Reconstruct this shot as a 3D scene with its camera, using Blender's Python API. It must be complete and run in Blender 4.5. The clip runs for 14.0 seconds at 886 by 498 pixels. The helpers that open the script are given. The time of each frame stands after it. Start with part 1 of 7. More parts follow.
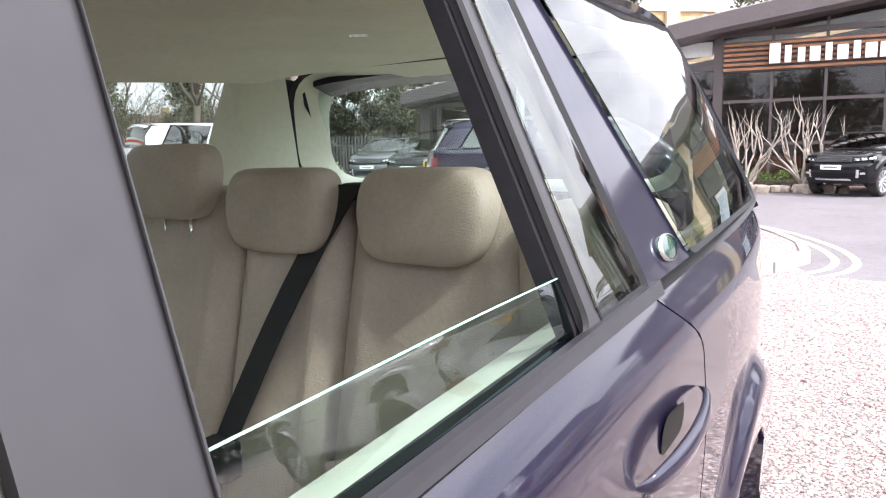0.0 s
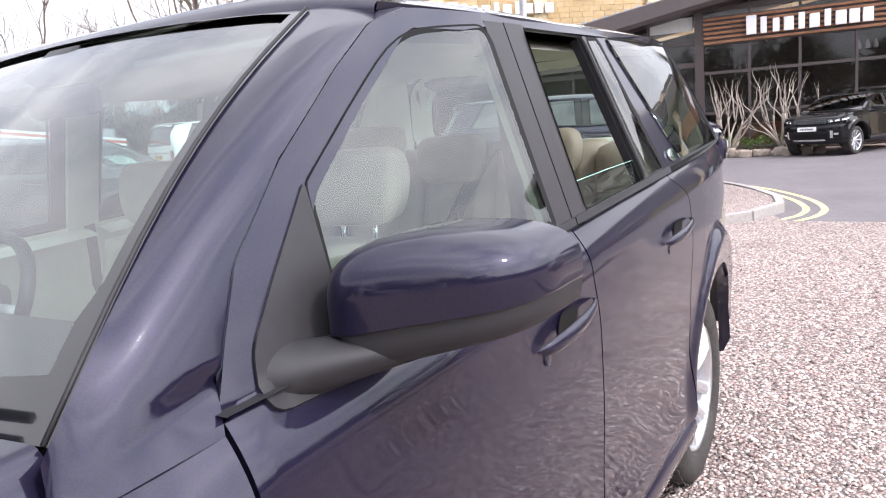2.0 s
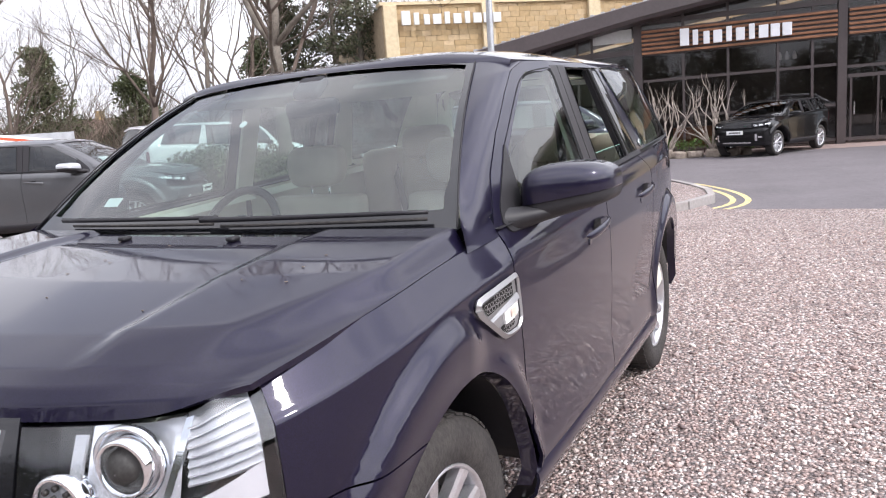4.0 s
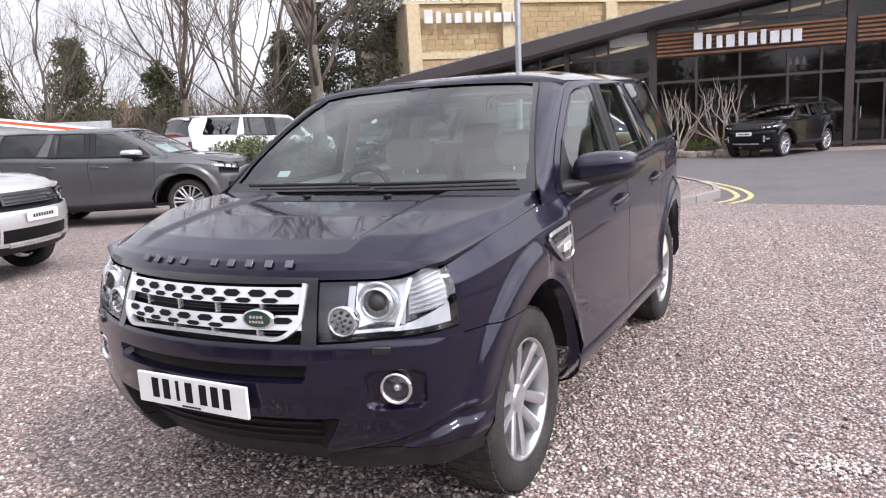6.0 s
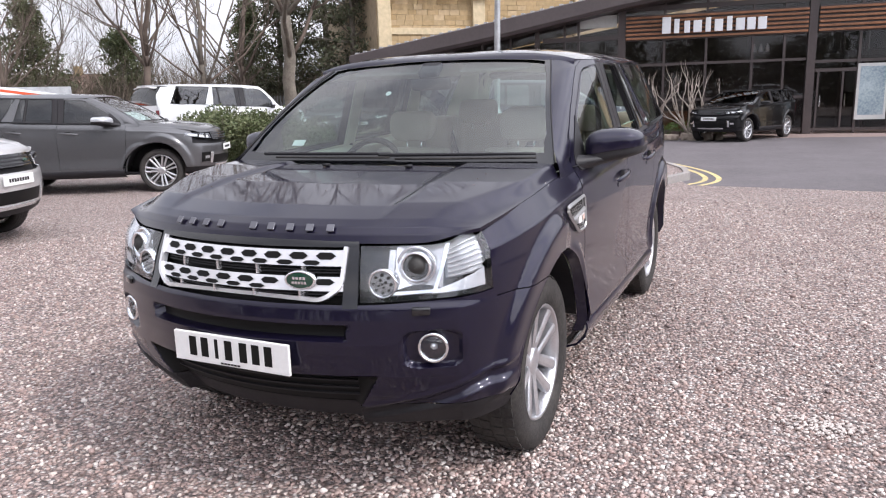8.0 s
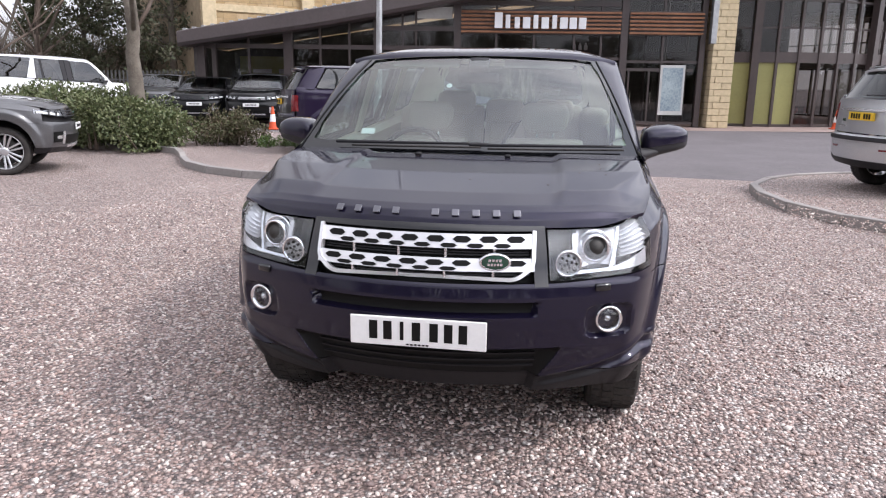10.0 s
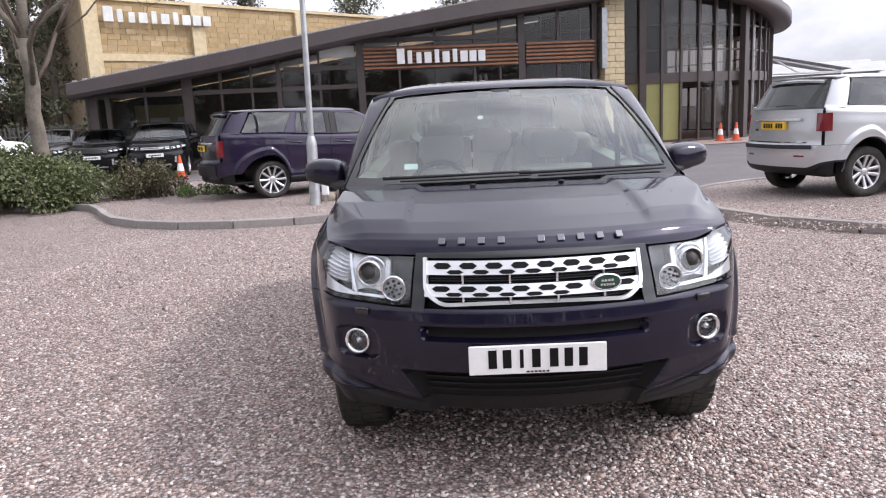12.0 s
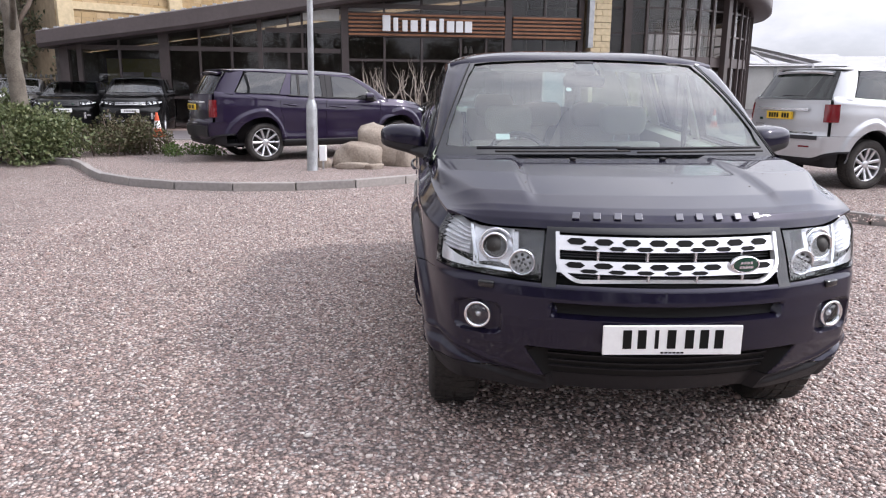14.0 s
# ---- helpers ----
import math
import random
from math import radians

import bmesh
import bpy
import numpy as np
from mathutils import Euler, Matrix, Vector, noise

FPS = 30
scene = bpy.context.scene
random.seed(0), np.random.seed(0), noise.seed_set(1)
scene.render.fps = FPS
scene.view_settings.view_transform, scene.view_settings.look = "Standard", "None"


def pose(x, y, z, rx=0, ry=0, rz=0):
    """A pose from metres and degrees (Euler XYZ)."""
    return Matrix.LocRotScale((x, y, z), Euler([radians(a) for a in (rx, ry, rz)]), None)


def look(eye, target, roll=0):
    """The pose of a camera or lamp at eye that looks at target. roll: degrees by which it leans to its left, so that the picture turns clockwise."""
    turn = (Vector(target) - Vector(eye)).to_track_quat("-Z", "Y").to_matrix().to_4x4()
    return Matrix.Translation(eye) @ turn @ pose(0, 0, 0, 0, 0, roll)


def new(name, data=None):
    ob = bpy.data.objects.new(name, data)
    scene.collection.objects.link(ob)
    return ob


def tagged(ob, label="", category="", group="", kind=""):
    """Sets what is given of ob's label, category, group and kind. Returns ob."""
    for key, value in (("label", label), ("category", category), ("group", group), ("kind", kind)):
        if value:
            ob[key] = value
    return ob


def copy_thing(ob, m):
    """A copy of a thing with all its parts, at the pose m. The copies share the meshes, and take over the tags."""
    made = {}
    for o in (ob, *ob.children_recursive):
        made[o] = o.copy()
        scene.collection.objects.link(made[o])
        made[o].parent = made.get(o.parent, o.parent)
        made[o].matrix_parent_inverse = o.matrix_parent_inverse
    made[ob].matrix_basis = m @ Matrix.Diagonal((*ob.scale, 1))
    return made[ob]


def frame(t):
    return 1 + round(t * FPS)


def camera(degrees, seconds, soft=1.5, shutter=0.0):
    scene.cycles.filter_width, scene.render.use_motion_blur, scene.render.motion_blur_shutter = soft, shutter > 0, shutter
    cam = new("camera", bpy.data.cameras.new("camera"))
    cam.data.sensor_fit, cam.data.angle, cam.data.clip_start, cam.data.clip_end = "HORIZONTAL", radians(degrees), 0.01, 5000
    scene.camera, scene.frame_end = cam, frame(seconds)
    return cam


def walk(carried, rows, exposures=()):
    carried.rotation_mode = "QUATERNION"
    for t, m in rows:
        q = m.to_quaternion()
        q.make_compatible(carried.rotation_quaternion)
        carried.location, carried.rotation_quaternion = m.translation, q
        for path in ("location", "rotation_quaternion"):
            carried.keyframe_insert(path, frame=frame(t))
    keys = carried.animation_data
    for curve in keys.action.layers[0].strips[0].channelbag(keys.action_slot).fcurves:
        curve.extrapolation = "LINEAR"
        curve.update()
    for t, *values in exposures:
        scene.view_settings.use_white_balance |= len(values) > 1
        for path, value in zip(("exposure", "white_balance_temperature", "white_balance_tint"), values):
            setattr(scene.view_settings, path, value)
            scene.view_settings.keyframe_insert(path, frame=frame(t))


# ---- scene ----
cam = camera(63.5, 14.0, 1.15)
METRES, EYE, TILT, LEAN, TURN = 7.246, 1.5, 0.0, 0.0, 28.8
PATH = [
    (0, (-0.111, -0.037, 1.449), (-1.189, 1.623, 1.16), -1.4),
    (0.5, (0.004, -0.34, 1.45), (-1.124, 1.272, 1.089), -1.0),
    (1, (0.054, -0.646, 1.449), (-0.948, 1.058, 1.146), -2.8),
    (1.5, (0.13, -0.999, 1.432), (-0.887, 0.698, 1.143), -3.4),
    (2, (0.197, -1.328, 1.436), (-0.86, 0.337, 1.105), -4.5),
    (2.5, (0.226, -1.699, 1.431), (-0.767, -0.007, 1.044), -5.3),
    (3, (0.288, -2.008, 1.432), (-0.712, -0.298, 1.154), -4.7),
    (3.5, (0.346, -2.31, 1.451), (-0.619, -0.581, 1.171), -4.0),
    (4, (0.38, -2.642, 1.44), (-0.541, -0.898, 1.109), -4.4),
    (4.2, (0.394, -2.767, 1.438), (-0.565, -1.043, 1.108), -4.6),
    (6.3, (0.641, -3.834, 1.472), (-0.288, -2.097, 1.125), -2.8),
    (6.5, (0.645, -3.857, 1.46), (-0.256, -2.116, 1.067), -2.6),
    (7, (0.631, -3.888, 1.461), (-0.27, -2.144, 1.077), -2.7),
    (7.2, (0.621, -3.89, 1.459), (-0.286, -2.148, 1.08), -2.8),
    (9.3, (-0.239, -4.375, 1.484), (-0.732, -2.491, 1.03), 0.3),
    (9.5, (-0.382, -4.447, 1.488), (-0.802, -2.54, 1.057), 0.2),
    (10, (-0.775, -4.617, 1.519), (-1.103, -2.696, 1.068), 0.7),
    (10.5, (-1.134, -4.602, 1.527), (-1.341, -2.647, 1.161), -0.8),
    (11, (-1.427, -4.661, 1.512), (-1.45, -2.697, 1.137), -1.2),
    (11.5, (-1.558, -4.701, 1.528), (-1.606, -2.738, 1.151), -2.4),
    (12, (-1.564, -4.716, 1.524), (-1.614, -2.75, 1.16), -2.8),
    (12.5, (-1.562, -4.712, 1.526), (-1.621, -2.747, 1.155), -2.8),
    (13, (-1.593, -4.703, 1.523), (-1.664, -2.74, 1.147), -2.0),
    (13.5, (-1.852, -4.677, 1.499), (-1.865, -2.71, 1.137), 1.2),
    (14, (-2.222, -4.609, 1.513), (-2.161, -2.659, 1.073), 0.4),
]
walk(cam, [(t, look(eye, target, roll)) for t, eye, target, roll in PATH],
     [(t, e, 6350, 13) for t, e in ((0.0, 1.33), (0.5, 1.12), (1.0, 0.98), (1.5, 0.8), (2.0, 0.65), (3.0, 0.42), (4.2, 0.20), (6.5, -0.02), (14.0, -0.07))])

# ---- world, sun, exposure ----
SUN_EL, SUN_AZ = 46.0, 95.0      # degrees; the sun stands to the east (+x)
world = bpy.data.worlds.new("sky")
scene.world = world
world.use_nodes = True
wt = world.node_tree
for n in list(wt.nodes):
    wt.nodes.remove(n)


def wnode(kind, **vals):
    n = wt.nodes.new(kind)
    for k, v in vals.items():
        n.inputs[k].default_value = v
    return n


w_out = wt.nodes.new("ShaderNodeOutputWorld")
w_bg = wnode("ShaderNodeBackground", Strength=1.0)
w_sky = wt.nodes.new("ShaderNodeTexSky")
w_sky.sky_type, w_sky.sun_disc = "NISHITA", False
w_sky.sun_elevation, w_sky.sun_rotation = radians(SUN_EL), radians(SUN_AZ)
w_gain = wt.nodes.new("ShaderNodeVectorMath")
w_gain.operation = "SCALE"
w_gain.inputs["Scale"].default_value = 0.11
w_co = wt.nodes.new("ShaderNodeTexCoord")
w_map = wt.nodes.new("ShaderNodeMapping")
w_map.inputs["Scale"].default_value = (1.0, 1.0, 2.6)
w_noise = wnode("ShaderNodeTexNoise", Scale=1.9, Detail=7.0, Roughness=0.58, Distortion=0.4)
w_ramp = wt.nodes.new("ShaderNodeValToRGB")
w_ramp.color_ramp.elements[0].position, w_ramp.color_ramp.elements[0].color = 0.34, (0.72, 0.74, 0.83, 1)
w_ramp.color_ramp.elements[1].position, w_ramp.color_ramp.elements[1].color = 0.62, (1.22, 1.22, 1.27, 1)
w_cover = wt.nodes.new("ShaderNodeValToRGB")
w_cover.color_ramp.elements[0].position, w_cover.color_ramp.elements[0].color = 0.30, (0.74, 0.74, 0.74, 1)
w_cover.color_ramp.elements[1].position, w_cover.color_ramp.elements[1].color = 0.52, (1, 1, 1, 1)
w_mix = wt.nodes.new("ShaderNodeMixRGB")
wt.links.new(w_sky.outputs[0], w_gain.inputs[0])
wt.links.new(w_co.outputs["Generated"], w_map.inputs[0])
wt.links.new(w_map.outputs[0], w_noise.inputs["Vector"])
wt.links.new(w_noise.outputs["Fac"], w_ramp.inputs[0])
wt.links.new(w_noise.outputs["Fac"], w_cover.inputs[0])
wt.links.new(w_cover.outputs[0], w_mix.inputs[0])
wt.links.new(w_gain.outputs[0], w_mix.inputs[1])
wt.links.new(w_ramp.outputs[0], w_mix.inputs[2])
# thin cloud is brightest round the sun
w_dot = wt.nodes.new("ShaderNodeVectorMath")
w_dot.operation = "DOT_PRODUCT"
w_dot.inputs[1].default_value = (math.sin(radians(SUN_AZ)) * math.cos(radians(SUN_EL)), math.cos(radians(SUN_AZ)) * math.cos(radians(SUN_EL)), math.sin(radians(SUN_EL)))
w_glow = wt.nodes.new("ShaderNodeMapRange")
w_glow.interpolation_type = "SMOOTHSTEP"
w_glow.inputs["From Min"].default_value, w_glow.inputs["From Max"].default_value = 0.25, 1.0
w_glow.inputs["To Min"].default_value, w_glow.inputs["To Max"].default_value = 1.0, 3.0
w_mul = wt.nodes.new("ShaderNodeVectorMath")
w_mul.operation = "SCALE"
wt.links.new(w_co.outputs["Generated"], w_dot.inputs[0])
wt.links.new(w_dot.outputs["Value"], w_glow.inputs["Value"])
wt.links.new(w_mix.outputs[0], w_mul.inputs[0])
wt.links.new(w_glow.outputs[0], w_mul.inputs["Scale"])
wt.links.new(w_mul.outputs[0], w_bg.inputs["Color"])
wt.links.new(w_bg.outputs[0], w_out.inputs[0])

sun = new("sun", bpy.data.lights.new("sun", "SUN"))
sun.data.energy, sun.data.angle, sun.data.color = 2.3, radians(5.0), (1.0, 0.95, 0.88)
_el, _az = radians(SUN_EL), radians(SUN_AZ)
sun.matrix_world = look((20, 0, 30), Vector((20, 0, 30)) - Vector((math.sin(_az) * math.cos(_el), math.cos(_az) * math.cos(_el), math.sin(_el))))


# ---- materials ----
def mat(name, color, rough=0.5, metal=0.0, coat=0.0, vary=0.0, scale=8.0, bump=0.0, bscale=60.0, color2=None, spec=0.5, grime=0.0):
    """A principled material with colour variation at two scales and fine relief."""
    m = bpy.data.materials.new(name)
    m.use_nodes = True
    nt = m.node_tree
    b = nt.nodes["Principled BSDF"]
    b.inputs["Base Color"].default_value = (*color, 1)
    b.inputs["Roughness"].default_value = rough
    b.inputs["Metallic"].default_value = metal
    b.inputs["Coat Weight"].default_value = coat
    b.inputs["Coat Roughness"].default_value = 0.03
    b.inputs["Coat IOR"].default_value = 1.45
    b.inputs["Specular IOR Level"].default_value = spec
    co = nt.nodes.new("ShaderNodeTexCoord")
    if vary or color2 or grime:
        n1 = nt.nodes.new("ShaderNodeTexNoise")
        n1.inputs["Scale"].default_value, n1.inputs["Detail"].default_value = scale, 5
        n2 = nt.nodes.new("ShaderNodeTexNoise")
        n2.inputs["Scale"].default_value, n2.inputs["Detail"].default_value = scale * 9, 4
        add = nt.nodes.new("ShaderNodeMath")
        add.operation = "MULTIPLY_ADD"
        add.inputs[1].default_value = 0.45
        nt.links.new(n2.outputs["Fac"], add.inputs[0])
        half = nt.nodes.new("ShaderNodeMath")
        half.operation = "MULTIPLY"
        half.inputs[1].default_value = 0.55
        nt.links.new(n1.outputs["Fac"], half.inputs[0])
        nt.links.new(half.outputs[0], add.inputs[2])
        ramp = nt.nodes.new("ShaderNodeValToRGB")
        c2 = color2 or tuple(min(1, c * (1 + vary)) for c in color)
        c1 = color if color2 else tuple(c * (1 - vary) for c in color)
        ramp.color_ramp.elements[0].position, ramp.color_ramp.elements[0].color = 0.36, (*c1, 1)
        ramp.color_ramp.elements[1].position, ramp.color_ramp.elements[1].color = 0.64, (*c2, 1)
        nt.links.new(co.outputs["Object"], n1.inputs["Vector"])
        nt.links.new(co.outputs["Object"], n2.inputs["Vector"])
        nt.links.new(add.outputs[0], ramp.inputs[0])
        nt.links.new(ramp.outputs[0], b.inputs["Base Color"])
        if grime:
            rr = nt.nodes.new("ShaderNodeMapRange")
            rr.inputs["To Min"].default_value, rr.inputs["To Max"].default_value = max(0, rough - grime), min(1, rough + grime)
            nt.links.new(add.outputs[0], rr.inputs["Value"])
            nt.links.new(rr.outputs[0], b.inputs["Roughness"])
    if bump:
        nb = nt.nodes.new("ShaderNodeTexNoise")
        nb.inputs["Scale"].default_value, nb.inputs["Detail"].default_value = bscale, 4
        bp = nt.nodes.new("ShaderNodeBump")
        bp.inputs["Strength"].default_value, bp.inputs["Distance"].default_value = bump, 0.01
        nt.links.new(co.outputs["Object"], nb.inputs["Vector"])
        nt.links.new(nb.outputs["Fac"], bp.inputs["Height"])
        nt.links.new(bp.outputs[0], b.inputs["Normal"])
    return m


def glass(name, tint, gloss=1.0, ior=1.50):
    """Thin pane: clear with a tint, and a Fresnel mirror on top."""
    m = bpy.data.materials.new(name)
    m.use_nodes = True
    nt = m.node_tree
    nt.nodes.remove(nt.nodes["Principled BSDF"])
    out = nt.nodes["Material Output"]
    tr, gl, mx = nt.nodes.new("ShaderNodeBsdfTransparent"), nt.nodes.new("ShaderNodeBsdfGlossy"), nt.nodes.new("ShaderNodeMixShader")
    tr.inputs["Color"].default_value = (*tint, 1)
    gl.inputs["Roughness"].default_value = 0.015
    gl.inputs["Color"].default_value = (gloss, gloss, gloss, 1)
    lw = nt.nodes.new("ShaderNodeLayerWeight")
    lw.inputs["Blend"].default_value = 0.5
    pw, fr = nt.nodes.new("ShaderNodeMath"), nt.nodes.new("ShaderNodeMath")
    pw.operation, pw.inputs[1].default_value = "POWER", 4.2
    f0 = 2 * ((ior - 1) / (ior + 1)) ** 2
    fr.operation, fr.inputs[1].default_value, fr.inputs[2].default_value = "MULTIPLY_ADD", 1 - f0, f0
    nt.links.new(lw.outputs["Facing"], pw.inputs[0])
    nt.links.new(pw.outputs[0], fr.inputs[0])
    nt.links.new(fr.outputs[0], mx.inputs[0])
    nt.links.new(tr.outputs[0], mx.inputs[1])
    nt.links.new(gl.outputs[0], mx.inputs[2])
    nt.links.new(mx.outputs[0], out.inputs["Surface"])
    return m


def paint(name, color, metal=0.35, rough=0.38, fleck=0.25, spec=0.5):
    """Metallic car paint: flecked base, clear coat, a little dust."""
    m = mat(name, color, rough, metal, 1.0, spec=spec)
    nt = m.node_tree
    b = nt.nodes["Principled BSDF"]
    b.inputs["Coat IOR"].default_value = 1.42
    co = nt.nodes.new("ShaderNodeTexCoord")
    v = nt.nodes.new("ShaderNodeTexVoronoi")
    v.inputs["Scale"].default_value = 900
    d = nt.nodes.new("ShaderNodeTexNoise")
    d.inputs["Scale"].default_value, d.inputs["Detail"].default_value = 5, 6
    ramp = nt.nodes.new("ShaderNodeValToRGB")
    ramp.color_ramp.elements[0].color = (*[c * (1 - fleck) for c in color], 1)
    ramp.color_ramp.elements[1].color = (*[min(1, c * (1 + fleck * 1.6)) for c in color], 1)
    sep = nt.nodes.new("ShaderNodeSeparateColor")
    nt.links.new(co.outputs["Object"], v.inputs["Vector"])
    nt.links.new(v.outputs["Color"], sep.inputs[0])
    nt.links.new(sep.outputs[0], ramp.inputs[0])
    nt.links.new(ramp.outputs[0], b.inputs["Base Color"])
    rr = nt.nodes.new("ShaderNodeMapRange")
    rr.inputs["From Min"].default_value, rr.inputs["From Max"].default_value = 0.35, 0.75
    rr.inputs["To Min"].default_value, rr.inputs["To Max"].default_value = 0.02, 0.075
    nt.links.new(co.outputs["Object"], d.inputs["Vector"])
    nt.links.new(d.outputs["Fac"], rr.inputs["Value"])
    nt.links.new(rr.outputs[0], b.inputs["Coat Roughness"])
    return m


def chips(name, ramp_cols, scale, bump, rough=0.75, patch=None):
    """Loose stone: cells that differ in colour and stand proud, shade between them coloured in."""
    m = mat(name, (0.4, 0.35, 0.33), rough)
    nt = m.node_tree
    b = nt.nodes["Principled BSDF"]
    co = nt.nodes.new("ShaderNodeTexCoord")
    nz = nt.nodes.new("ShaderNodeTexNoise")
    nz.inputs["Scale"].default_value = scale * 0.9
    warp = nt.nodes.new("ShaderNodeVectorMath")
    warp.operation = "MULTIPLY_ADD"
    warp.inputs[1].default_value = (0.012, 0.012, 0.012)
    v = nt.nodes.new("ShaderNodeTexVoronoi")
    v.inputs["Scale"].default_value = scale
    sep = nt.nodes.new("ShaderNodeSeparateColor")
    ramp = nt.nodes.new("ShaderNodeValToRGB")
    ramp.color_ramp.interpolation = "CONSTANT"
    els = ramp.color_ramp.elements
    for i, c in enumerate(ramp_cols):
        e = els[i] if i < 2 else els.new(i / len(ramp_cols))
        e.position, e.color = i / len(ramp_cols), (*c, 1)
    big = nt.nodes.new("ShaderNodeTexNoise")
    big.inputs["Scale"].default_value, big.inputs["Detail"].default_value = 0.7, 4
    mr = nt.nodes.new("ShaderNodeMapRange")
    mr.inputs["To Min"].default_value, mr.inputs["To Max"].default_value = 0.72, 1.22
    mul = nt.nodes.new("ShaderNodeMixRGB")
    mul.blend_type, mul.inputs[0].default_value = "MULTIPLY", 1
    # shade between stones put into the colour: rims darker, middles a little lighter
    gap_shade = nt.nodes.new("ShaderNodeMapRange")
    gap_shade.inputs["From Min"].default_value, gap_shade.inputs["From Max"].default_value = 0.25, 0.75
    gap_shade.inputs["To Min"].default_value, gap_shade.inputs["To Max"].default_value = 1.08, 0.40
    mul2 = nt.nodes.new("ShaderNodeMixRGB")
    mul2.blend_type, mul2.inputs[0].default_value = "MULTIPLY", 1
    bp = nt.nodes.new("ShaderNodeBump")
    bp.invert = True
    bp.inputs["Strength"].default_value, bp.inputs["Distance"].default_value = bump, 0.02
    L = nt.links.new
    L(co.outputs["Object"], nz.inputs["Vector"])
    L(nz.outputs["Color"], warp.inputs[0])
    L(co.outputs["Object"], warp.inputs[2])
    L(warp.outputs[0], v.inputs["Vector"])
    L(v.outputs["Color"], sep.inputs[0])
    L(sep.outputs[0], ramp.inputs[0])
    L(co.outputs["Object"], big.inputs["Vector"])
    L(big.outputs["Fac"], mr.inputs["Value"])
    L(ramp.outputs[0], mul.inputs[1])
    L(mr.outputs[0], mul.inputs[2])
    L(v.outputs["Distance"], gap_shade.inputs["Value"])
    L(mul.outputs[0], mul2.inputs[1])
    L(gap_shade.outputs[0], mul2.inputs[2])
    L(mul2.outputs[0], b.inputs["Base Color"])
    L(v.outputs["Distance"], bp.inputs["Height"])
    L(bp.outputs[0], b.inputs["Normal"])
    return m


def per_object(name, ramp_cols, rough=0.7, island=False, bump=0.3, bscale=40.0):
    """Colour picked for each piece, with grain."""
    m = mat(name, (0.5, 0.5, 0.5), rough, bump=bump, bscale=bscale)
    nt = m.node_tree
    src = nt.nodes.new("ShaderNodeNewGeometry" if island else "ShaderNodeObjectInfo")
    ramp = nt.nodes.new("ShaderNodeValToRGB")
    els = ramp.color_ramp.elements
    for i, c in enumerate(ramp_cols):
        e = els[i] if i < 2 else els.new(i / max(1, len(ramp_cols) - 1))
        e.position, e.color = i / max(1, len(ramp_cols) - 1), (*c, 1)
    co = nt.nodes.new("ShaderNodeTexCoord")
    nz = nt.nodes.new("ShaderNodeTexNoise")
    nz.inputs["Scale"].default_value, nz.inputs["Detail"].default_value = bscale * 0.3, 5
    mr = nt.nodes.new("ShaderNodeMapRange")
    mr.inputs["To Min"].default_value, mr.inputs["To Max"].default_value = 0.7, 1.3
    mul = nt.nodes.new("ShaderNodeMixRGB")
    mul.blend_type, mul.inputs[0].default_value = "MULTIPLY", 1
    L = nt.links.new
    L(src.outputs["Random Per Island" if island else "Random"], ramp.inputs[0])
    L(co.outputs["Object"], nz.inputs["Vector"])
    L(nz.outputs["Fac"], mr.inputs["Value"])
    L(ramp.outputs[0], mul.inputs[1])
    L(mr.outputs[0], mul.inputs[2])
    L(mul.outputs[0], nt.nodes["Principled BSDF"].inputs["Base Color"])
    return m


M_NAVY = paint("navy_paint", (0.0078, 0.0061, 0.0195), 0.38, 0.38, 0.30, 0.14)
M_PURPLE = paint("purple_paint", (0.014, 0.008, 0.028), 0.3, 0.32, 0.25, 0.2)
M_GREY = paint("grey_paint", (0.095, 0.095, 0.10), 0.5, 0.35)
M_SILVER = paint("silver_paint", (0.50, 0.51, 0.53), 0.6, 0.35, 0.12)
M_WHITE = paint("white_paint", (0.78, 0.79, 0.80), 0.0, 0.4, 0.02)
M_BLACKP = paint("black_paint", (0.004, 0.004, 0.0045), 0.1, 0.3, 0.2, 0.12)
M_CHAMP = paint("pale_silver_paint", (0.56, 0.55, 0.55), 0.5, 0.35, 0.1)
M_TRIM = mat("black_trim", (0.017, 0.016, 0.018), 0.5, bump=0.10, bscale=400, vary=0.2, scale=6, spec=0.25)
M_SATIN = mat("satin_black", (0.022, 0.021, 0.024), 0.46, vary=0.15, scale=4, spec=0.32)
M_BLACKPL = mat("grained_black_plastic", (0.020, 0.019, 0.021), 0.5, vary=0.15, scale=5, bump=0.06, bscale=900, spec=0.32)
M_PILLAR = mat("satin_pillar_black", (0.028, 0.026, 0.028), 0.34, vary=0.08, scale=4, spec=0.25)
M_VENT = mat("satin_silver", (0.36, 0.355, 0.355), 0.36, 0.75, vary=0.05, scale=12)
M_CLEARL = mat("clear_lamp_plastic", (0.78, 0.77, 0.76), 0.12, coat=0.8)
M_AMBERP = mat("pale_amber", (0.72, 0.50, 0.42), 0.2, coat=0.6)
M_GLOSSBLK = mat("gloss_black", (0.008, 0.008, 0.01), 0.12, coat=0.6)
M_RUBBER = mat("tyre_rubber", (0.022, 0.020, 0.020), 0.8, vary=0.5, scale=7, bump=0.3, bscale=120, color2=(0.055, 0.050, 0.046), spec=0.3)
M_ALLOY = mat("alloy", (0.62, 0.62, 0.64), 0.28, 0.85, vary=0.1, scale=20)
M_DARKMETAL = mat("dark_metal", (0.05, 0.048, 0.046), 0.6, 0.6, vary=0.3, scale=14)
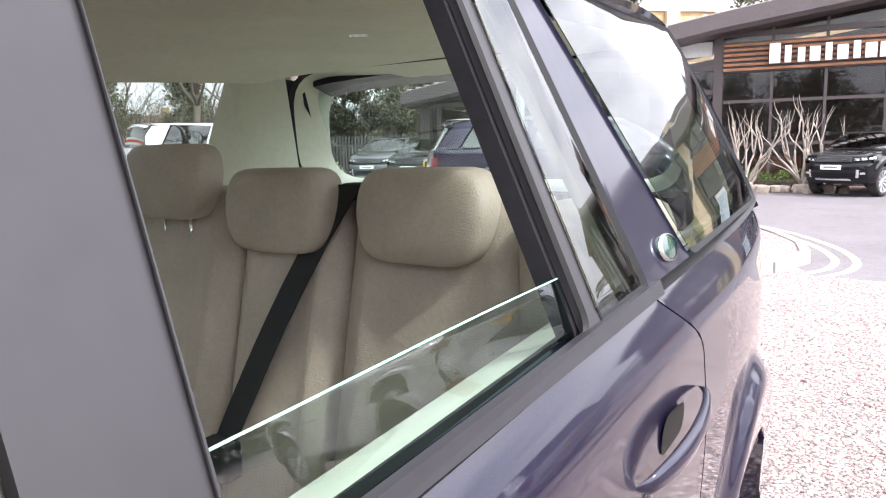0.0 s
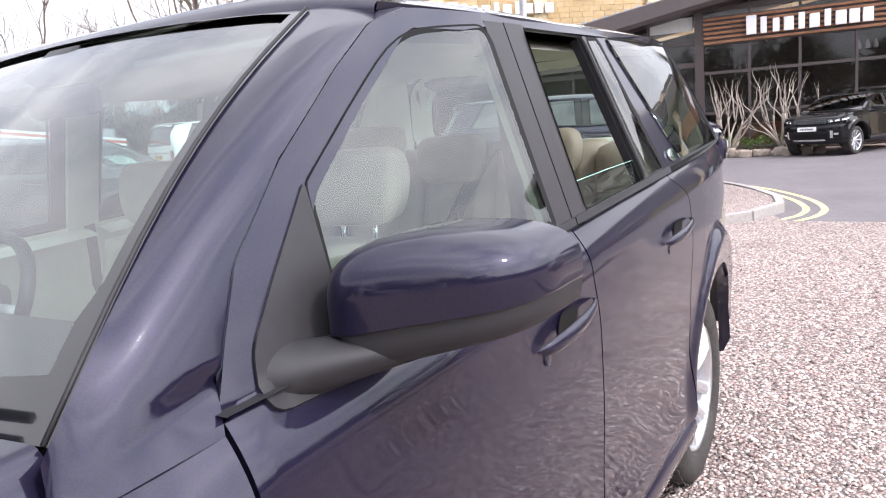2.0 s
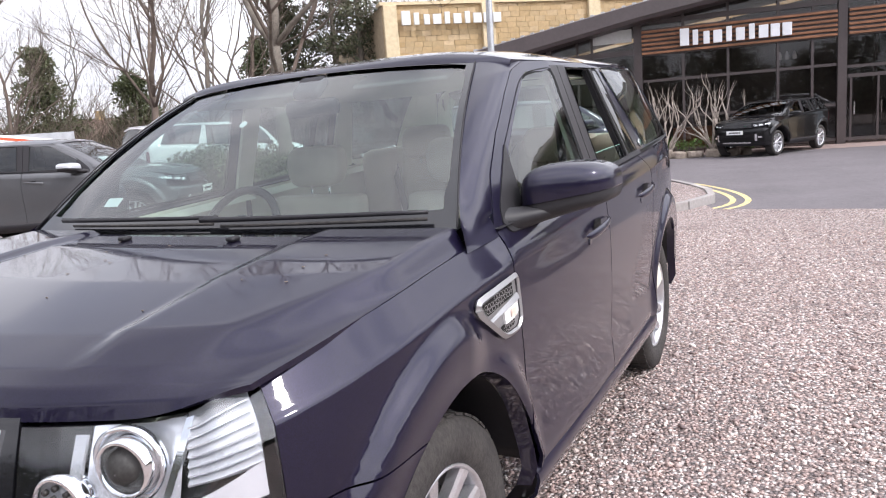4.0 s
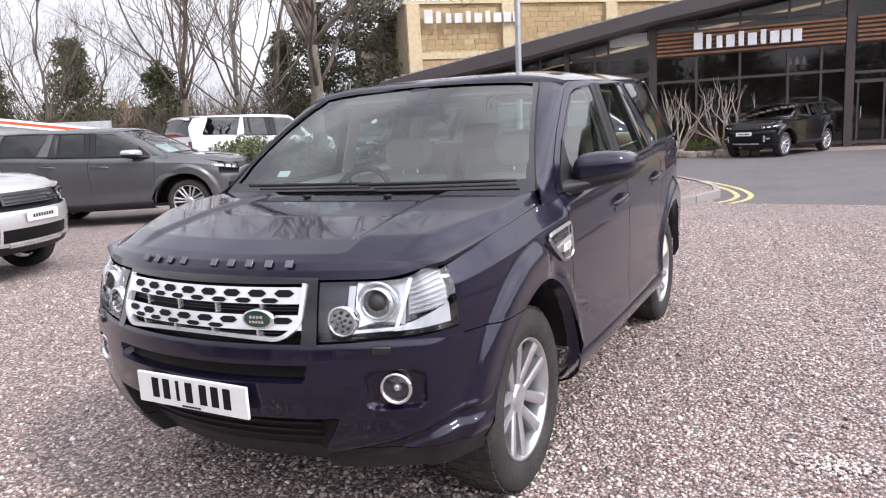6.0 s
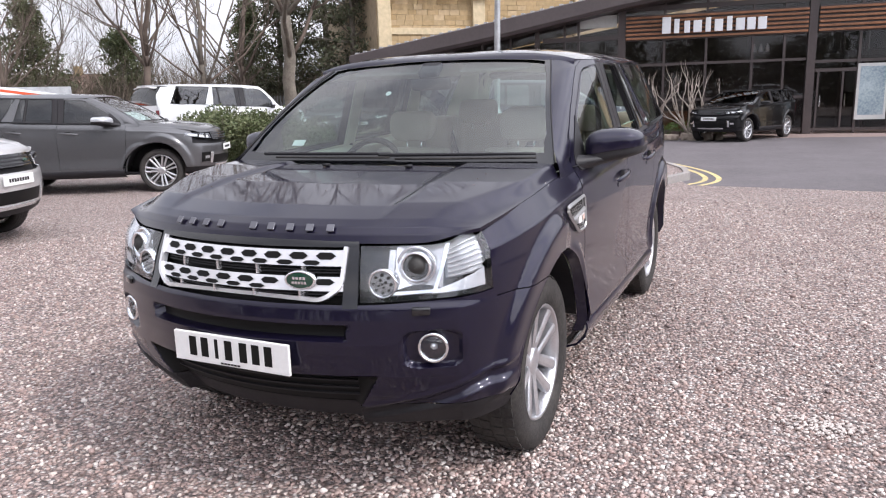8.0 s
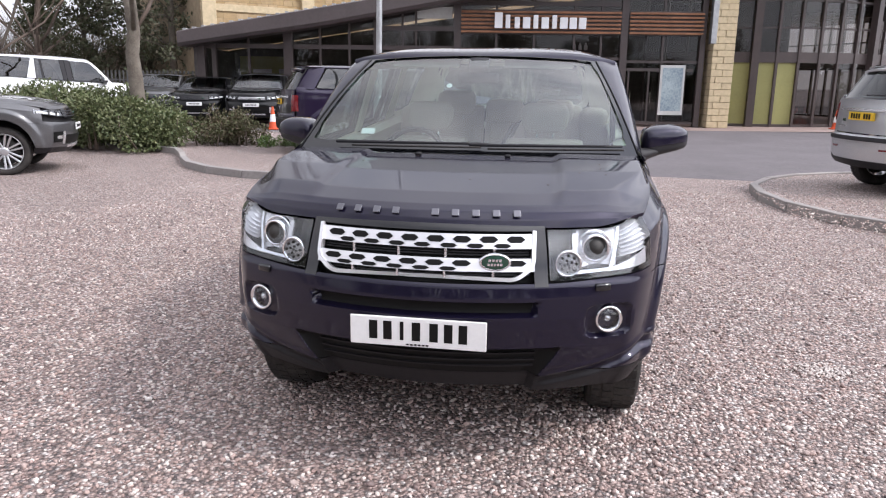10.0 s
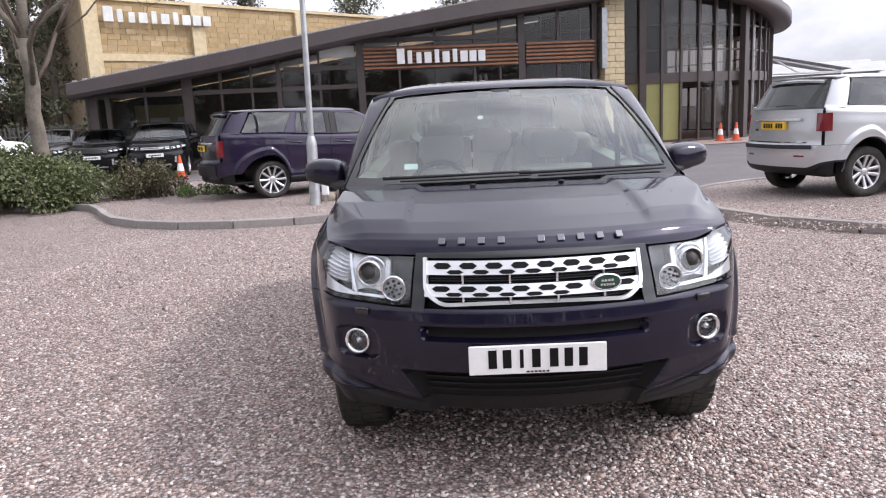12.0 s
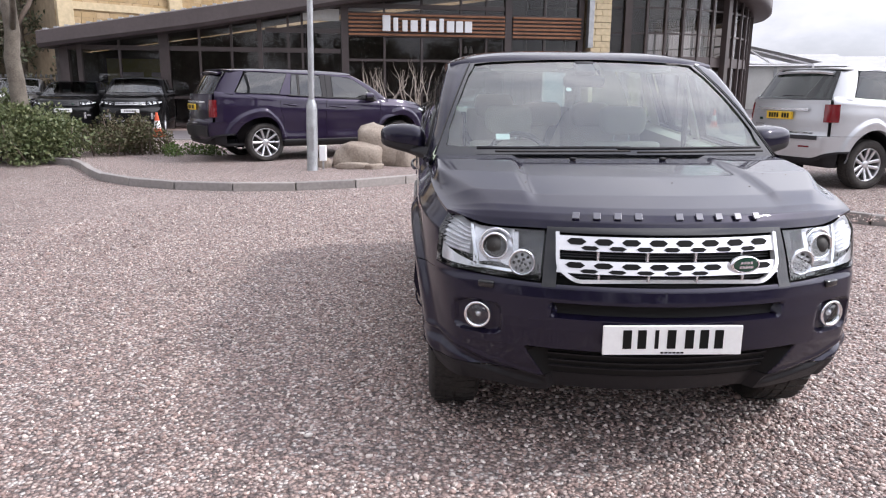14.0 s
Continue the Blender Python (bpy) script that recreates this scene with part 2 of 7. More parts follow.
M_CHROME = mat("chrome", (0.85, 0.86, 0.88), 0.08, 1.0)
M_BRIGHT = mat("silver_plastic", (0.66, 0.66, 0.67), 0.27, 0.75)
M_LENS = glass("lamp_lens", (0.93, 0.95, 0.97))
M_GLASS = glass("car_glass", (0.58, 0.70, 0.65), 1.0, 1.52)
M_GLASSW = glass("windscreen_glass", (0.58, 0.69, 0.67), 1.0, 1.66)
M_PRIV = glass("dark_glass", (0.22, 0.25, 0.24))
M_TINT = glass("tinted_glass", (0.46, 0.52, 0.49), 1.0, 1.56)
M_DARKG = glass("black_glass", (0.10, 0.11, 0.11))
M_EDGE = mat("glass_edge", (0.35, 0.62, 0.50), 0.15)
M_LEATHER = mat("cream_leather", (0.43, 0.365, 0.30), 0.5, vary=0.08, scale=12, bump=0.25, bscale=260)
M_LINER = mat("headliner", (0.60, 0.57, 0.48), 0.9, vary=0.06, scale=5, bump=0.2, bscale=500)
M_TRIMC = mat("cream_trim", (0.62, 0.60, 0.50), 0.6, vary=0.05, scale=6, bump=0.1, bscale=300)
M_BELT = mat("belt_webbing", (0.018, 0.018, 0.02), 0.75, bump=0.4, bscale=500)
M_PLATEW = mat("plate_white", (0.80, 0.80, 0.79), 0.35, vary=0.04, scale=9)
M_PLATEY = mat("plate_yellow", (0.80, 0.52, 0.04), 0.35, vary=0.06, scale=9)
# print black, also colours sheets that stand for shade inside openings
M_INK_SHADE = mat("black_ink_and_shade", (0.008, 0.008, 0.008), 0.5, spec=0.15)
M_GREEN = mat("green_enamel", (0.012, 0.05, 0.032), 0.2, coat=0.8)
M_AMBER = mat("amber_lens", (0.75, 0.28, 0.04), 0.15, coat=0.8)
M_RED = mat("red_lens", (0.16, 0.008, 0.012), 0.12, coat=0.9)
M_REFL = mat("lamp_reflector", (0.84, 0.84, 0.86), 0.22, 0.6)
M_LETTER = mat("grey_letters", (0.15, 0.15, 0.17), 0.38, 0.6)
M_PAPER = mat("paper", (0.78, 0.82, 0.80), 0.7)

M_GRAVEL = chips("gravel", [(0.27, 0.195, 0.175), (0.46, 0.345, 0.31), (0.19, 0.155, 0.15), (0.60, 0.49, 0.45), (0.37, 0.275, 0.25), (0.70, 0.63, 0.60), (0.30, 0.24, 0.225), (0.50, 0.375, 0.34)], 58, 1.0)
M_PEBBLE = per_object("pebbles", [(0.13, 0.10, 0.10), (0.33, 0.235, 0.21), (0.48, 0.36, 0.32), (0.38, 0.30, 0.275), (0.64, 0.55, 0.50), (0.76, 0.70, 0.66)], 0.65, island=True, bscale=90)
M_ASPHALT = mat("asphalt", (0.125, 0.112, 0.118), 0.8, vary=0.16, scale=0.8, bump=0.5, bscale=180)
M_KERB = per_object("kerb_concrete", [(0.30, 0.28, 0.27), (0.24, 0.22, 0.21), (0.36, 0.33, 0.31)], 0.85, bump=0.5, bscale=70)
M_YELLOW = mat("yellow_line", (0.56, 0.46, 0.22), 0.75, vary=0.25, scale=5, bump=0.4, bscale=120)
M_BLOCKPAVE = mat("pink_paving", (0.28, 0.21, 0.19), 0.85, vary=0.2, scale=3)
M_FASCIA = mat("brown_fascia", (0.075, 0.060, 0.060), 0.45, vary=0.12, scale=1.2)
M_MULL = mat("brown_mullion", (0.062, 0.047, 0.045), 0.45, vary=0.15, scale=2)
M_WOODSLAT = mat("cedar_slat", (0.26, 0.115, 0.055), 0.6, vary=0.3, scale=3, bump=0.25, bscale=60)
M_SIGNW = mat("white_letters", (0.82, 0.82, 0.83), 0.4)
M_SIGNS = mat("aged_white_letters", (0.60, 0.60, 0.58), 0.5, vary=0.12, scale=3)
M_BRICK = per_object("sandstone_block", [(0.34, 0.24, 0.12), (0.42, 0.30, 0.16), (0.37, 0.27, 0.145), (0.47, 0.35, 0.21)], 0.9, island=True, bump=0.4, bscale=18)
M_STONE = per_object("cream_stone", [(0.46, 0.36, 0.22), (0.56, 0.46, 0.30), (0.50, 0.40, 0.25)], 0.9, island=True, bump=0.5, bscale=22)
M_MORTAR = mat("mortar", (0.34, 0.27, 0.18), 0.95, vary=0.2, scale=4)
M_SHOPGLASS = glass("showroom_glass", (0.50, 0.48, 0.47), 0.85, 1.40)
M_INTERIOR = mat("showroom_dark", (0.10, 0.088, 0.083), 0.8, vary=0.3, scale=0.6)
M_YPANEL = mat("yellow_green_panel", (0.30, 0.29, 0.11), 0.6, vary=0.06, scale=1.5)
M_WHITEWALL = mat("pale_wall", (0.55, 0.55, 0.53), 0.8, vary=0.08, scale=1)
M_STEEL = mat("galvanised_steel", (0.40, 0.41, 0.42), 0.42, 0.7, vary=0.18, scale=6)
M_ROOFMETAL = mat("roof_sheet", (0.42, 0.42, 0.43), 0.5, 0.4, vary=0.12, scale=1)
M_TILE = mat("roof_tile", (0.16, 0.10, 0.08), 0.85, vary=0.2, scale=2)
M_BARK = mat("bark", (0.085, 0.070, 0.056), 0.9, vary=0.4, scale=5, bump=0.9, bscale=28, color2=(0.19, 0.165, 0.135))
M_TWIG = mat("pale_twigs", (0.34, 0.29, 0.25), 0.85, vary=0.3, scale=5)
M_TWIGD = mat("dark_twigs", (0.13, 0.10, 0.08), 0.9, vary=0.3, scale=3)
M_THICKET = per_object("thicket_twigs", [(0.10, 0.078, 0.06), (0.19, 0.15, 0.115), (0.14, 0.11, 0.085), (0.12, 0.115, 0.07)], 0.9, island=True, bump=0.1)
M_LEAF = per_object("laurel_leaves", [(0.055, 0.080, 0.026), (0.095, 0.120, 0.045), (0.145, 0.160, 0.070), (0.085, 0.095, 0.042)], 0.55, island=True, bump=0.1)
M_HEDGE = per_object("box_leaves", [(0.06, 0.11, 0.02), (0.10, 0.16, 0.03)], 0.55, island=True, bump=0.1)
M_HEATH = per_object("heather_leaves", [(0.075, 0.05, 0.03), (0.06, 0.075, 0.025), (0.11, 0.08, 0.05)], 0.7, island=True, bump=0.1)
M_CONIF = per_object("conifer_leaves", [(0.038, 0.050, 0.022), (0.062, 0.070, 0.032), (0.085, 0.085, 0.045), (0.07, 0.06, 0.04)], 0.65, island=True, bump=0.1)
M_IVY = per_object("ivy_leaves", [(0.05, 0.068, 0.024), (0.085, 0.10, 0.04), (0.11, 0.11, 0.055)], 0.5, island=True, bump=0.1)
M_ROCK = mat("rockery_stone", (0.22, 0.175, 0.14), 0.9, vary=0.35, scale=3, bump=0.9, bscale=14, color2=(0.36, 0.31, 0.26))
M_CONEO = mat("cone_orange", (0.62, 0.09, 0.03), 0.5)
M_FENCE = mat("fence_steel", (0.12, 0.12, 0.12), 0.6, 0.3)


# ---- mesh helpers ----
WARP = [None]


def mesh(name, verts, faces, material, parent=None, label="", smooth=True, warp=True, thick=0.0, world=None):
    """One mesh object; warped to the vehicle that is being built, if any."""
    if warp and WARP[0]:
        verts = [WARP[0](v) for v in verts]
    me = bpy.data.meshes.new(name)
    me.from_pydata([tuple(v) for v in verts], [], faces)
    me.update()
    if smooth:
        me.polygons.foreach_set("use_smooth", [True] * len(me.polygons))
    me.materials.append(material)
    ob = new(name, me)
    if parent is not None:
        ob.parent = parent
    if world is not None:
        ob.matrix_world = world
    if label:
        tagged(ob, label)
    if thick:
        s = ob.modifiers.new("thickness", "SOLIDIFY")
        s.thickness, s.offset = thick, -1
        e = ob.modifiers.new("edges", "EDGE_SPLIT")
        e.split_angle = radians(40)
    return ob


def part(name, bm, material, parent, label="", smooth=True, warp=True):
    bm.verts.index_update()
    vs = [v.co.copy() for v in bm.verts]
    fs = [[v.index for v in f.verts] for f in bm.faces]
    bm.free()
    return mesh(name, vs, fs, material, parent, label, smooth, warp)


def grid(f, nu, nv, close_u=False):
    """Vertices and faces of f(u, v) over the unit square."""
    vs = [f(i / nu, j / nv) for j in range(nv + 1) for i in range(nu + 1)]
    fs = [(j * (nu + 1) + i, j * (nu + 1) + i + 1, (j + 1) * (nu + 1) + i + 1, (j + 1) * (nu + 1) + i) for j in range(nv) for i in range(nu)]
    return vs, fs


def join(*pieces):
    vs, fs = [], []
    for v, f in pieces:
        o = len(vs)
        vs += list(v)
        fs += [tuple(i + o for i in q) for q in f]
    return vs, fs


def lathe(profile, n=32, axis="x"):
    """Turns (radius, along) pairs round an axis."""
    vs, fs = [], []
    for r, a in profile:
        for k in range(n):
            c, s = math.cos(2 * math.pi * k / n) * r, math.sin(2 * math.pi * k / n) * r
            vs.append((a, c, s) if axis == "x" else (c, a, s) if axis == "y" else (c, s, a))
    for j in range(len(profile) - 1):
        for k in range(n):
            fs.append((j * n + k, j * n + (k + 1) % n, (j + 1) * n + (k + 1) % n, (j + 1) * n + k))
    return vs, fs


def box(x0, y0, z0, x1, y1, z1, bev=0.0):
    """A box, its edges chamfered by bev."""
    if not bev:
        vs = [(x, y, z) for z in (z0, z1) for y in (y0, y1) for x in (x0, x1)]
        return vs, [(0, 2, 3, 1), (4, 5, 7, 6), (0, 1, 5, 4), (2, 6, 7, 3), (0, 4, 6, 2), (1, 3, 7, 5)]
    bm = bmesh.new()
    bmesh.ops.create_cube(bm, size=1)
    for v in bm.verts:
        v.co = Vector((x0 + (v.co.x + 0.5) * (x1 - x0), y0 + (v.co.y + 0.5) * (y1 - y0), z0 + (v.co.z + 0.5) * (z1 - z0)))
    bmesh.ops.bevel(bm, geom=bm.edges[:], offset=bev, segments=2, affect="EDGES", profile=0.5)
    bm.verts.index_update()
    out = [v.co.copy() for v in bm.verts], [[v.index for v in f.verts] for f in bm.faces]
    bm.free()
    return out


def tube(points, radius, n=6, taper=1.0):
    """A round bar along a line of points."""
    vs, fs = [], []
    pts = [Vector(p) for p in points]
    for i, p in enumerate(pts):
        d = (pts[min(i + 1, len(pts) - 1)] - pts[max(i - 1, 0)]).normalized()
        a = d.orthogonal().normalized() if i == 0 else (a - d * a.dot(d)).normalized()
        b = d.cross(a)
        r = radius * (1 + (taper - 1) * i / max(1, len(pts) - 1))
        vs += [p + (a * math.cos(2 * math.pi * k / n) + b * math.sin(2 * math.pi * k / n)) * r for k in range(n)]
    for j in range(len(pts) - 1):
        for k in range(n):
            fs.append((j * n + k, j * n + (k + 1) % n, (j + 1) * n + (k + 1) % n, (j + 1) * n + k))
    fs += [tuple(range(n))[::-1], tuple(range((len(pts) - 1) * n, len(pts) * n))]
    return vs, fs


def rounded(poly, r, k=4):
    """A polygon with its corners rounded, k+1 points a corner. r: one radius or one each."""
    out = []
    n = len(poly)
    for i in range(n):
        p, a, b = Vector(poly[i]), Vector(poly[i - 1]), Vector(poly[(i + 1) % n])
        rr = r[i] if isinstance(r, (list, tuple)) else r
        da, db = (a - p), (b - p)
        ra, rb = min(rr, da.length * 0.48), min(rr, db.length * 0.48)
        pa, pb = p + da.normalized() * ra, p + db.normalized() * rb
        for j in range(k + 1):
            t = j / k
            out.append(pa * (1 - t) ** 2 + p * 2 * t * (1 - t) + pb * t * t)
    return out


def shrink(poly, d):
    """The polygon drawn in by d along its corners' bisectors."""
    c = sum((Vector(p) for p in poly), Vector((0, 0))) / len(poly)
    out = []
    n = len(poly)
    for i in range(n):
        p, a, b = Vector(poly[i]), Vector(poly[i - 1]), Vector(poly[(i + 1) % n])
        t = (b - a)
        nn = Vector((-t.y, t.x))
        nn = nn.normalized() if nn.length > 1e-9 else Vector((0, 0))
        if nn.dot(c - p) < 0:
            nn = -nn
        out.append(p + nn * d)
    return out


def disc_fill(poly, f, rings=3):
    """Fills a roundish polygon with rings towards its middle, each point placed by f."""
    n = len(poly)
    c = sum((Vector(p) for p in poly), Vector((0, 0))) / n
    vs, fs = [], []
    for j in range(rings):
        t = 1 - j / rings
        vs += [f(*(c + (Vector(p) - c) * t)) for p in poly]
    vs.append(f(*c))
    for j in range(rings - 1):
        for i in range(n):
            fs.append((j * n + i, j * n + (i + 1) % n, (j + 1) * n + (i + 1) % n, (j + 1) * n + i))
    for i in range(n):
        fs.append(((rings - 1) * n + i, (rings - 1) * n + (i + 1) % n, rings * n))
    return vs, fs


def band(outer, inner, f, g=None):
    """The strip between two polygons of as many points."""
    n = len(outer)
    g = g or f
    vs = [f(*p) for p in outer] + [g(*p) for p in inner]
    return vs, [(i, (i + 1) % n, n + (i + 1) % n, n + i) for i in range(n)]


def flip(vf, do=True):
    """Mirrors a piece to the other side (x -> -x)."""
    if not do:
        return vf
    return [(-v[0], v[1], v[2]) for v in vf[0]], [tuple(reversed(q)) for q in vf[1]]


def moved(vf, m):
    return [m @ Vector(v) for v in vf[0]], vf[1]


def sstep(a, b, x):
    t = min(1, max(0, (x - a) / (b - a)))
    return t * t * (3 - 2 * t)


def lerp(a, b, t):
    return a + (b - a) * t


def thing(name, label, category, at=None, group="", kind=""):
    ob = new(name)
    ob.empty_display_size = 0.2
    if at is not None:
        ob.matrix_world = at
    return tagged(ob, label, category, group, kind)


# ---- vehicles ----
# One estate-like off-roader shape in its own metres: front towards -y, left side +x, ground at z 0.
CW, YF, YR, FA, RA, RT = 0.95, -2.10, 2.34, -1.222, 1.420, 0.372
ARCH_A, ARCH_B, ARCH_Z = 0.415, 0.475, 0.385      # half width, height and base of the wheel arches


def bez(p0, p1, p2, p3, t):
    return [(1 - t) ** 3 * a + 3 * t * (1 - t) ** 2 * b + 3 * t * t * (1 - t) * c + t ** 3 * d for a, b, c, d in zip(p0, p1, p2, p3)]


def plan_outline():
    """Half of the body's plan from the nose along the left side to the tail."""
    pts = []
    for i in range(200):
        x = 0.78 * i / 200
        pts.append((x, YF + 0.36 * x * x))
    y0 = YF + 0.36 * 0.78 ** 2
    pts += [tuple(bez((0.78, y0), (0.868, y0 + 0.050), (CW - 0.004, y0 + 0.27), (CW, -1.30), i / 150)) for i in range(150)]
    pts += [(CW + 0.010 * math.sin(math.pi * i / 300) ** 2, -1.30 + (1.15 + 1.30) * i / 300) for i in range(300)]
    pts += [tuple(bez((CW, 1.15), (CW, 1.62), (0.89, 2.15), (0.74, 2.20), i / 150)) for i in range(150)]
    for i in range(101):
        x = 0.74 * (1 - i / 100)
        pts.append((x, 2.20 + (YR - 2.20) * (1 - (x / 0.74) ** 2)))
    p = np.array(pts)
    s = np.r_[0, np.cumsum(np.hypot(*np.diff(p, axis=0).T))]
    t = np.gradient(p, s, axis=0)
    t /= np.linalg.norm(t, axis=1)[:, None]
    return s, p, np.c_[t[:, 1], -t[:, 0]]


OUT_S, OUT_P, OUT_N = plan_outline()


def s_at_y(y):
    return float(np.interp(y, OUT_P[:, 1], OUT_S))


def s_front(x):
    return float(np.interp(x, OUT_P[:300, 0], OUT_S[:300]))


def waist(y):
    return 1.212 + 0.055 * y


def shoulder(y):
    return 1.112 + 0.055 * y


def eave(y):
    return 1.662 + 0.030 * y - 0.02 * max(0, y - 1.2) ** 2


def side_inset(y, z):
    d = 0.0
    if z < 0.46:
        d += 0.05 * ((0.46 - z) / 0.16) ** 1.6
    d += 0.010 * (1 - sstep(0.55, 0.85, z)) * sstep(0.40, 0.6, z)
    zs = shoulder(y)
    if z > zs - 0.16:
        d += 0.008 * sstep(zs - 0.16, zs, z)
    if z > zs:
        d += 0.052 * min(1.4, (z - zs) / (waist(y) - zs)) ** 1.7 * sstep(-0.96, -0.82, y)
    zw = bonnet_edge(y) - 0.080
    if y < -0.82 and z > zw:      # flat crown of the front wing
        d += 0.68 * min(0.10, z - zw) * sstep(0.0, 0.012, z - zw) * (1 - sstep(-0.96, -0.82, y))
    if y < -1.4 and z < 0.64:
        d += 0.012 * ((0.64 - z) / 0.16) ** 1.4 * sstep(1.4, 1.72, -y)
    for a in (FA, RA):      # flared arches, broad towards the bumpers, narrow beside the doors
        e = math.hypot((y - a) / ARCH_A, max(0, z - ARCH_Z) / ARCH_B)
        door = sstep(-0.05, 0.25, y - a if a == FA else a - y)
        lim = lerp(1.22, 1.07, door)
        fade = 1 - sstep(-1.22, -1.06, y) * sstep(0.78, 0.88, z) if a == FA else 1.0
        d -= lerp(0.020, 0.032, sstep(1.0, lim, e)) * (1 - sstep(lim, lim + 0.14, e)) * sstep(0.38, 0.46, z) * fade * lerp(0.95, 0.6, door)
    return d


def front_inset(z):
    return float(np.interp(z, (0.28, 0.40, 0.46, 0.54, 0.62, 0.66, 0.74, 0.785, 0.80, 0.82, 0.90, 1.00, 1.04), (0.15, 0.055, 0.022, -0.004, -0.015, -0.018, -0.012, -0.004, 0.010, 0.014, 0.042, 0.080, 0.115)))


NOSE = [False]      # the moulded bumper belongs to the navy car alone


def lip_z(x):
    """Height of the ledge that runs round the lower bumper corner."""
    return float(np.interp(x, (0.30, 0.445, 0.56, 0.686, 0.78, 0.838, 0.95), (0.384, 0.397, 0.420, 0.453, 0.490, 0.519, 0.560)))


def edge_in(a, b, x, soft=0.006):
    """1 between a and b, 0 outside, with short shoulders."""
    return sstep(a - soft, a + soft, x) * (1 - sstep(b - soft, b + soft, x))


def nose_relief(x, z):
    """Depth of the bumper's slot, plate panel, intake, lamp pockets and corner ledge."""
    d = 0.040 * edge_in(-1, 0.43 - 0.25 * (0.70 - z), x) * edge_in(0.676, 0.722, z)
    d += 0.055 * edge_in(-1, 0.445 + 0.55 * max(0, z - 0.40), x, 0.012) * edge_in(0.30, 0.535, z, 0.010)
    e = (abs(x - 0.705) / 0.090) ** 4 + (abs(z - 0.640) / 0.066) ** 4
    d += 0.026 * (1 - sstep(0.55, 1.15, e))
    below = lip_z(x) - z
    k = sstep(0.44, 0.50, x) * (1 - sstep(0.86, 0.93, x))
    d += k * (0.016 * sstep(-0.006, 0.010, below) - 0.022 * sstep(0.030, 0.056, below) - 0.006 * edge_in(-0.020, 0.0, below, 0.010))
    return d


def rear_inset(z):
    return float(np.interp(z, (0.30, 0.42, 0.60, 0.76, 0.80, 1.0, 1.25), (0.09, 0.03, 0.0, 0.0, 0.045, 0.05, 0.09)))


def skin(s, z, lift=0.0):
    """A point of the lower body: s metres along the plan, at height z."""
    x, y = np.interp(s, OUT_S, OUT_P[:, 0]), np.interp(s, OUT_S, OUT_P[:, 1])
    nx, ny = np.interp(s, OUT_S, OUT_N[:, 0]), np.interp(s, OUT_S, OUT_N[:, 1])
    w = min(1.0, nx * nx)
    d = w * side_inset(y, z) + (1 - w) * (front_inset(z) if y < 0 else rear_inset(z)) - lift
    if NOSE[0] and y < FA - 0.3 and z < 0.79:
        d += nose_relief(float(x), z)
    return (float(x - nx * d), float(y - ny * d), z)


def side_x(y, z):
    return skin(s_at_y(y), z)[0]


def cabin(y, z, lift=0.0):
    """A point of the window band on the left side."""
    t = (z - waist(y)) / (eave(y) - waist(y))
    a = side_x(min(y, 2.0), waist(y)) + 0.016 - 0.025 * sstep(0.45, 1.0, -y) + 0.012 * sstep(0.4, 0.8, y)
    b = 0.775 - 0.035 * sstep(0.1, 0.8, y) - 0.16 * max(0, y - 1.15) ** 2 - 0.016 * min(2.2, max(0, (0.1 - y) / 0.47)) ** 2
    return (lerp(a, b, t) + 0.014 * math.sin(math.pi * min(1, max(0, t))) + lift, y, z)




def arch(y, base):
    """The lower edge of a side panel."""
    z = base
    for a in (FA, RA):
        k = (y - a) / ARCH_A
        if abs(k) < 1:
            z = max(z, ARCH_Z + ARCH_B * math.sqrt(1 - k * k))
    return z


def bonnet_z(v):
    return float(np.interp(v, (0, 0.012, 0.035, 0.08, 0.2, 0.5, 0.8, 1.0), (0.995, 1.024, 1.048, 1.068, 1.100, 1.145, 1.172, 1.180)))


def bonnet_edge(y):
    return 1.138 - 0.098 * (max(0, -0.86 - y) / 0.9) ** 1.6


def bonnet_pt(u, v):
    """u -1 to 1 across, v 0 nose to 1 screen."""
    a = abs(u)
    ye = lerp(-1.70, -1.02, v)
    xe = skin(s_at_y(ye), bonnet_edge(ye))[0] - 0.004
    x = xe * a
    y_nose = YF + 0.082 + 0.36 * x * x + 1.2 * max(0, x - 0.78) ** 2
    y_screen = -1.08 + 0.06 * (x / 0.85) ** 2
    y = lerp(y_nose, y_screen, v)
    z = bonnet_z(v)
    z += 0.013 * sstep(0.505, 0.550, a * (1 - 0.10 * (1 - v))) * sstep(0.04, 0.22, v) - 0.006 * a * a
    edge = bonnet_edge(y)
    k = sstep(lerp(0.74, 0.955, sstep(0.0, 0.6, v)), 1.0, a)
    z = lerp(z, edge, k ** 1.3 * 0.98)
    return (math.copysign(x, u), y, z)


def screen_pt(u, v):
    """Windscreen: u -1 to 1 across, v 0 base to 1 top."""
    hw = lerp(0.862, 0.652, v)
    return (u * hw, lerp(-1.085, -0.40, v) + lerp(0.07, 0.03, v) * u * u - 0.03 * math.sin(math.pi * v), lerp(1.185, 1.676, v) - 0.026 * u * u * v + 0.02 * math.sin(math.pi * v))


def roof_pt(u, v):
    """Roof: u 0 to 1 from the middle to the left eave."""
    y = lerp(-0.345 + 0.015 * min(1.3, u * 1.20) ** 2, 1.96 - 0.14 * u ** 3, v)
    zc = float(np.interp(y, (-0.345, -0.25, 0.1, 0.7, 0.85, 1.5, 2.0), (1.700, 1.719, 1.744, 1.756, 1.766, 1.762, 1.725)))
    px, _, pz = cabin(y, eave(y))
    k = u ** 4.2
    return (px * (u ** 0.92), y, lerp(zc, pz, k))


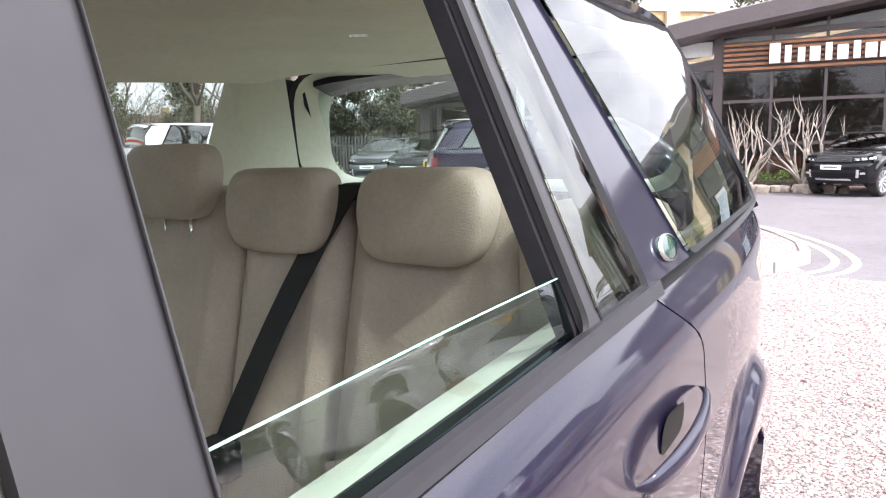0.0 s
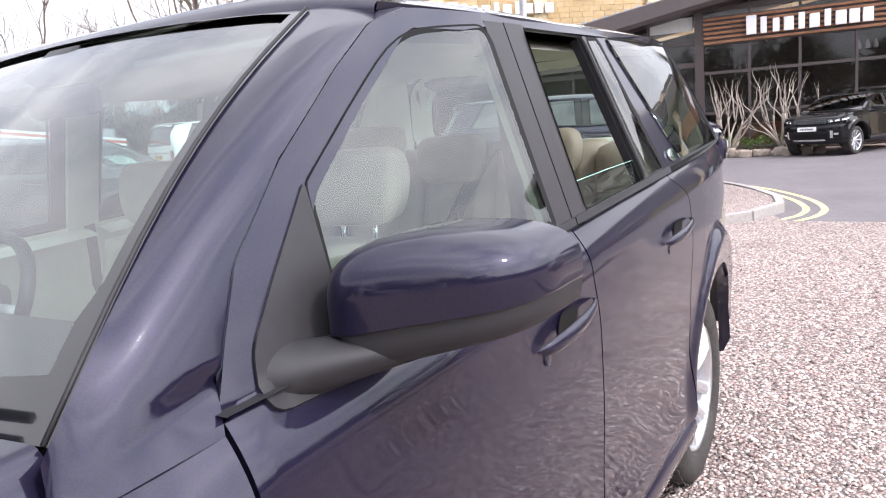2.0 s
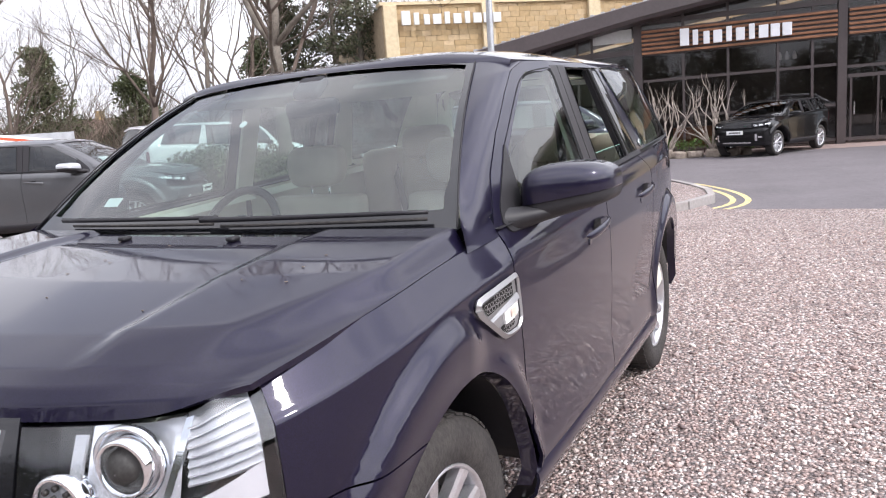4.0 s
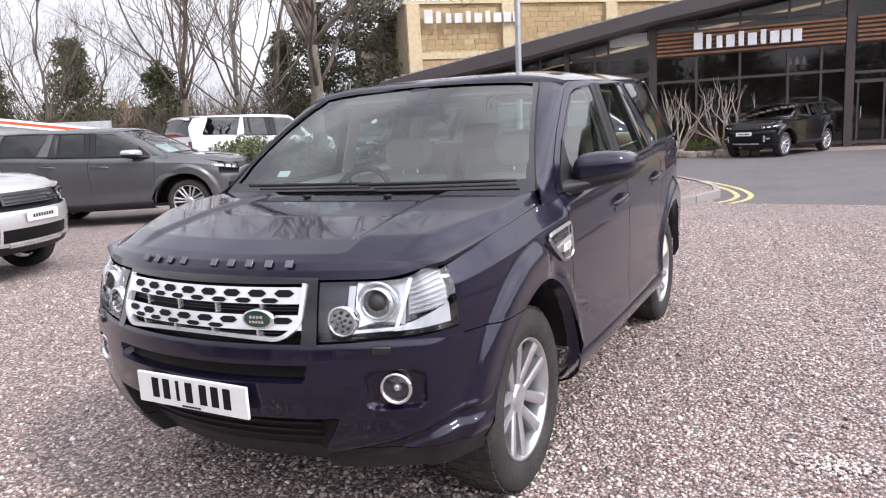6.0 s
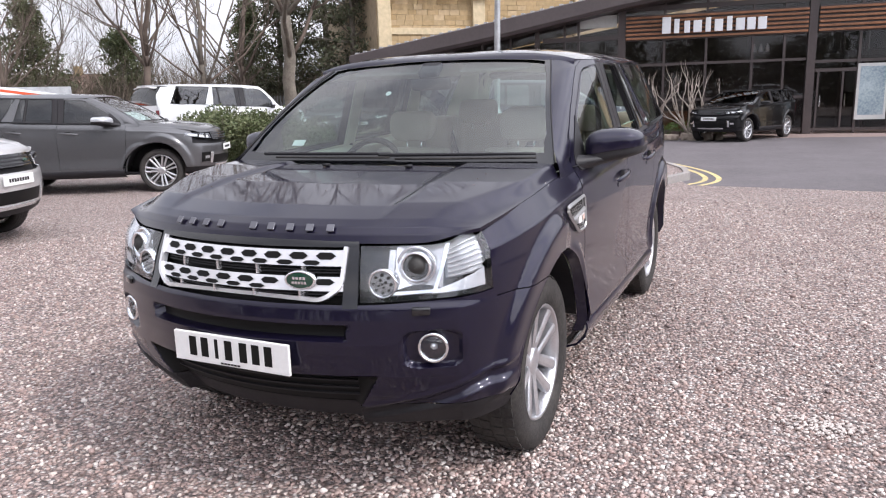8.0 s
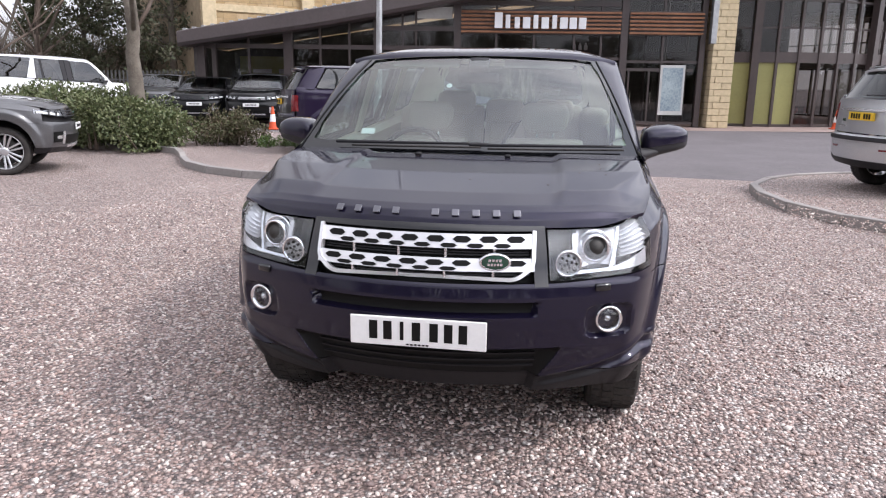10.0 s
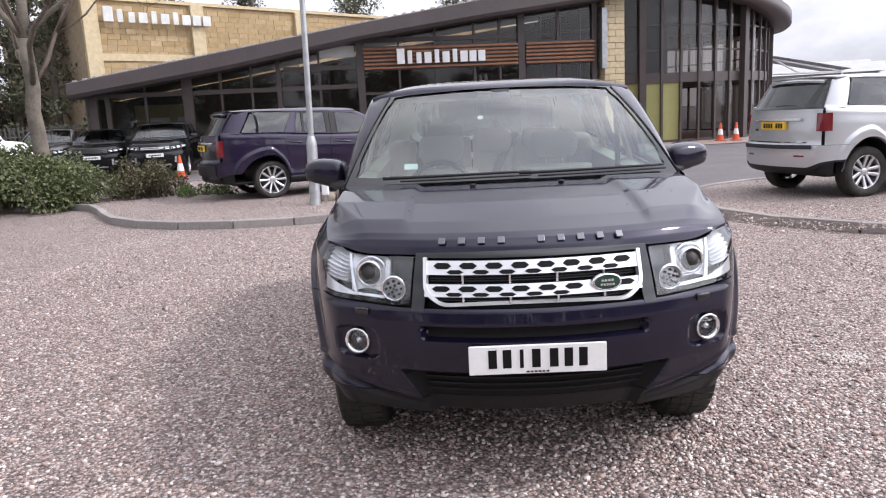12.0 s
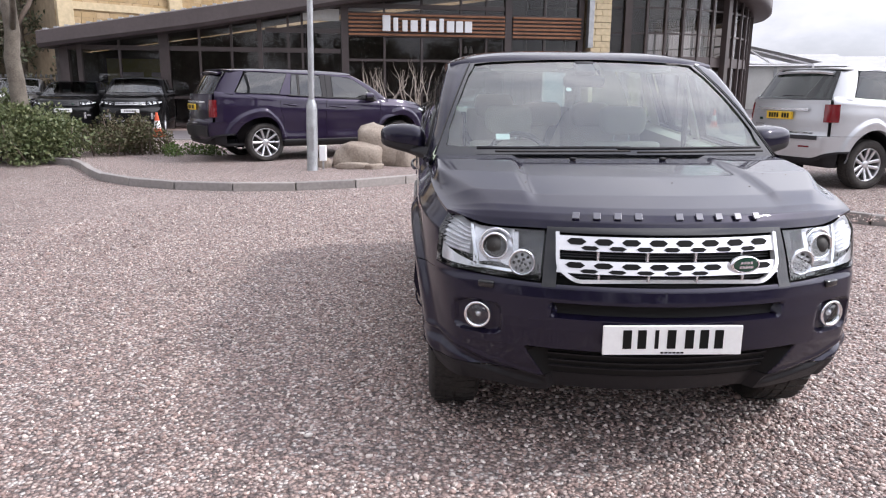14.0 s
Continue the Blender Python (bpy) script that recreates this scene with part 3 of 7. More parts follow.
def wheel(parent, x, y, r, width, style, rim_mat, side, hub_z):
    """One wheel; side +1 is the car's left. Style: spokes of the rim."""
    w = width / 2
    rim_k = 0.665 if style == "twin5" else 0.745
    root = mesh("wheel", *flip(lathe([(r * rim_k * 0.99, w * 0.78), (r * (rim_k + 0.04), w * 0.94), (r * lerp(rim_k, 0.955, 0.62), w), (r * 0.955, w * 0.90), (r * 0.99, w * 0.72), (r, w * 0.4), (r, -w * 0.4), (r * 0.985, -w * 0.78), (r * 0.93, -w * 0.96), (r * (rim_k + 0.02), -w * 0.85), (r * (rim_k - 0.06), -w * 0.5)], 48), side < 0), M_RUBBER, parent, "black rubber tyre", warp=False)
    root.location = (x * side, y, hub_z)
    # tread blocks
    bl = []
    for k in range(44):
        a = 2 * math.pi * k / 44
        for row in (-0.62, -0.22, 0.22, 0.62):
            b = moved(box(-w * 0.17 + row * w, -r * 0.052, r * 0.985, w * 0.17 + row * w, r * 0.052, r * (1.012 if abs(row) < 0.4 else 1.002)), pose(0, 0, 0, math.degrees(a) + (4 if row > 0 else 0)))
            bl.append(b)
    mesh("tread", *join(*bl), M_RUBBER, root, smooth=False, warp=False)
    rr = r * rim_k
    rim = mesh("rim", *flip(lathe([(rr, w * 0.80), (rr * 0.985, w * 0.86), (rr * 0.955, w * 0.80), (rr * 0.93, w * 0.55), (rr * 0.90, w * 0.1), (rr * 0.88, -w * 0.7)], 48), side < 0), rim_mat, root, "machined alloy rim", warp=False)
    n = {"twin5": 5, "star7": 7, "multi10": 10, "ten": 10}[style]
    for k in range(n):
        a = 360.0 * k / n + 18
        for off in ((-0.085, 0.085) if style == "twin5" else (-0.05, 0.05) if style == "star7" else (0,)):
            hw = rr * (0.085 if style == "twin5" else 0.045 if style == "star7" else 0.06)

            def sp(u, v, off=off, hw=hw):
                t = v
                rad = lerp(rr * 0.17, rr * 0.95, t)
                yy = off * rr / 0.24 * (0.30 + 0.38 * t) + (u - 0.5) * 2 * hw * lerp(1.0, 1.25, t)
                d = w * (0.52 + 0.26 * t) - 0.006 * (abs(u - 0.5) * 2) ** 4
                return (d, yy, rad)
            vs, fs = grid(sp, 4, 4)
            vs2 = [(v[0] - 0.03, v[1], v[2]) for v in vs]
            edge = [0, 1, 2, 3, 4, 9, 14, 19, 24, 23, 22, 21, 20, 15, 10, 5]
            nv = len(vs)
            faces = list(fs) + [(edge[i], edge[i - 1], nv + edge[i - 1], nv + edge[i]) for i in range(16)]
            mesh("spoke", *flip(moved((vs + vs2, faces), pose(0, 0, 0, a)), side < 0), rim_mat, root, smooth=False, warp=False)
    mesh("hub_cap", *flip(lathe([(rr * 0.25, w * 0.42), (rr * 0.23, w * 0.56), (rr * 0.14, w * 0.6), (0.001, w * 0.62)], 24), side < 0), rim_mat, root, warp=False)
    mesh("brake_disc", *flip(lathe([(rr * 0.30, w * 0.1), (rr * 0.78, w * 0.1), (rr * 0.78, -w * 0.02), (rr * 0.2, -w * 0.02)], 32), side < 0), M_DARKMETAL, root, warp=False)
    return root


def side_panel(name, y0, y1, base, top, material, parent, mirror, nu=26, nz=16, ys=(), lift=0.0, label=""):
    """A body panel between the edges y0(z) and y1(z), from its lower edge to its upper edge."""
    def f(u, v):
        ym = lerp(y0(0.85), y1(0.85), u)
        lo, hi = arch(ym, base(ym)), top(ym)
        z = lerp(lo, hi, v)
        # keep the arch edge true: the lowest rows follow the arch, the upper ones the slanted edges
        y = lerp(y0(z), y1(z), u)
        y = lerp(ym, y, lerp(1.0, v, min(1.0, (lo - base(ym)) / 0.35)))
        return skin(s_at_y(y), z, lift)
    us = sorted(set([i / nu for i in range(nu + 1)] + [min(1, max(0, (q - y0(0.85)) / (y1(0.85) - y0(0.85)))) for q in ys]))
    vs = [f(u, j / nz) for j in range(nz + 1) for u in us]
    k = len(us)
    fs = [(j * k + i, j * k + i + 1, (j + 1) * k + i + 1, (j + 1) * k + i) for j in range(nz) for i in range(k - 1)]
    return mesh(name, *flip((vs, fs), mirror), material, parent, label, thick=0.012)


def side_poly(name, pts, material, parent, mirror, lift=0.0, thick=0.0, label="", smooth=False):
    n = len(pts)
    vs = [cabin(y, z, lift) for y, z in pts]
    return mesh(name, *flip((vs, [tuple(range(n))]), mirror), material, parent, label, smooth=smooth, thick=thick)


ARCH_YS = [a + ARCH_A * math.sin(math.pi / 2 * k / 9) for a in (FA, RA) for k in range(-9, 10)]
ARCH_YS += [a + sgn * (ARCH_A + 0.001) for a in (FA, RA) for sgn in (-1, 1)]

WIN_FRONT = [(-0.655, 1.190), (0.010, 1.216), (0.000, 1.637), (-0.16, 1.623), (-0.315, 1.602), (-0.49, 1.49), (-0.637, 1.382)]
WIN_REAR = [(0.180, 1.224), (0.645, 1.250), (0.610, 1.654), (0.178, 1.644)]
WIN_FIX = [(0.672, 1.252), (0.835, 1.262), (0.745, 1.662), (0.640, 1.656)]
WIN_CARGO = [(1.045, 1.277), (1.80, 1.302), (1.62, 1.690), (0.83, 1.668)]


def window(name, poly, r, material, parent, mirror, seal=0.011, lift=0.0, seal_mat=None, label=""):
    """A pane with its black seal."""
    outer = rounded(poly, r)
    inner = shrink(outer, seal)
    w = mesh(name, *flip(band(outer, inner, lambda y, z: cabin(y, z, 0.0045), lambda y, z: cabin(y, z, 0.0)), mirror), seal_mat or M_INK_SHADE, parent, "black rubber window seal")
    if material is not None:
        mesh("pane", *flip(disc_fill(inner, lambda y, z: cabin(y, z, lift)), mirror), material, w, label or "tinted glass pane")
    return w


def text_bars(n, width, height, depth, m, parent, material, name="character", gaps=(), warp=True):
    """Plain bars in place of characters, laid out along x of the pose m."""
    pitch = width / n
    for i in range(n):
        if i in gaps:
            continue
        b = moved(box(i * pitch - width / 2 + pitch * 0.14, -depth, -height / 2, (i + 1) * pitch - width / 2 - pitch * 0.14, 0, height / 2), m)
        mesh(name, *b, material, parent, smooth=False, warp=warp)


def seat(parent_label, x, y, wide, lift, rest_count=1, tall=0.735, z=0.62, lean=0.22, rest_z=1.222, rest_dy=-0.085):
    """A leather seat with cushion, backrest and head restraints."""
    root = thing("car_seat", parent_label, "car seat")

    def cushion(u, v):
        a = u * 2 * math.pi
        cx, sx = math.cos(a), math.sin(a)
        px = math.copysign(abs(cx) ** 0.35, cx) * wide / 2
        py = math.copysign(abs(sx) ** 0.35, sx) * 0.26
        zz = (0, 0.10, 0.155, 0.165, 0.15)[min(4, int(round(v * 4)))]
        k = (1, 1, 0.94, 0.72, 0.0)[min(4, int(round(v * 4)))]
        return (px * k + x, y + py * k - 0.22, z - 0.17 + zz)
    mesh("cushion", *grid(cushion, 36, 4), M_LEATHER, root)

    def back(u, v):
        a = u * 2 * math.pi
        cx, sx = math.cos(a), math.sin(a)
        k = (1, 1, 1, 1, 0.99, 0.96, 0.86, 0.55, 0.0)[int(round(v * 8))]
        zz = (0, 0.2, 0.45, 0.7, 0.86, 0.94, 0.985, 1.0, 1.0)[int(round(v * 8))] * tall
        px = math.copysign(abs(cx) ** 0.4, cx) * wide / 2 * (0.75 + 0.25 * k if k > 0 else 0)
        flute = 0.014 * abs(math.sin(px / wide * 3 * math.pi)) if sx < 0 and v < 0.7 else 0
        py = math.copysign(abs(sx) ** 0.55, sx) * 0.085 * max(k, 0.15) + flute * k
        return (x + px, y + py + zz * lean, z + zz)
    mesh("backrest", *grid(back, 72, 8), M_LEATHER, root)
    for i in range(rest_count):
        hx = x + (i - (rest_count - 1) / 2) * wide / rest_count
        hy = y + (rest_z - z) * lean + rest_dy

        def rest(u, v, hx=hx):
            a = u * 2 * math.pi
            cx, sx = math.cos(a), math.sin(a)
            k = math.sin(math.pi * min(max(v, 0), 1)) ** 0.30 if 0 < v < 1 else 0.0
            zz = (0.5 - 0.5 * math.cos(math.pi * v)) * 0.185
            return (hx + math.copysign(abs(cx) ** 0.34, cx) * lerp(0.142, 0.158, v) * k, hy + math.copysign(abs(sx) ** 0.5, sx) * lerp(0.048, 0.062, v) * k + zz * 0.12, rest_z + zz + lift)
        mesh("head_restraint", *grid(rest, 44, 18), M_LEATHER, root, "cream leather head restraint")
        for dx in (-0.05, 0.05):
            mesh("post", *tube([(hx + dx, hy + 0.02, rest_z - 0.10), (hx + dx, hy + 0.02, rest_z + 0.06 + lift)], 0.006), M_CHROME, root)
    return root


def vehicle(name, label, at, body_mat, keys_y=None, keys_z=None, wide=1.0, wheel_r=RT, hub_y=None, style="twin5", rim_mat=None, glass_mat=None, rear_glass=None, front="plain", rear="plain", low=None, sill=None, group="parked vehicles", detail=True, mirror_mat=None, pillar_mat=None, roof_mat=None, plate=True):
    """A whole vehicle. keys_y, keys_z: stations of the shape and where this vehicle has them."""
    root = thing(name, label, "car", at, group)
    NOSE[0] = front == "navy"
    ky, kz = keys_y or ((YF, YR), (YF, YR)), keys_z or ((0, 1.74), (0, 1.74))

    def wrp(v):
        return (v[0] * wide, float(np.interp(v[1], *ky)) + (v[1] - YF if v[1] < YF else 0) + (v[1] - YR if v[1] > YR else 0), float(np.interp(v[2], *kz)))
    WARP[0] = wrp
    rim_mat, glass_mat = rim_mat or M_ALLOY, glass_mat or M_GLASS
    rear_glass = rear_glass or glass_mat
    low, sill = low or body_mat, sill or M_TRIM
    pillar_mat, roof_mat = pillar_mat or M_PILLAR, roof_mat or body_mat
    q = 1 if detail else 0.5
    hub = hub_y or (wrp((0, FA, 0))[1], wrp((0, RA, 0))[1])
    for y in hub:
        for sd in (1, -1):
            wheel(root, (CW - 0.062) * wide - 0.115 + 0.0, y, wheel_r, 0.235, style, rim_mat, sd, wheel_r - 0.004)

    # bonnet
    nb = int((110 if front == "navy" else 60) * q)
    vs, fs = grid(lambda u, v: bonnet_pt(math.copysign(1 - (1 - abs(u * 2 - 1)) ** 1.6, u - 0.5), v ** 1.6), nb + 8, nb)
    mesh("bonnet", vs, fs, body_mat, root, thick=0.012)
    # inner shell: keeps gaps dark, and the floor
    def shell(u, v):
        s = u * OUT_S[-1]
        p = skin(s, lerp(0.34, 0.98, v))
        k = 0.955
        return (p[0] * k - 0.02 * (p[0] > 0.05), p[1] * 0.97, p[2])
    def shell_ok(p):
        return all(not (abs(p[1] - a) < ARCH_A + 0.05 and p[2] < ARCH_Z + ARCH_B + 0.05) for a in (FA, RA))
    vs, fs = grid(shell, 90, 10)
    fs = [f for f in fs if all(shell_ok(vs[i]) and not (vs[i][1] < -1.2 and vs[i][2] < 0.6) for i in f)]
    inner = join((vs, fs), flip((vs, fs)))
    mesh("inner_shell", *inner, M_TRIM, root)
    mesh("floor_pan", *box(-0.70, -1.55, 0.30, 0.70, 1.95, 0.36, 0.02), M_TRIM, root)
    for a in (FA, RA):
        for sd in (False, True):
            def liner(u, v, a=a):
                an = math.pi * u
                return (lerp(0.905, 0.58, v), a + (ARCH_A + 0.015) * math.cos(an), max(0.52 if (math.cos(an) < 0) == (a == FA) else 0.46, ARCH_Z - 0.03 + (ARCH_B + 0.02) * math.sin(an)))
            mesh("arch_liner", *flip(grid(liner, 20, 2), sd), M_TRIM, root)
            mesh("arch_wall", *flip(box(0.56, a - ARCH_A + (0.10 if a == FA else -0.03), 0.30, 0.58, a + ARCH_A + (0.03 if a == FA else -0.10), 0.86), sd), M_TRIM, root)

    for mir in (False, True):
        side_panel("front_wing", lambda z: -1.763, lambda z: lerp(-0.80, -0.862, sstep(0.45, 1.05, z)), lambda y: 0.799 if y < FA else 0.42, bonnet_edge, body_mat, root, mir, int(56 * q), int(44 * q), ARCH_YS)
        fd = side_panel("front_door", lambda z: lerp(-0.794, -0.856, sstep(0.45, 1.05, z)), lambda z: 0.125 - 0.03 * sstep(1.0, 1.22, z), lambda y: 0.42, lambda y: min(waist(y) - 0.004, bonnet_edge(min(y, -0.9)) + max(0, (y + 0.86)) * 0.6), body_mat, root, mir, int(30 * q), int(40 * q), ARCH_YS)
        rd = side_panel("rear_door", lambda z: 0.131 - 0.03 * sstep(1.0, 1.22, z), lambda z: lerp(0.98, 1.035, sstep(0.8, 1.05, z)) - 0.16 * sstep(1.13, 1.27, z), lambda y: 0.42, lambda y: waist(y) - 0.004, body_mat, root, mir, int(32 * q), int(40 * q), ARCH_YS)
        side_panel("rear_quarter", lambda z: lerp(0.986, 1.041, sstep(0.8, 1.05, z)) - 0.16 * sstep(1.13, 1.27, z), lambda z: 2.10, lambda y: 0.42 if y < RA else 0.77, lambda y: waist(y) - 0.002, body_mat, root, mir, int(56 * q), int(44 * q), ARCH_YS)
        # sills
        prof = [(0.905, 0.448), (0.932, 0.432), (0.950, 0.412), (0.952, 0.395), (0.940, 0.352), (0.905, 0.315), (0.82, 0.285)]
        mesh("sill", *flip(grid(lambda u, v: (lambda p: (p[0], lerp(FA + ARCH_A + 0.012, RA - ARCH_A - 0.012, u), p[1]))(prof[int(round(v * 6))]), 10, 6), mir), sill, root, "painted sill with a ledge", thick=0.01)
        # arch lips
        for a in (FA, RA):
            def lip(u, v, a=a):
                an = math.pi * (0.0 + u)
                y, z = a + (ARCH_A - 0.012 * v) * math.cos(an), ARCH_Z + (ARCH_B - 0.012 * v) * math.sin(an)
                p = skin(s_at_y(min(max(y, -1.62), 1.90)), z)
                return (p[0] - 0.045 * v, y, z)
            mesh("arch_lip", *flip(grid(lip, 24, 2), mir), low, root)
        # window band
        outer = [(-0.862, 1.138), (-0.822, 1.222), (-0.775, 1.305), (-0.66, 1.415), (-0.50, 1.532), (-0.373, 1.612), (-0.25, 1.648), (0.0, 1.660)]
        inside = [(-0.795, 1.150), (-0.792, 1.212), (-0.735, 1.280), (-0.640, 1.390), (-0.493, 1.500), (-0.322, 1.611), (-0.17, 1.632), (0.0, 1.645)]

        def run(pl, v):
            k = v * (len(pl) - 1)
            i = min(len(pl) - 2, int(k))
            return lerp(pl[i][0], pl[i + 1][0], k - i), lerp(pl[i][1], pl[i + 1][1], k - i)
        def on_side(y, z):
            return cabin(y, z, 0.003) if z > waist(y) else (min(side_x(y, z), cabin(y, waist(y))[0] + 0.004) + 0.002, y, z)
        mesh("door_frame", *flip(grid(lambda u, v: on_side(*[lerp(a, b, lerp(0.9, 1.9, sstep(0.05, 0.4, v)) * u) for a, b in zip(run(outer, v), run(inside, v))]), 3, 40), not mir), body_mat, root, thick=0.012)
        sail = mesh("mirror_sail", *flip(disc_fill(rounded([(-0.806, 1.140), (-0.690, 1.140), (-0.652, 1.190), (-0.640, 1.384), (-0.735, 1.278), (-0.792, 1.208)], [0.03, 0.03, 0.01, 0.008, 0.02, 0.02]), lambda y, z: ((cabin(y, z)[0] if z > waist(y) else side_x(y, z)) + 0.007, y, z)), mir), M_BLACKPL, root, "black mirror base panel", thick=0.014)
        side_poly("cant_rail", [(0.0, 1.641), (0.45, 1.654), (0.9, 1.671), (1.30, 1.682), (1.62, 1.692), (1.70, eave(1.70)), (1.3, eave(1.3)), (0.9, eave(0.9)), (0.45, eave(0.45)), (0.0, eave(0.0))], body_mat, root, mir, 0.001, 0.012)
        window("front_window", WIN_FRONT, [0.02, 0.02, 0.04, 0.1, 0.1, 0.1, 0.01], glass_mat, root, mir)
        side_poly("b_pillar", [(0.010, 1.217), (0.092, 1.221), (0.083, 1.646), (0.000, 1.644)], pillar_mat, root, mir, 0.004, 0.012, "satin black pillar cover")
        side_poly("b_pillar", [(0.098, 1.221), (0.185, 1.226), (0.182, 1.650), (0.089, 1.647)], pillar_mat, root, mir, 0.004, 0.012, "satin black pillar cover")
        open_win = name == "navy_car" and not mir
        wr = window("rear_window", WIN_REAR, 0.025, None if open_win else rear_glass, root, mir, 0.005 if open_win else 0.011)
        if open_win:
            lowp = [(0.185, 1.222), (0.638, 1.246), (0.632, 1.310), (0.178, 1.295)]
            pn = mesh("pane", *disc_fill(rounded(lowp, 0.006), lambda y, z: cabin(y, z, -0.012)), rear_glass, wr, "half lowered green-tinted glass pane")
            mesh("pane_edge", *tube([cabin(lerp(0.178, 0.632, k / 6), lerp(1.295, 1.310, k / 6), -0.012) for k in range(7)], 0.0011, 5), M_EDGE, pn)
        side_poly("window_divider", [(0.643, 1.249), (0.674, 1.252), (0.642, 1.657), (0.608, 1.655)], pillar_mat, root, mir, 0.004, 0.012)
        window("quarter_window", WIN_FIX, 0.02, M_TINT if name == "navy_car" else rear_glass, root, mir)
        side_poly("frame_channel", [(0.634, 1.25), (0.650, 1.25), (0.615, 1.65), (0.600, 1.65)], M_TRIM, root, mir, -0.010, 0.022, "black inner window channel")
        side_poly("c_pillar", [(0.835, 1.264), (1.045, 1.275), (0.83, 1.670), (0.745, 1.664)], body_mat, root, mir, 0.0, 0.01)
        window("cargo_window", WIN_CARGO, [0.03, 0.05, 0.04, 0.03], M_TINT if name == "navy_car" else rear_glass, root, mir, 0.007)
        side_poly("waist_strip", [(-0.67, waist(-0.67) - 0.004), (0.092, waist(0.092) - 0.004), (0.092, waist(0.092) + 0.012), (-0.67, waist(-0.67) + 0.010)], M_SATIN, root, mir, 0.012, 0.014)
        side_poly("waist_strip", [(0.098, waist(0.098) - 0.004), (0.86, waist(0.86) - 0.004), (0.86, waist(0.86) + 0.014), (0.098, waist(0.098) + 0.012)], M_SATIN, root, mir, 0.012, 0.014)
        # rear pillar, wrapping to the tailgate glass
        def dpil(u, v):
            z = lerp(1.285, 1.69, v)
            ya = lerp(1.82, 1.64, v)
            pa = Vector(cabin(ya, z if v < 1 else eave(ya)))
            pb = Vector((lerp(0.715, 0.61, v), lerp(2.08, 1.85, v), lerp(1.285, 1.675, v)))
            pm = Vector((pa.x - 0.035, lerp(pa.y, pb.y, 0.62), z))
            p = pa * (1 - u) ** 2 + pm * 2 * u * (1 - u) + pb * u * u
            return tuple(p)
        mesh("d_pillar", *flip(grid(dpil, 12, 8), mir), body_mat, root, thick=0.012)
        # A pillar corner towards the windscreen
        def apil(u, v):
            y, z = run(outer[:7], v)
            a = Vector(cabin(y, z)) if z > 1.2 else Vector((side_x(y, z), y, z))
            b = Vector(screen_pt(1.0, v)).lerp(Vector((0.884, -1.035, 1.182)), max(0, 1 - v / 0.14))
            m = (a + b) / 2 + Vector((0.022, -0.022, 0.006))
            if v < 0.2:
                w = Vector((side_x(-1.02, 1.125) + 0.002, -1.04, 1.124))
                m = m.lerp(w, 1 - v / 0.2)
            p = a * (1 - u) ** 2 + m * 2 * u * (1 - u) + b * u * u
            if v < 0.2:
                q = a.lerp(w, u / 0.5) if u < 0.5 else w.lerp(b, (u - 0.5) / 0.5)
                p = p.lerp(q, (1 - v / 0.2) ** 2)
            return tuple(p)
        mesh("a_pillar", *flip(grid(apil, 12, 40), mir), body_mat, root)
        # door handles
        for hy, hz in ((-0.055, 1.045), (0.845, 1.085)):
            hx = side_x(hy, hz)
            hd = mesh("door_handle", *flip(moved(grid(lambda u, v: (lambda k, a: (0.032 * math.sin(math.pi * k) ** 0.45 + 0.009 * math.sin(math.pi * k) ** 0.35 * math.cos(a), lerp(-0.145, 0.145, k), lerp(-0.020, 0.012, k) + lerp(0.021, 0.011, k) * math.sin(math.pi * k) ** 0.35 * math.sin(a)))(v, 2 * math.pi * u), 12, 22), pose(hx, hy, hz)), mir), body_mat, root, "body-coloured pull handle")
            # flat black patch painted as the shade in the hollow behind the grip
            mesh("handle_cup", *flip(moved(disc_fill(rounded([(-0.055, -0.022), (0.05, -0.018), (0.062, 0.020), (-0.035, 0.026)], 0.025), lambda a, b: (0.003, a, b)), pose(hx, hy, hz)), mir), M_INK_SHADE, hd)
            mesh("handle_lock", *flip(moved(lathe([(0.013, 0.0), (0.013, 0.004), (0.009, 0.005), (0.001, 0.005)], 14), pose(hx + 0.002, hy - 0.105, hz - 0.045)), mir), body_mat, hd)
        # mirrors
        def shell_row(v, deep):
            """Rows of a mirror shell: v 0 at the nose to 1 at the glass rim."""
            a = min(1, v / 0.75) * math.pi / 2
            return math.sin(a) ** 0.5, -deep * math.cos(a) ** 0.8 + 0.065 * max(0, v - 0.75) / 0.25

        def seam(px):
            return 1.202 + 0.035 * (px + 0.12) / 0.24

        def mirr(u, v):
            a = u * 2 * math.pi
            k, py = shell_row(v, 0.10)
            cx, sx = math.cos(a), math.sin(a)
            px = math.copysign(abs(cx) ** 0.36, cx) * 0.126 * k
            top = 0.116 - 0.035 * (px + 0.12) / 0.24 - 0.022 * (px / 0.126) ** 2
            pz = math.copysign(abs(sx) ** 0.42, sx) * (top if sx > 0 else 0.006) * k
            return (1.030 + px, -0.585 + py + 0.40 * px, seam(px) + pz)
        mr = mesh("door_mirror", *flip(grid(mirr, 72, 24), mir), mirror_mat or body_mat, root, "body-coloured mirror housing")

        def mirl(u, v):
            a = u * 2 * math.pi
            k, py = shell_row(v, 0.094)
            cx, sx = math.cos(a), math.sin(a)
            px = math.copysign(abs(cx) ** 0.36, cx) * 0.124 * k
            pz = math.copysign(abs(sx) ** 0.5, sx) * (0.004 if sx > 0 else 0.050 - 0.012 * px / 0.12) * k
            return (1.030 + px, -0.585 + py + 0.40 * px, seam(px) - 0.004 + pz)
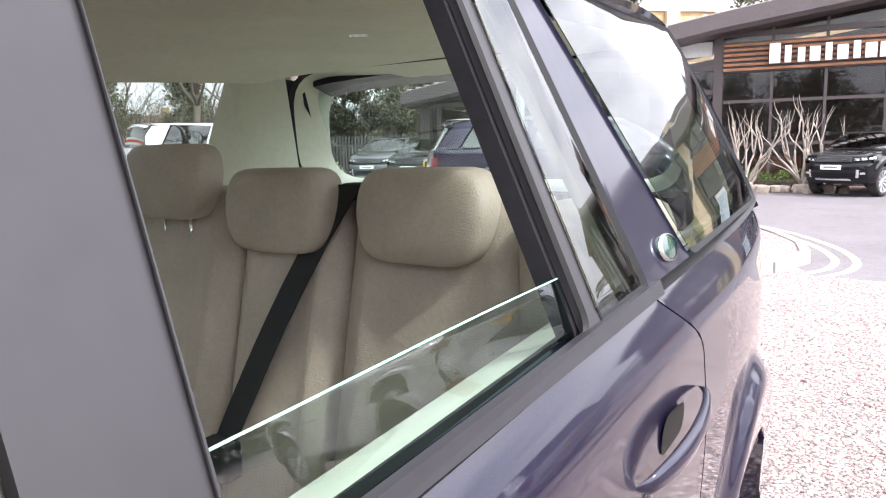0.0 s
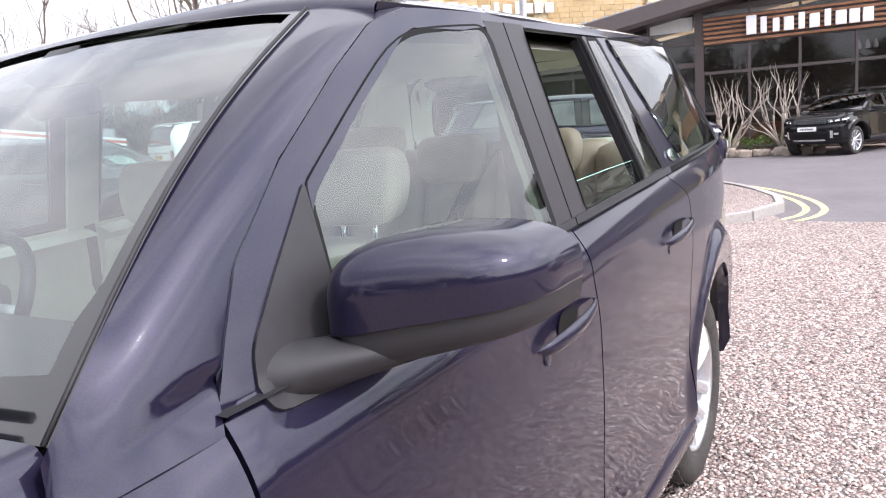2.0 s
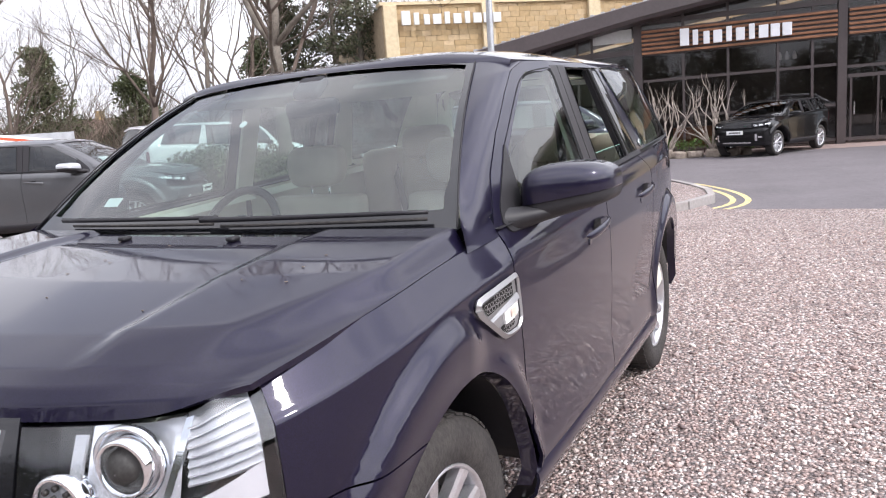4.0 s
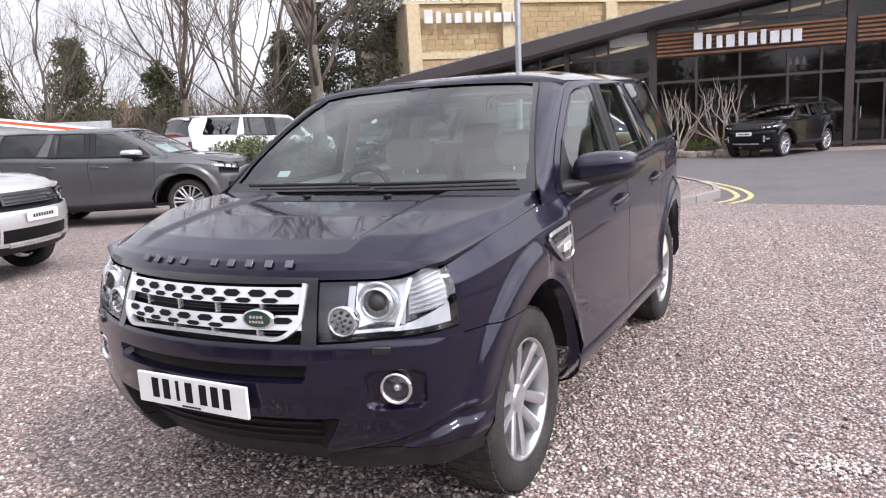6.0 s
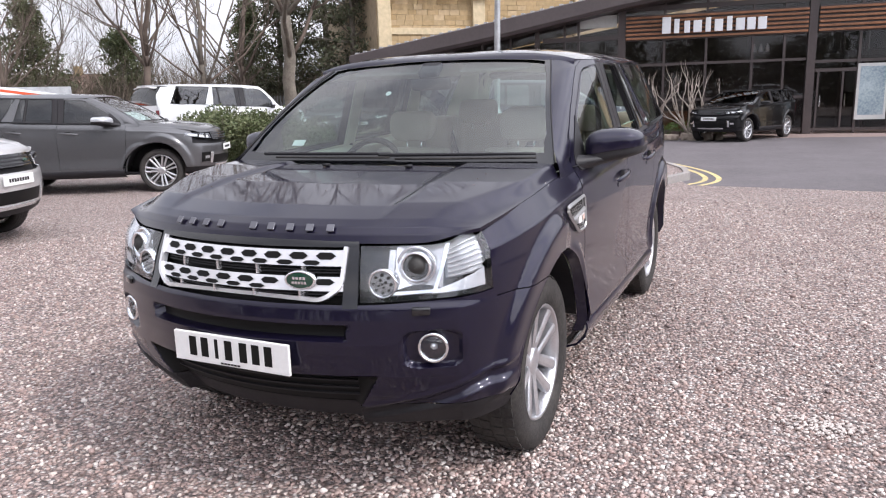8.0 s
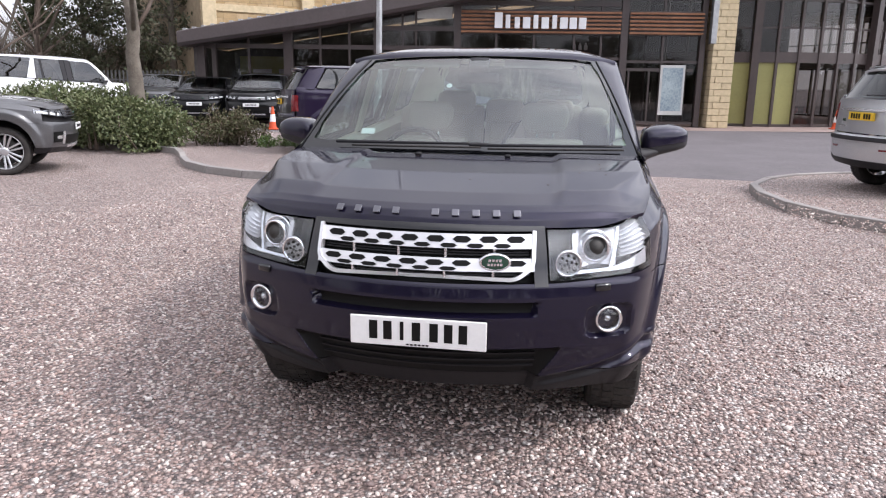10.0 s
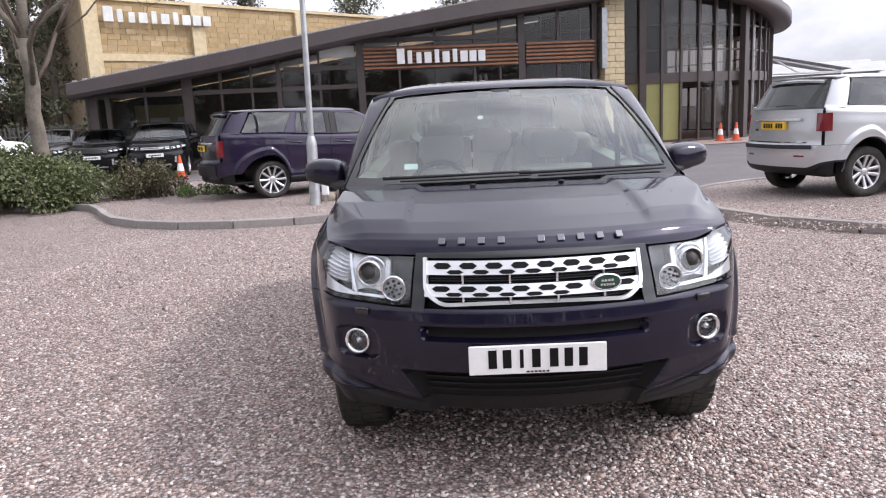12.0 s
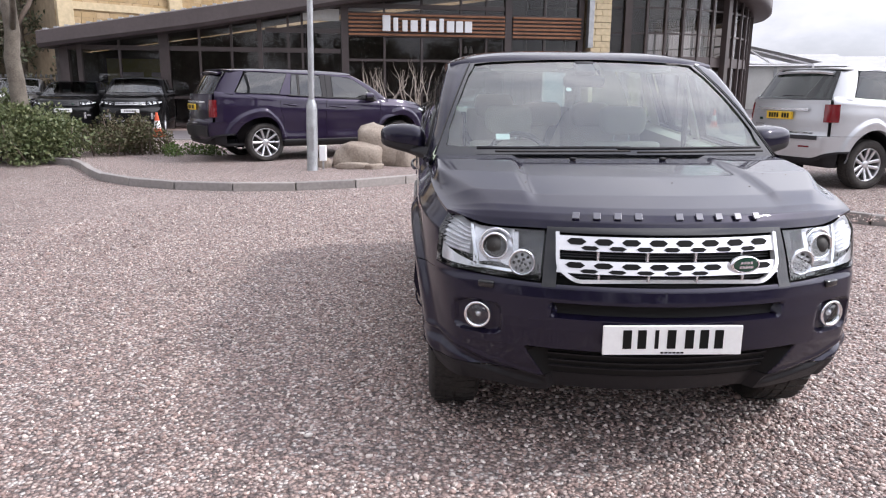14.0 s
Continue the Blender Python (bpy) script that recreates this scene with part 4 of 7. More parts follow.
        mesh("mirror_base", *flip(grid(mirl, 60, 18), mir), M_BLACKPL, mr, "black lower mirror shell")
        mesh("mirror_arm", *flip(grid(lambda u, v: (lerp(0.895, 1.0, u), lerp(-0.735, -0.62, u) + lerp(0.060, 0.062, u) * math.cos(2 * math.pi * v), lerp(1.158, 1.180, u ** 0.6) + lerp(0.045, 0.022, u ** 0.5) * math.sin(2 * math.pi * v)), 8, 20), mir), M_BLACKPL, mr)
        mesh("mirror_glass", *flip(moved(disc_fill(rounded([(-0.11, -0.05), (0.11, -0.05), (0.11, 0.065), (-0.11, 0.065)], 0.03), lambda a, b: (a, 0, b)), pose(1.012, -0.535, 1.235, 0, 0, 20)), mir), M_CHROME, mr)

    # roof, screen, tailgate glass
    nr = int(24 * q)
    half = grid(lambda u, v: roof_pt(u, v), nr, nr)
    mesh("roof", *join(half, flip(half)), roof_mat, root, thick=0.015)
    frame_o = [(u, 0.0) for u in np.linspace(-1, 1, 17)] + [(1, v) for v in np.linspace(0, 1, 13)[1:]] + [(u, 1.0) for u in np.linspace(1, -1, 17)[1:]] + [(-1, v) for v in np.linspace(1, 0, 13)[1:-1]]
    frame_i = [(u * 0.966, 0.075 + v * 0.921) for u, v in frame_o]
    for i, (u, v) in enumerate(frame_i):      # round the inner corners
        if abs(u) > 0.86 and (v < 0.16 or v > 0.88):
            frame_i[i] = (u * 0.985, v + (0.012 if v < 0.5 else -0.012))
    ws = mesh("windscreen_surround", *band(frame_o, frame_i, screen_pt), M_GLOSSBLK, root, "black printed windscreen border")
    mesh("windscreen", *grid(lambda u, v: (lambda p: (p[0], p[1] + 0.006, p[2] - 0.006))(screen_pt((u * 2 - 1) * 0.985, 0.06 + v * 0.939)), 20, 14), M_GLASSW, ws, "clear curved windscreen glass")
    def header(u, v):
        x = lerp(-0.757, 0.757, u)
        a = abs(x)
        top = roof_pt((a / 0.757) ** (1 / 0.92), 0.0)
        low = screen_pt(a / 0.652, 1.0) if a <= 0.652 else tuple(Vector(screen_pt(1.0, 1.0)).lerp(Vector((0.760, -0.33, 1.628)), (a - 0.652) / 0.105))
        p = Vector(low).lerp(Vector(top), v) + Vector((0, -0.006, 0.002)) * math.sin(math.pi * v)
        return (math.copysign(p.x, x), p.y, p.z)
    mesh("windscreen_header", *grid(header, 40, 3), body_mat, root)
    mesh("scuttle", *grid(lambda u, v: (lerp(-0.84, 0.84, u), lerp(-1.10, -1.06, v) + 0.065 * (lerp(-0.84, 0.84, u) / 0.85) ** 2, lerp(1.150, 1.186, v)), 16, 2), M_TRIM, root, "black plastic wiper tray", thick=0.01)
    for x0, x1, lift in ((-0.66, 0.10, 0.0), (0.04, 0.79, 0.0)):
        def wp(k, dz):
            u = lerp(x0, x1, k) / 0.862
            p = screen_pt(u, 0.035 + 0.012 * k + dz)
            return (p[0], p[1] - 0.022, p[2] + 0.02)
        wa = mesh("wiper", *tube([wp(k / 8, 0) for k in range(9)], 0.009, 6, 0.7), M_SATIN, root, "black wiper arm and blade")
        mesh("blade", *tube([wp(k / 8, -0.03) for k in range(1, 9)], 0.005, 5), M_RUBBER, wa)
    tg = mesh("tailgate", *grid(lambda u, v: skin(lerp(s_at_y(2.14), OUT_S[-1], u), lerp(0.77, 1.275, v)), 14, 14), body_mat, root, thick=0.012)
    vs, fs = grid(lambda u, v: skin(lerp(s_at_y(2.14), OUT_S[-1], u), lerp(0.77, 1.275, v)), 14, 14)
    mesh("tailgate_half", *flip((vs, fs)), body_mat, tg, thick=0.012)

    def rearg(u, v):
        hw = lerp(0.745, 0.635, v)
        x = (u * 2 - 1) * hw
        return (x, lerp(2.195, 1.945, v) - 0.12 * (x / 0.78) ** 2, lerp(1.275, 1.70, v) - 0.02 * v * (x / 0.6) ** 2)
    ro = [(0.5 + (a - 0.5), b) for a, b in ((x, 0.0) for x in np.linspace(0, 1, 11))] + [(1, v) for v in np.linspace(0, 1, 7)[1:]] + [(x, 1.0) for x in np.linspace(1, 0, 11)[1:]] + [(0, v) for v in np.linspace(1, 0, 7)[1:-1]]
    ri = [(0.5 + (a - 0.5) * 0.955, 0.05 + b * 0.90) for a, b in ro]
    rw = mesh("tailgate_window", *band(ro, ri, rearg), M_GLOSSBLK, root, "black tailgate window border", thick=0.004)
    mesh("pane", *grid(lambda u, v: rearg(0.5 + (u - 0.5) * 0.96, 0.045 + v * 0.91), 12, 8), rear_glass, rw, "tinted tailgate glass")
    mesh("roof_spoiler", *grid(lambda u, v: (lerp(-0.57, 0.57, u), lerp(1.94, 2.03, v) - 0.08 * (2 * u - 1) ** 2, lerp(1.715, 1.685, v) - 0.03 * abs(2 * u - 1) ** 3), 14, 2), body_mat, root, thick=0.03)

    # bumpers
    for nm, sa, sb, z0, z1, m in (("front_bumper", 0.0, s_at_y(FA - 0.21), 0.44, 0.795, body_mat), ("front_skirt", 0.0, s_at_y(FA - ARCH_A + 0.01), 0.285, 0.436, M_TRIM), ("rear_bumper", s_at_y(RA + 0.21), OUT_S[-1], 0.44, 0.765, low), ("rear_skirt", s_at_y(RA + ARCH_A), OUT_S[-1], 0.31, 0.436, sill)):
        def low_edge(sq, nm=nm, z0=z0):
            x = float(np.interp(sq, OUT_S, OUT_P[:, 0]))
            k = sstep(0.42, 0.90, x)
            if nm.endswith("bumper"):
                ya = float(np.interp(sq, OUT_S, OUT_P[:, 1]))
                rise = min(arch(ya, 0.0), z1 - 0.003)
            else:
                rise = 0.0
            return max(rise, {"front_bumper": lerp(0.412, 0.428, k), "front_skirt": lerp(0.325, 0.335, k), "rear_bumper": lerp(0.45, 0.56, sstep(0.6, 0.93, x)), "rear_skirt": lerp(0.37, 0.535, sstep(0.6, 0.93, x))}[nm])

        def top_edge(sq, nm=nm, z1=z1):
            x = float(np.interp(sq, OUT_S, OUT_P[:, 0]))
            if nm == "front_bumper":
                ku = min(1, max(0, (sq - s_front(0.482)) / (s_at_y(-1.765) - s_front(0.482))))
                return z1 + (0.030 * ku ** 1.5 if sq < s_at_y(-1.75) else 0.0)
            return lerp(0.408, 0.424, sstep(0.42, 0.90, x)) if nm == "front_skirt" else lerp(0.446, 0.556, sstep(0.6, 0.93, x)) if nm == "rear_skirt" else z1
        def whole(u, v, sa=sa, sb=sb):
            w = 2 * u - 1
            sq = lerp(sa, sb, abs(w)) if sa == 0.0 else lerp(sb, sa, abs(w))
            p = skin(sq, lerp(low_edge(sq), top_edge(sq), v))
            return (p[0] * (1 if w > 0 else -1) * (1 if sa == 0.0 else -1), p[1], p[2])
        mesh(nm, *grid(whole, *((260, 64) if NOSE[0] and nm == "front_bumper" else (int(120 * q), 14))), m, root, thick=0.012)

    FRONTS[front](root, body_mat, detail)
    REARS[rear](root, body_mat, detail)
    # cabin lining that shows through the glass
    if name != "navy_car":
        mesh("dashboard", *grid(lambda u, v: (lerp(-0.72, 0.72, u), lerp(-0.92, -0.48, v), 1.05 + 0.05 * math.sin(math.pi * v) - 0.35 * sstep(0.8, 1, v)), 10, 6), M_TRIM, root)
        for x in (-0.36, 0.36):
            mesh("seat_back", *box(x - 0.24, -0.02, 0.6, x + 0.24, 0.12, 1.22, 0.05), M_SATIN, root)
            mesh("head_rest", *box(x - 0.13, 0.06, 1.24, x + 0.13, 0.16, 1.42, 0.04), M_SATIN, root)
        mesh("rear_bench", *box(-0.62, 0.78, 0.6, 0.62, 0.94, 1.24, 0.05), M_SATIN, root)
    WARP[0] = None
    return root


def on_front(x, z, lift=0.0):
    """A point of the nose surface, x of either sign."""
    p = skin(s_front(abs(x)), z, lift)
    return (math.copysign(p[0], x) if x else 0.0, p[1], z)


def on_rear(x, z, lift=0.0):
    s = float(np.interp(abs(x), OUT_P[::-1][:110, 0], OUT_S[::-1][:110]))
    p = skin(s, z, lift)
    return (math.copysign(p[0], x), p[1], z)


def quad_on(f, x0, x1, z0, z1, nx, nz, lift):
    return grid(lambda u, v: f(lerp(x0, x1, u), lerp(z0, z1, v), lift), nx, nz)


def ring_lamp(name, x, z, r, parent, dark, f=on_front, lift=0.01, label=""):
    """A round lamp: bright ring, bowl and lens."""
    y = f(x, z)[1]
    yaw = math.degrees(math.atan(0.72 * x)) * 0.6
    m = pose(x, y - lift, z, 0, 0, yaw)
    ring = mesh(name, *moved(lathe([(r * 1.0, 0.02), (r * 1.04, 0.0), (r * 1.0, -0.014), (r * 0.86, -0.016), (r * 0.80, 0.0), (r * 0.78, 0.025)], 28, "y"), m), M_CHROME, parent, label or "chrome ringed lamp")
    mesh("bowl", *moved(lathe([(r * 0.80, 0.0), (r * 0.6, 0.03), (r * 0.3, 0.05), (0.001, 0.055)], 24, "y"), m), dark, ring)
    mesh("bulb", *moved(lathe([(r * 0.30, 0.02), (r * 0.26, 0.004), (r * 0.14, -0.004), (0.001, -0.006)], 16, "y"), m), M_BRIGHT, ring)
    mesh("lens", *moved(lathe([(r * 0.84, -0.002), (r * 0.6, -0.010), (r * 0.3, -0.014), (0.001, -0.015)], 24, "y"), m), M_LENS, ring)
    return ring


def front_navy(root, body_mat, detail):
    """Two-bar bright grille with hexagon slots, twin-round headlamps, fog lamps, slotted bumper."""
    # black sheet behind grille and between the lamps, in place of the recess's shade
    mesh("grille_recess", *quad_on(on_front, -0.475, 0.475, 0.79, 1.01, 20, 4, -0.045), M_INK_SHADE, root)
    mesh("grille_panel", *join(quad_on(on_front, -0.475, -0.425, 0.785, 1.005, 3, 6, 0.0), quad_on(on_front, 0.425, 0.475, 0.785, 1.005, 3, 6, 0.0), quad_on(on_front, -0.475, 0.475, 0.982, 1.01, 20, 2, 0.0)), M_GLOSSBLK, root, "gloss black grille surround", thick=0.02)
    g = thing_part("grille", root)
    outl = rounded([(-0.360, 0.806), (0.360, 0.806), (0.428, 0.856), (0.440, 0.990), (-0.440, 0.990), (-0.428, 0.856)], [0.03, 0.03, 0.03, 0.004, 0.004, 0.03], 4)
    inn = shrink(outl, 0.014)
    rim_v, rim_f = band(outl, inn, lambda x, z: on_front(x, z, 0.012))
    rim_f = [f for f in rim_f if not (sum(rim_v[i][2] for i in f) / 4 > 0.980)]
    mesh("grille_rim", rim_v, rim_f, M_REFL, g, "bright silver grille frame", thick=0.025)
    for z0, z1 in ((0.921, 0.973), (0.840, 0.887)):
        bar(g, z0, z1)
    for x in (-0.27, -0.09, 0.09, 0.27):
        for z0, z1 in ((0.887, 0.921), (0.816, 0.840)):
            mesh("grille_strut", *box(x - 0.004, on_front(x, (z0 + z1) / 2)[1] - 0.002, z0, x + 0.004, on_front(x, 0.87)[1] + 0.03, z1), M_BRIGHT, g, smooth=False)
    for z in (0.895, 0.904, 0.913, 0.824, 0.832):
        mesh("grille_slat", *quad_on(on_front, -0.415, 0.415, z - 0.002, z + 0.002, 16, 1, -0.022), M_SATIN, g, thick=0.02)
    bx, bz = 0.277, 0.878
    by = on_front(bx, bz)[1] - 0.020
    bd = mesh("badge", *moved(lathe([(0.060, 0.014), (0.060, 0.0), (0.054, -0.005), (0.0505, -0.004)], 32, "y"), pose(bx, by, bz, 0, 0, 9) @ Matrix.Diagonal((1, 1, 0.55, 1))), M_CHROME, g, "oval chrome rimmed badge")
    mesh("badge_face", *moved(lathe([(0.0505, -0.003), (0.02, -0.006), (0.001, -0.007)], 32, "y"), pose(bx, by, bz, 0, 0, 9) @ Matrix.Diagonal((1, 1, 0.55, 1))), M_GREEN, bd, "dark green enamel")
    text_bars(4, 0.052, 0.009, 0.003, pose(bx, by - 0.006, bz + 0.008, 0, 0, 9), bd, M_BRIGHT, "mark")
    text_bars(5, 0.058, 0.009, 0.003, pose(bx, by - 0.006, bz - 0.008, 0, 0, 9), bd, M_BRIGHT, "mark")
    # raised marks along the bonnet's nose
    for i in range(10):
        if i == 4:
            continue
        x = -0.345 + 0.0767 * i
        p = bonnet_pt(x / 0.925, 0.03)
        b = moved(box(-0.014, -0.003, -0.014, 0.014, 0.003, 0.014, 0.002), pose(x, p[1] - 0.004, p[2] + 0.003, -38, 0, math.degrees(math.atan(0.72 * x))))
        mesh("bonnet_mark", *b, M_LETTER, root, "grey raised metal mark", smooth=False)
    # bumper slot, plate, lower opening; black sheets give slot and opening their shade
    mesh("bumper_slot", *grid(lambda u, v: on_front(lerp(-1, 1, u) * (0.424 - 0.25 * (0.70 - lerp(0.680, 0.718, v))), lerp(0.680, 0.718, v), 0.003), 24, 4), M_INK_SHADE, root, "black upper bumper slot")
    mesh("lower_grille", *grid(lambda u, v: (lambda z: on_front(lerp(-1, 1, u) * (0.452 + 0.55 * (z - 0.40)), z, 0.003))(lerp(0.414, 0.541, v)), 30, 10), M_INK_SHADE, root, "black lower air intake")
    for z in (0.445, 0.475, 0.505):
        mesh("intake_slat", *quad_on(on_front, -0.45, 0.45, z - 0.003, z + 0.003, 16, 1, 0.012), M_TRIM, root, thick=0.012)
    py = YF - 0.031
    pl = mesh("number_plate", *box(-0.26, py, 0.551, 0.26, py + 0.012, 0.664, 0.003), M_PLATEW, root, "white front number plate", smooth=False)
    for k in range(7):
        cx = -0.170 + 0.055 * k + (0.012 if k > 3 else 0)
        mesh("bar", *moved(box(-0.016 if k != 2 else -0.007, -0.002, -0.036, 0.016 if k != 2 else 0.007, 0, 0.036), pose(cx, py, 0.612)), M_INK_SHADE, pl, smooth=False)
    text_bars(6, 0.09, 0.006, 0.002, pose(0.0, py, 0.560), pl, M_INK_SHADE, "bar")
    for sd in (1, -1):
        ring_lamp("fog_lamp", 0.705 * sd, 0.644, 0.053, root, M_GLOSSBLK, lift=0.006, label="round fog lamp with chrome ring")
        mesh("washer_cover", *moved(box(-0.032, -0.010, -0.014, 0.032, 0.02, 0.014, 0.006), pose(sd * 0.677, on_front(0.677, 0.775)[1] - 0.004, 0.775, 0, 0, sd * 25)), M_GLOSSBLK, root)
        headlamp_navy(root, sd)


def thing_part(name, parent):
    """A small carrier mesh for a part that has parts of its own."""
    return mesh(name, *box(-0.40, on_front(0, 0.9)[1] + 0.10, 0.81, 0.40, on_front(0, 0.9)[1] + 0.11, 0.97), M_INK_SHADE, parent, smooth=False)


def bar(g, z0, z1):
    """One bright grille bar; a double row of flat black hexagons paints its slots' shade."""
    h = z1 - z0
    mesh("grille_bar", *quad_on(on_front, -0.426, 0.426, z0, z1, 40, 2, 0.004), M_REFL, g, "bright silver grille bar", thick=0.012)
    for x0, up, wd, hg in ((-0.3605, 0.64, 0.037, 0.22), (-0.309, 0.21, 0.034, 0.15)):
        for i in range(8):
            x, z = x0 + 0.103 * i, z0 + up * h
            if abs(x) > 0.40 or (abs(x - 0.277) < 0.075 and z0 < 0.87):
                continue
            hexa = [(x - wd, z), (x - wd * 0.55, z - h * hg), (x + wd * 0.55, z - h * hg), (x + wd, z), (x + wd * 0.55, z + h * hg), (x - wd * 0.55, z + h * hg)]
            mesh("grille_slot", [on_front(a, b, 0.0065) for a, b in hexa], [tuple(range(6))], M_INK_SHADE, g, smooth=False)


def headlamp_navy(root, sd):
    """Headlamp wrapping from beside the grille round the corner to the wing."""
    def lm(nm, vf, *rest, **more):
        return mesh(nm, *flip(vf, sd < 0), *rest, **more)
    s0, s1 = s_front(0.482), s_at_y(-1.765)

    def hp(u, v, lift=0.0):
        s = lerp(s0, s1, u)
        zlo = lerp(0.803, 0.830, u ** 1.5)
        zhi = lerp(0.986, 1.032, sstep(0.5, 1, u))
        p = skin(s, lerp(zlo, zhi, v), lift)
        return p
    body = grid(lambda u, v: hp(u, v, -0.055), 16, 6)
    hl = lm("headlamp", body, M_GLOSSBLK, root, "clear headlamp with bright reflectors")
    edge = [(u, 0) for u in np.linspace(0, 1, 15)] + [(1, v) for v in np.linspace(0, 1, 7)[1:]] + [(u, 1) for u in np.linspace(1, 0, 15)[1:]] + [(0, v) for v in np.linspace(1, 0, 7)[1:-1]]
    lm("lamp_rim", band(edge, [(0.5 + (u - 0.5) * 0.98, 0.5 + (v - 0.5) * 0.94) for u, v in edge], lambda u, v: hp(u, v, 0.0), lambda u, v: hp(u, v, -0.05)), M_GLOSSBLK, hl)
    lm("lens", grid(lambda u, v: hp(u, v, 0.002), 16, 6), M_LENS, hl, "clear lamp lens")

    def round_lamp(nm, u, v, r, mat_in, lift, mat_ring, dome=1.0):
        c = Vector(hp(u, v, lift))
        yaw = math.degrees(math.atan(0.72 * abs(c.x))) * 0.5
        m = pose(*c, 0, 0, yaw)
        a = lm(nm, moved(lathe([(r * 1.12, 0.03), (r * 1.12, -0.008), (r * 1.0, -0.012), (r * 0.93, 0.0)], 28, "y"), m), mat_ring, hl)
        lm("lamp_bowl", moved(lathe([(r * 0.93, 0.0), (r * 0.80, 0.004), (r * 0.6, -0.012 * dome), (r * 0.3, -0.022 * dome), (0.001, -0.024 * dome)], 24, "y"), m), mat_in, a)
        return a, m
    lm("reflector", grid(lambda u, v: hp(lerp(0.24, 0.60, u) + 0.03 * v, lerp(0.16 + 0.06 * math.sin(math.pi * u), 0.95, v), -0.022 - 0.022 * math.sin(math.pi * u)), 10, 6), M_REFL, hl, "bright silver reflector")
    lm("indicator_bowl", grid(lambda u, v: hp(lerp(0.625, 0.965, u), lerp(0.30, 0.96, v), -0.040 + 0.012 * u), 8, 4), M_STEEL, hl, "ribbed indicator reflector")
    lm("lamp_divider", grid(lambda u, v: hp(lerp(0.585, 0.615, u) + 0.05 * v * v - 0.06 * (1 - v) ** 2, lerp(0.14, 0.95, v), -0.012), 2, 10), M_CHROME, hl, thick=0.014)
    lm("lamp_halo", moved(lathe([(0.067, 0.02), (0.069, 0.0), (0.063, -0.003), (0.057, 0.010)], 32, "y"), pose(*hp(0.41, 0.60, -0.020), 0, 0, 15)), M_CHROME, hl)
    round_lamp("projector", 0.41, 0.60, 0.047, M_DARKMETAL, -0.008, M_CHROME)
    dl, dm = round_lamp("running_lamp", 0.165, 0.32, 0.046, M_STEEL, -0.010, M_CHROME, 0.25)
    for k in range(13):
        a, rr = 2 * math.pi * k / 8, 0.031 if k < 8 else 0.014 if k < 12 else 0
        a = a if k < 8 else math.pi / 2 * k + 0.4
        lm("diode", moved(lathe([(0.0055, 0.004), (0.0055, -0.004), (0.001, -0.005)], 8, "y"), dm @ pose(rr * math.cos(a), -0.006, rr * math.sin(a))), M_DARKMETAL, dl)
    for k in range(7):
        v = 0.36 + 0.083 * k
        lm("indicator_fin", grid(lambda u, w, v=v: hp(lerp(0.64, 0.95, u), v + 0.050 * w + 0.02 * u, -0.010 - 0.020 * w), 8, 1), M_REFL, hl, thick=0.004)
    lm("side_marker", grid(lambda u, v: hp(lerp(0.52, 0.95, u), lerp(0.08 + 0.16 * u * 0, 0.14 + 0.24 * u, v), -0.010), 8, 3), M_REFL, hl, "pale side lamp strip")
    lm("light_guide", grid(lambda u, v: hp(lerp(0.24, 0.62, u), lerp(0.10, 0.16, v) + 0.0 * u, -0.010), 8, 2), M_CHROME, hl, thick=0.008)
    lm("light_guide", grid(lambda u, v: hp(lerp(0.20, 0.245, v) + 0.02 * u, lerp(0.44, 0.90, u), -0.012), 6, 2), M_BRIGHT, hl, thick=0.008)
    return hl


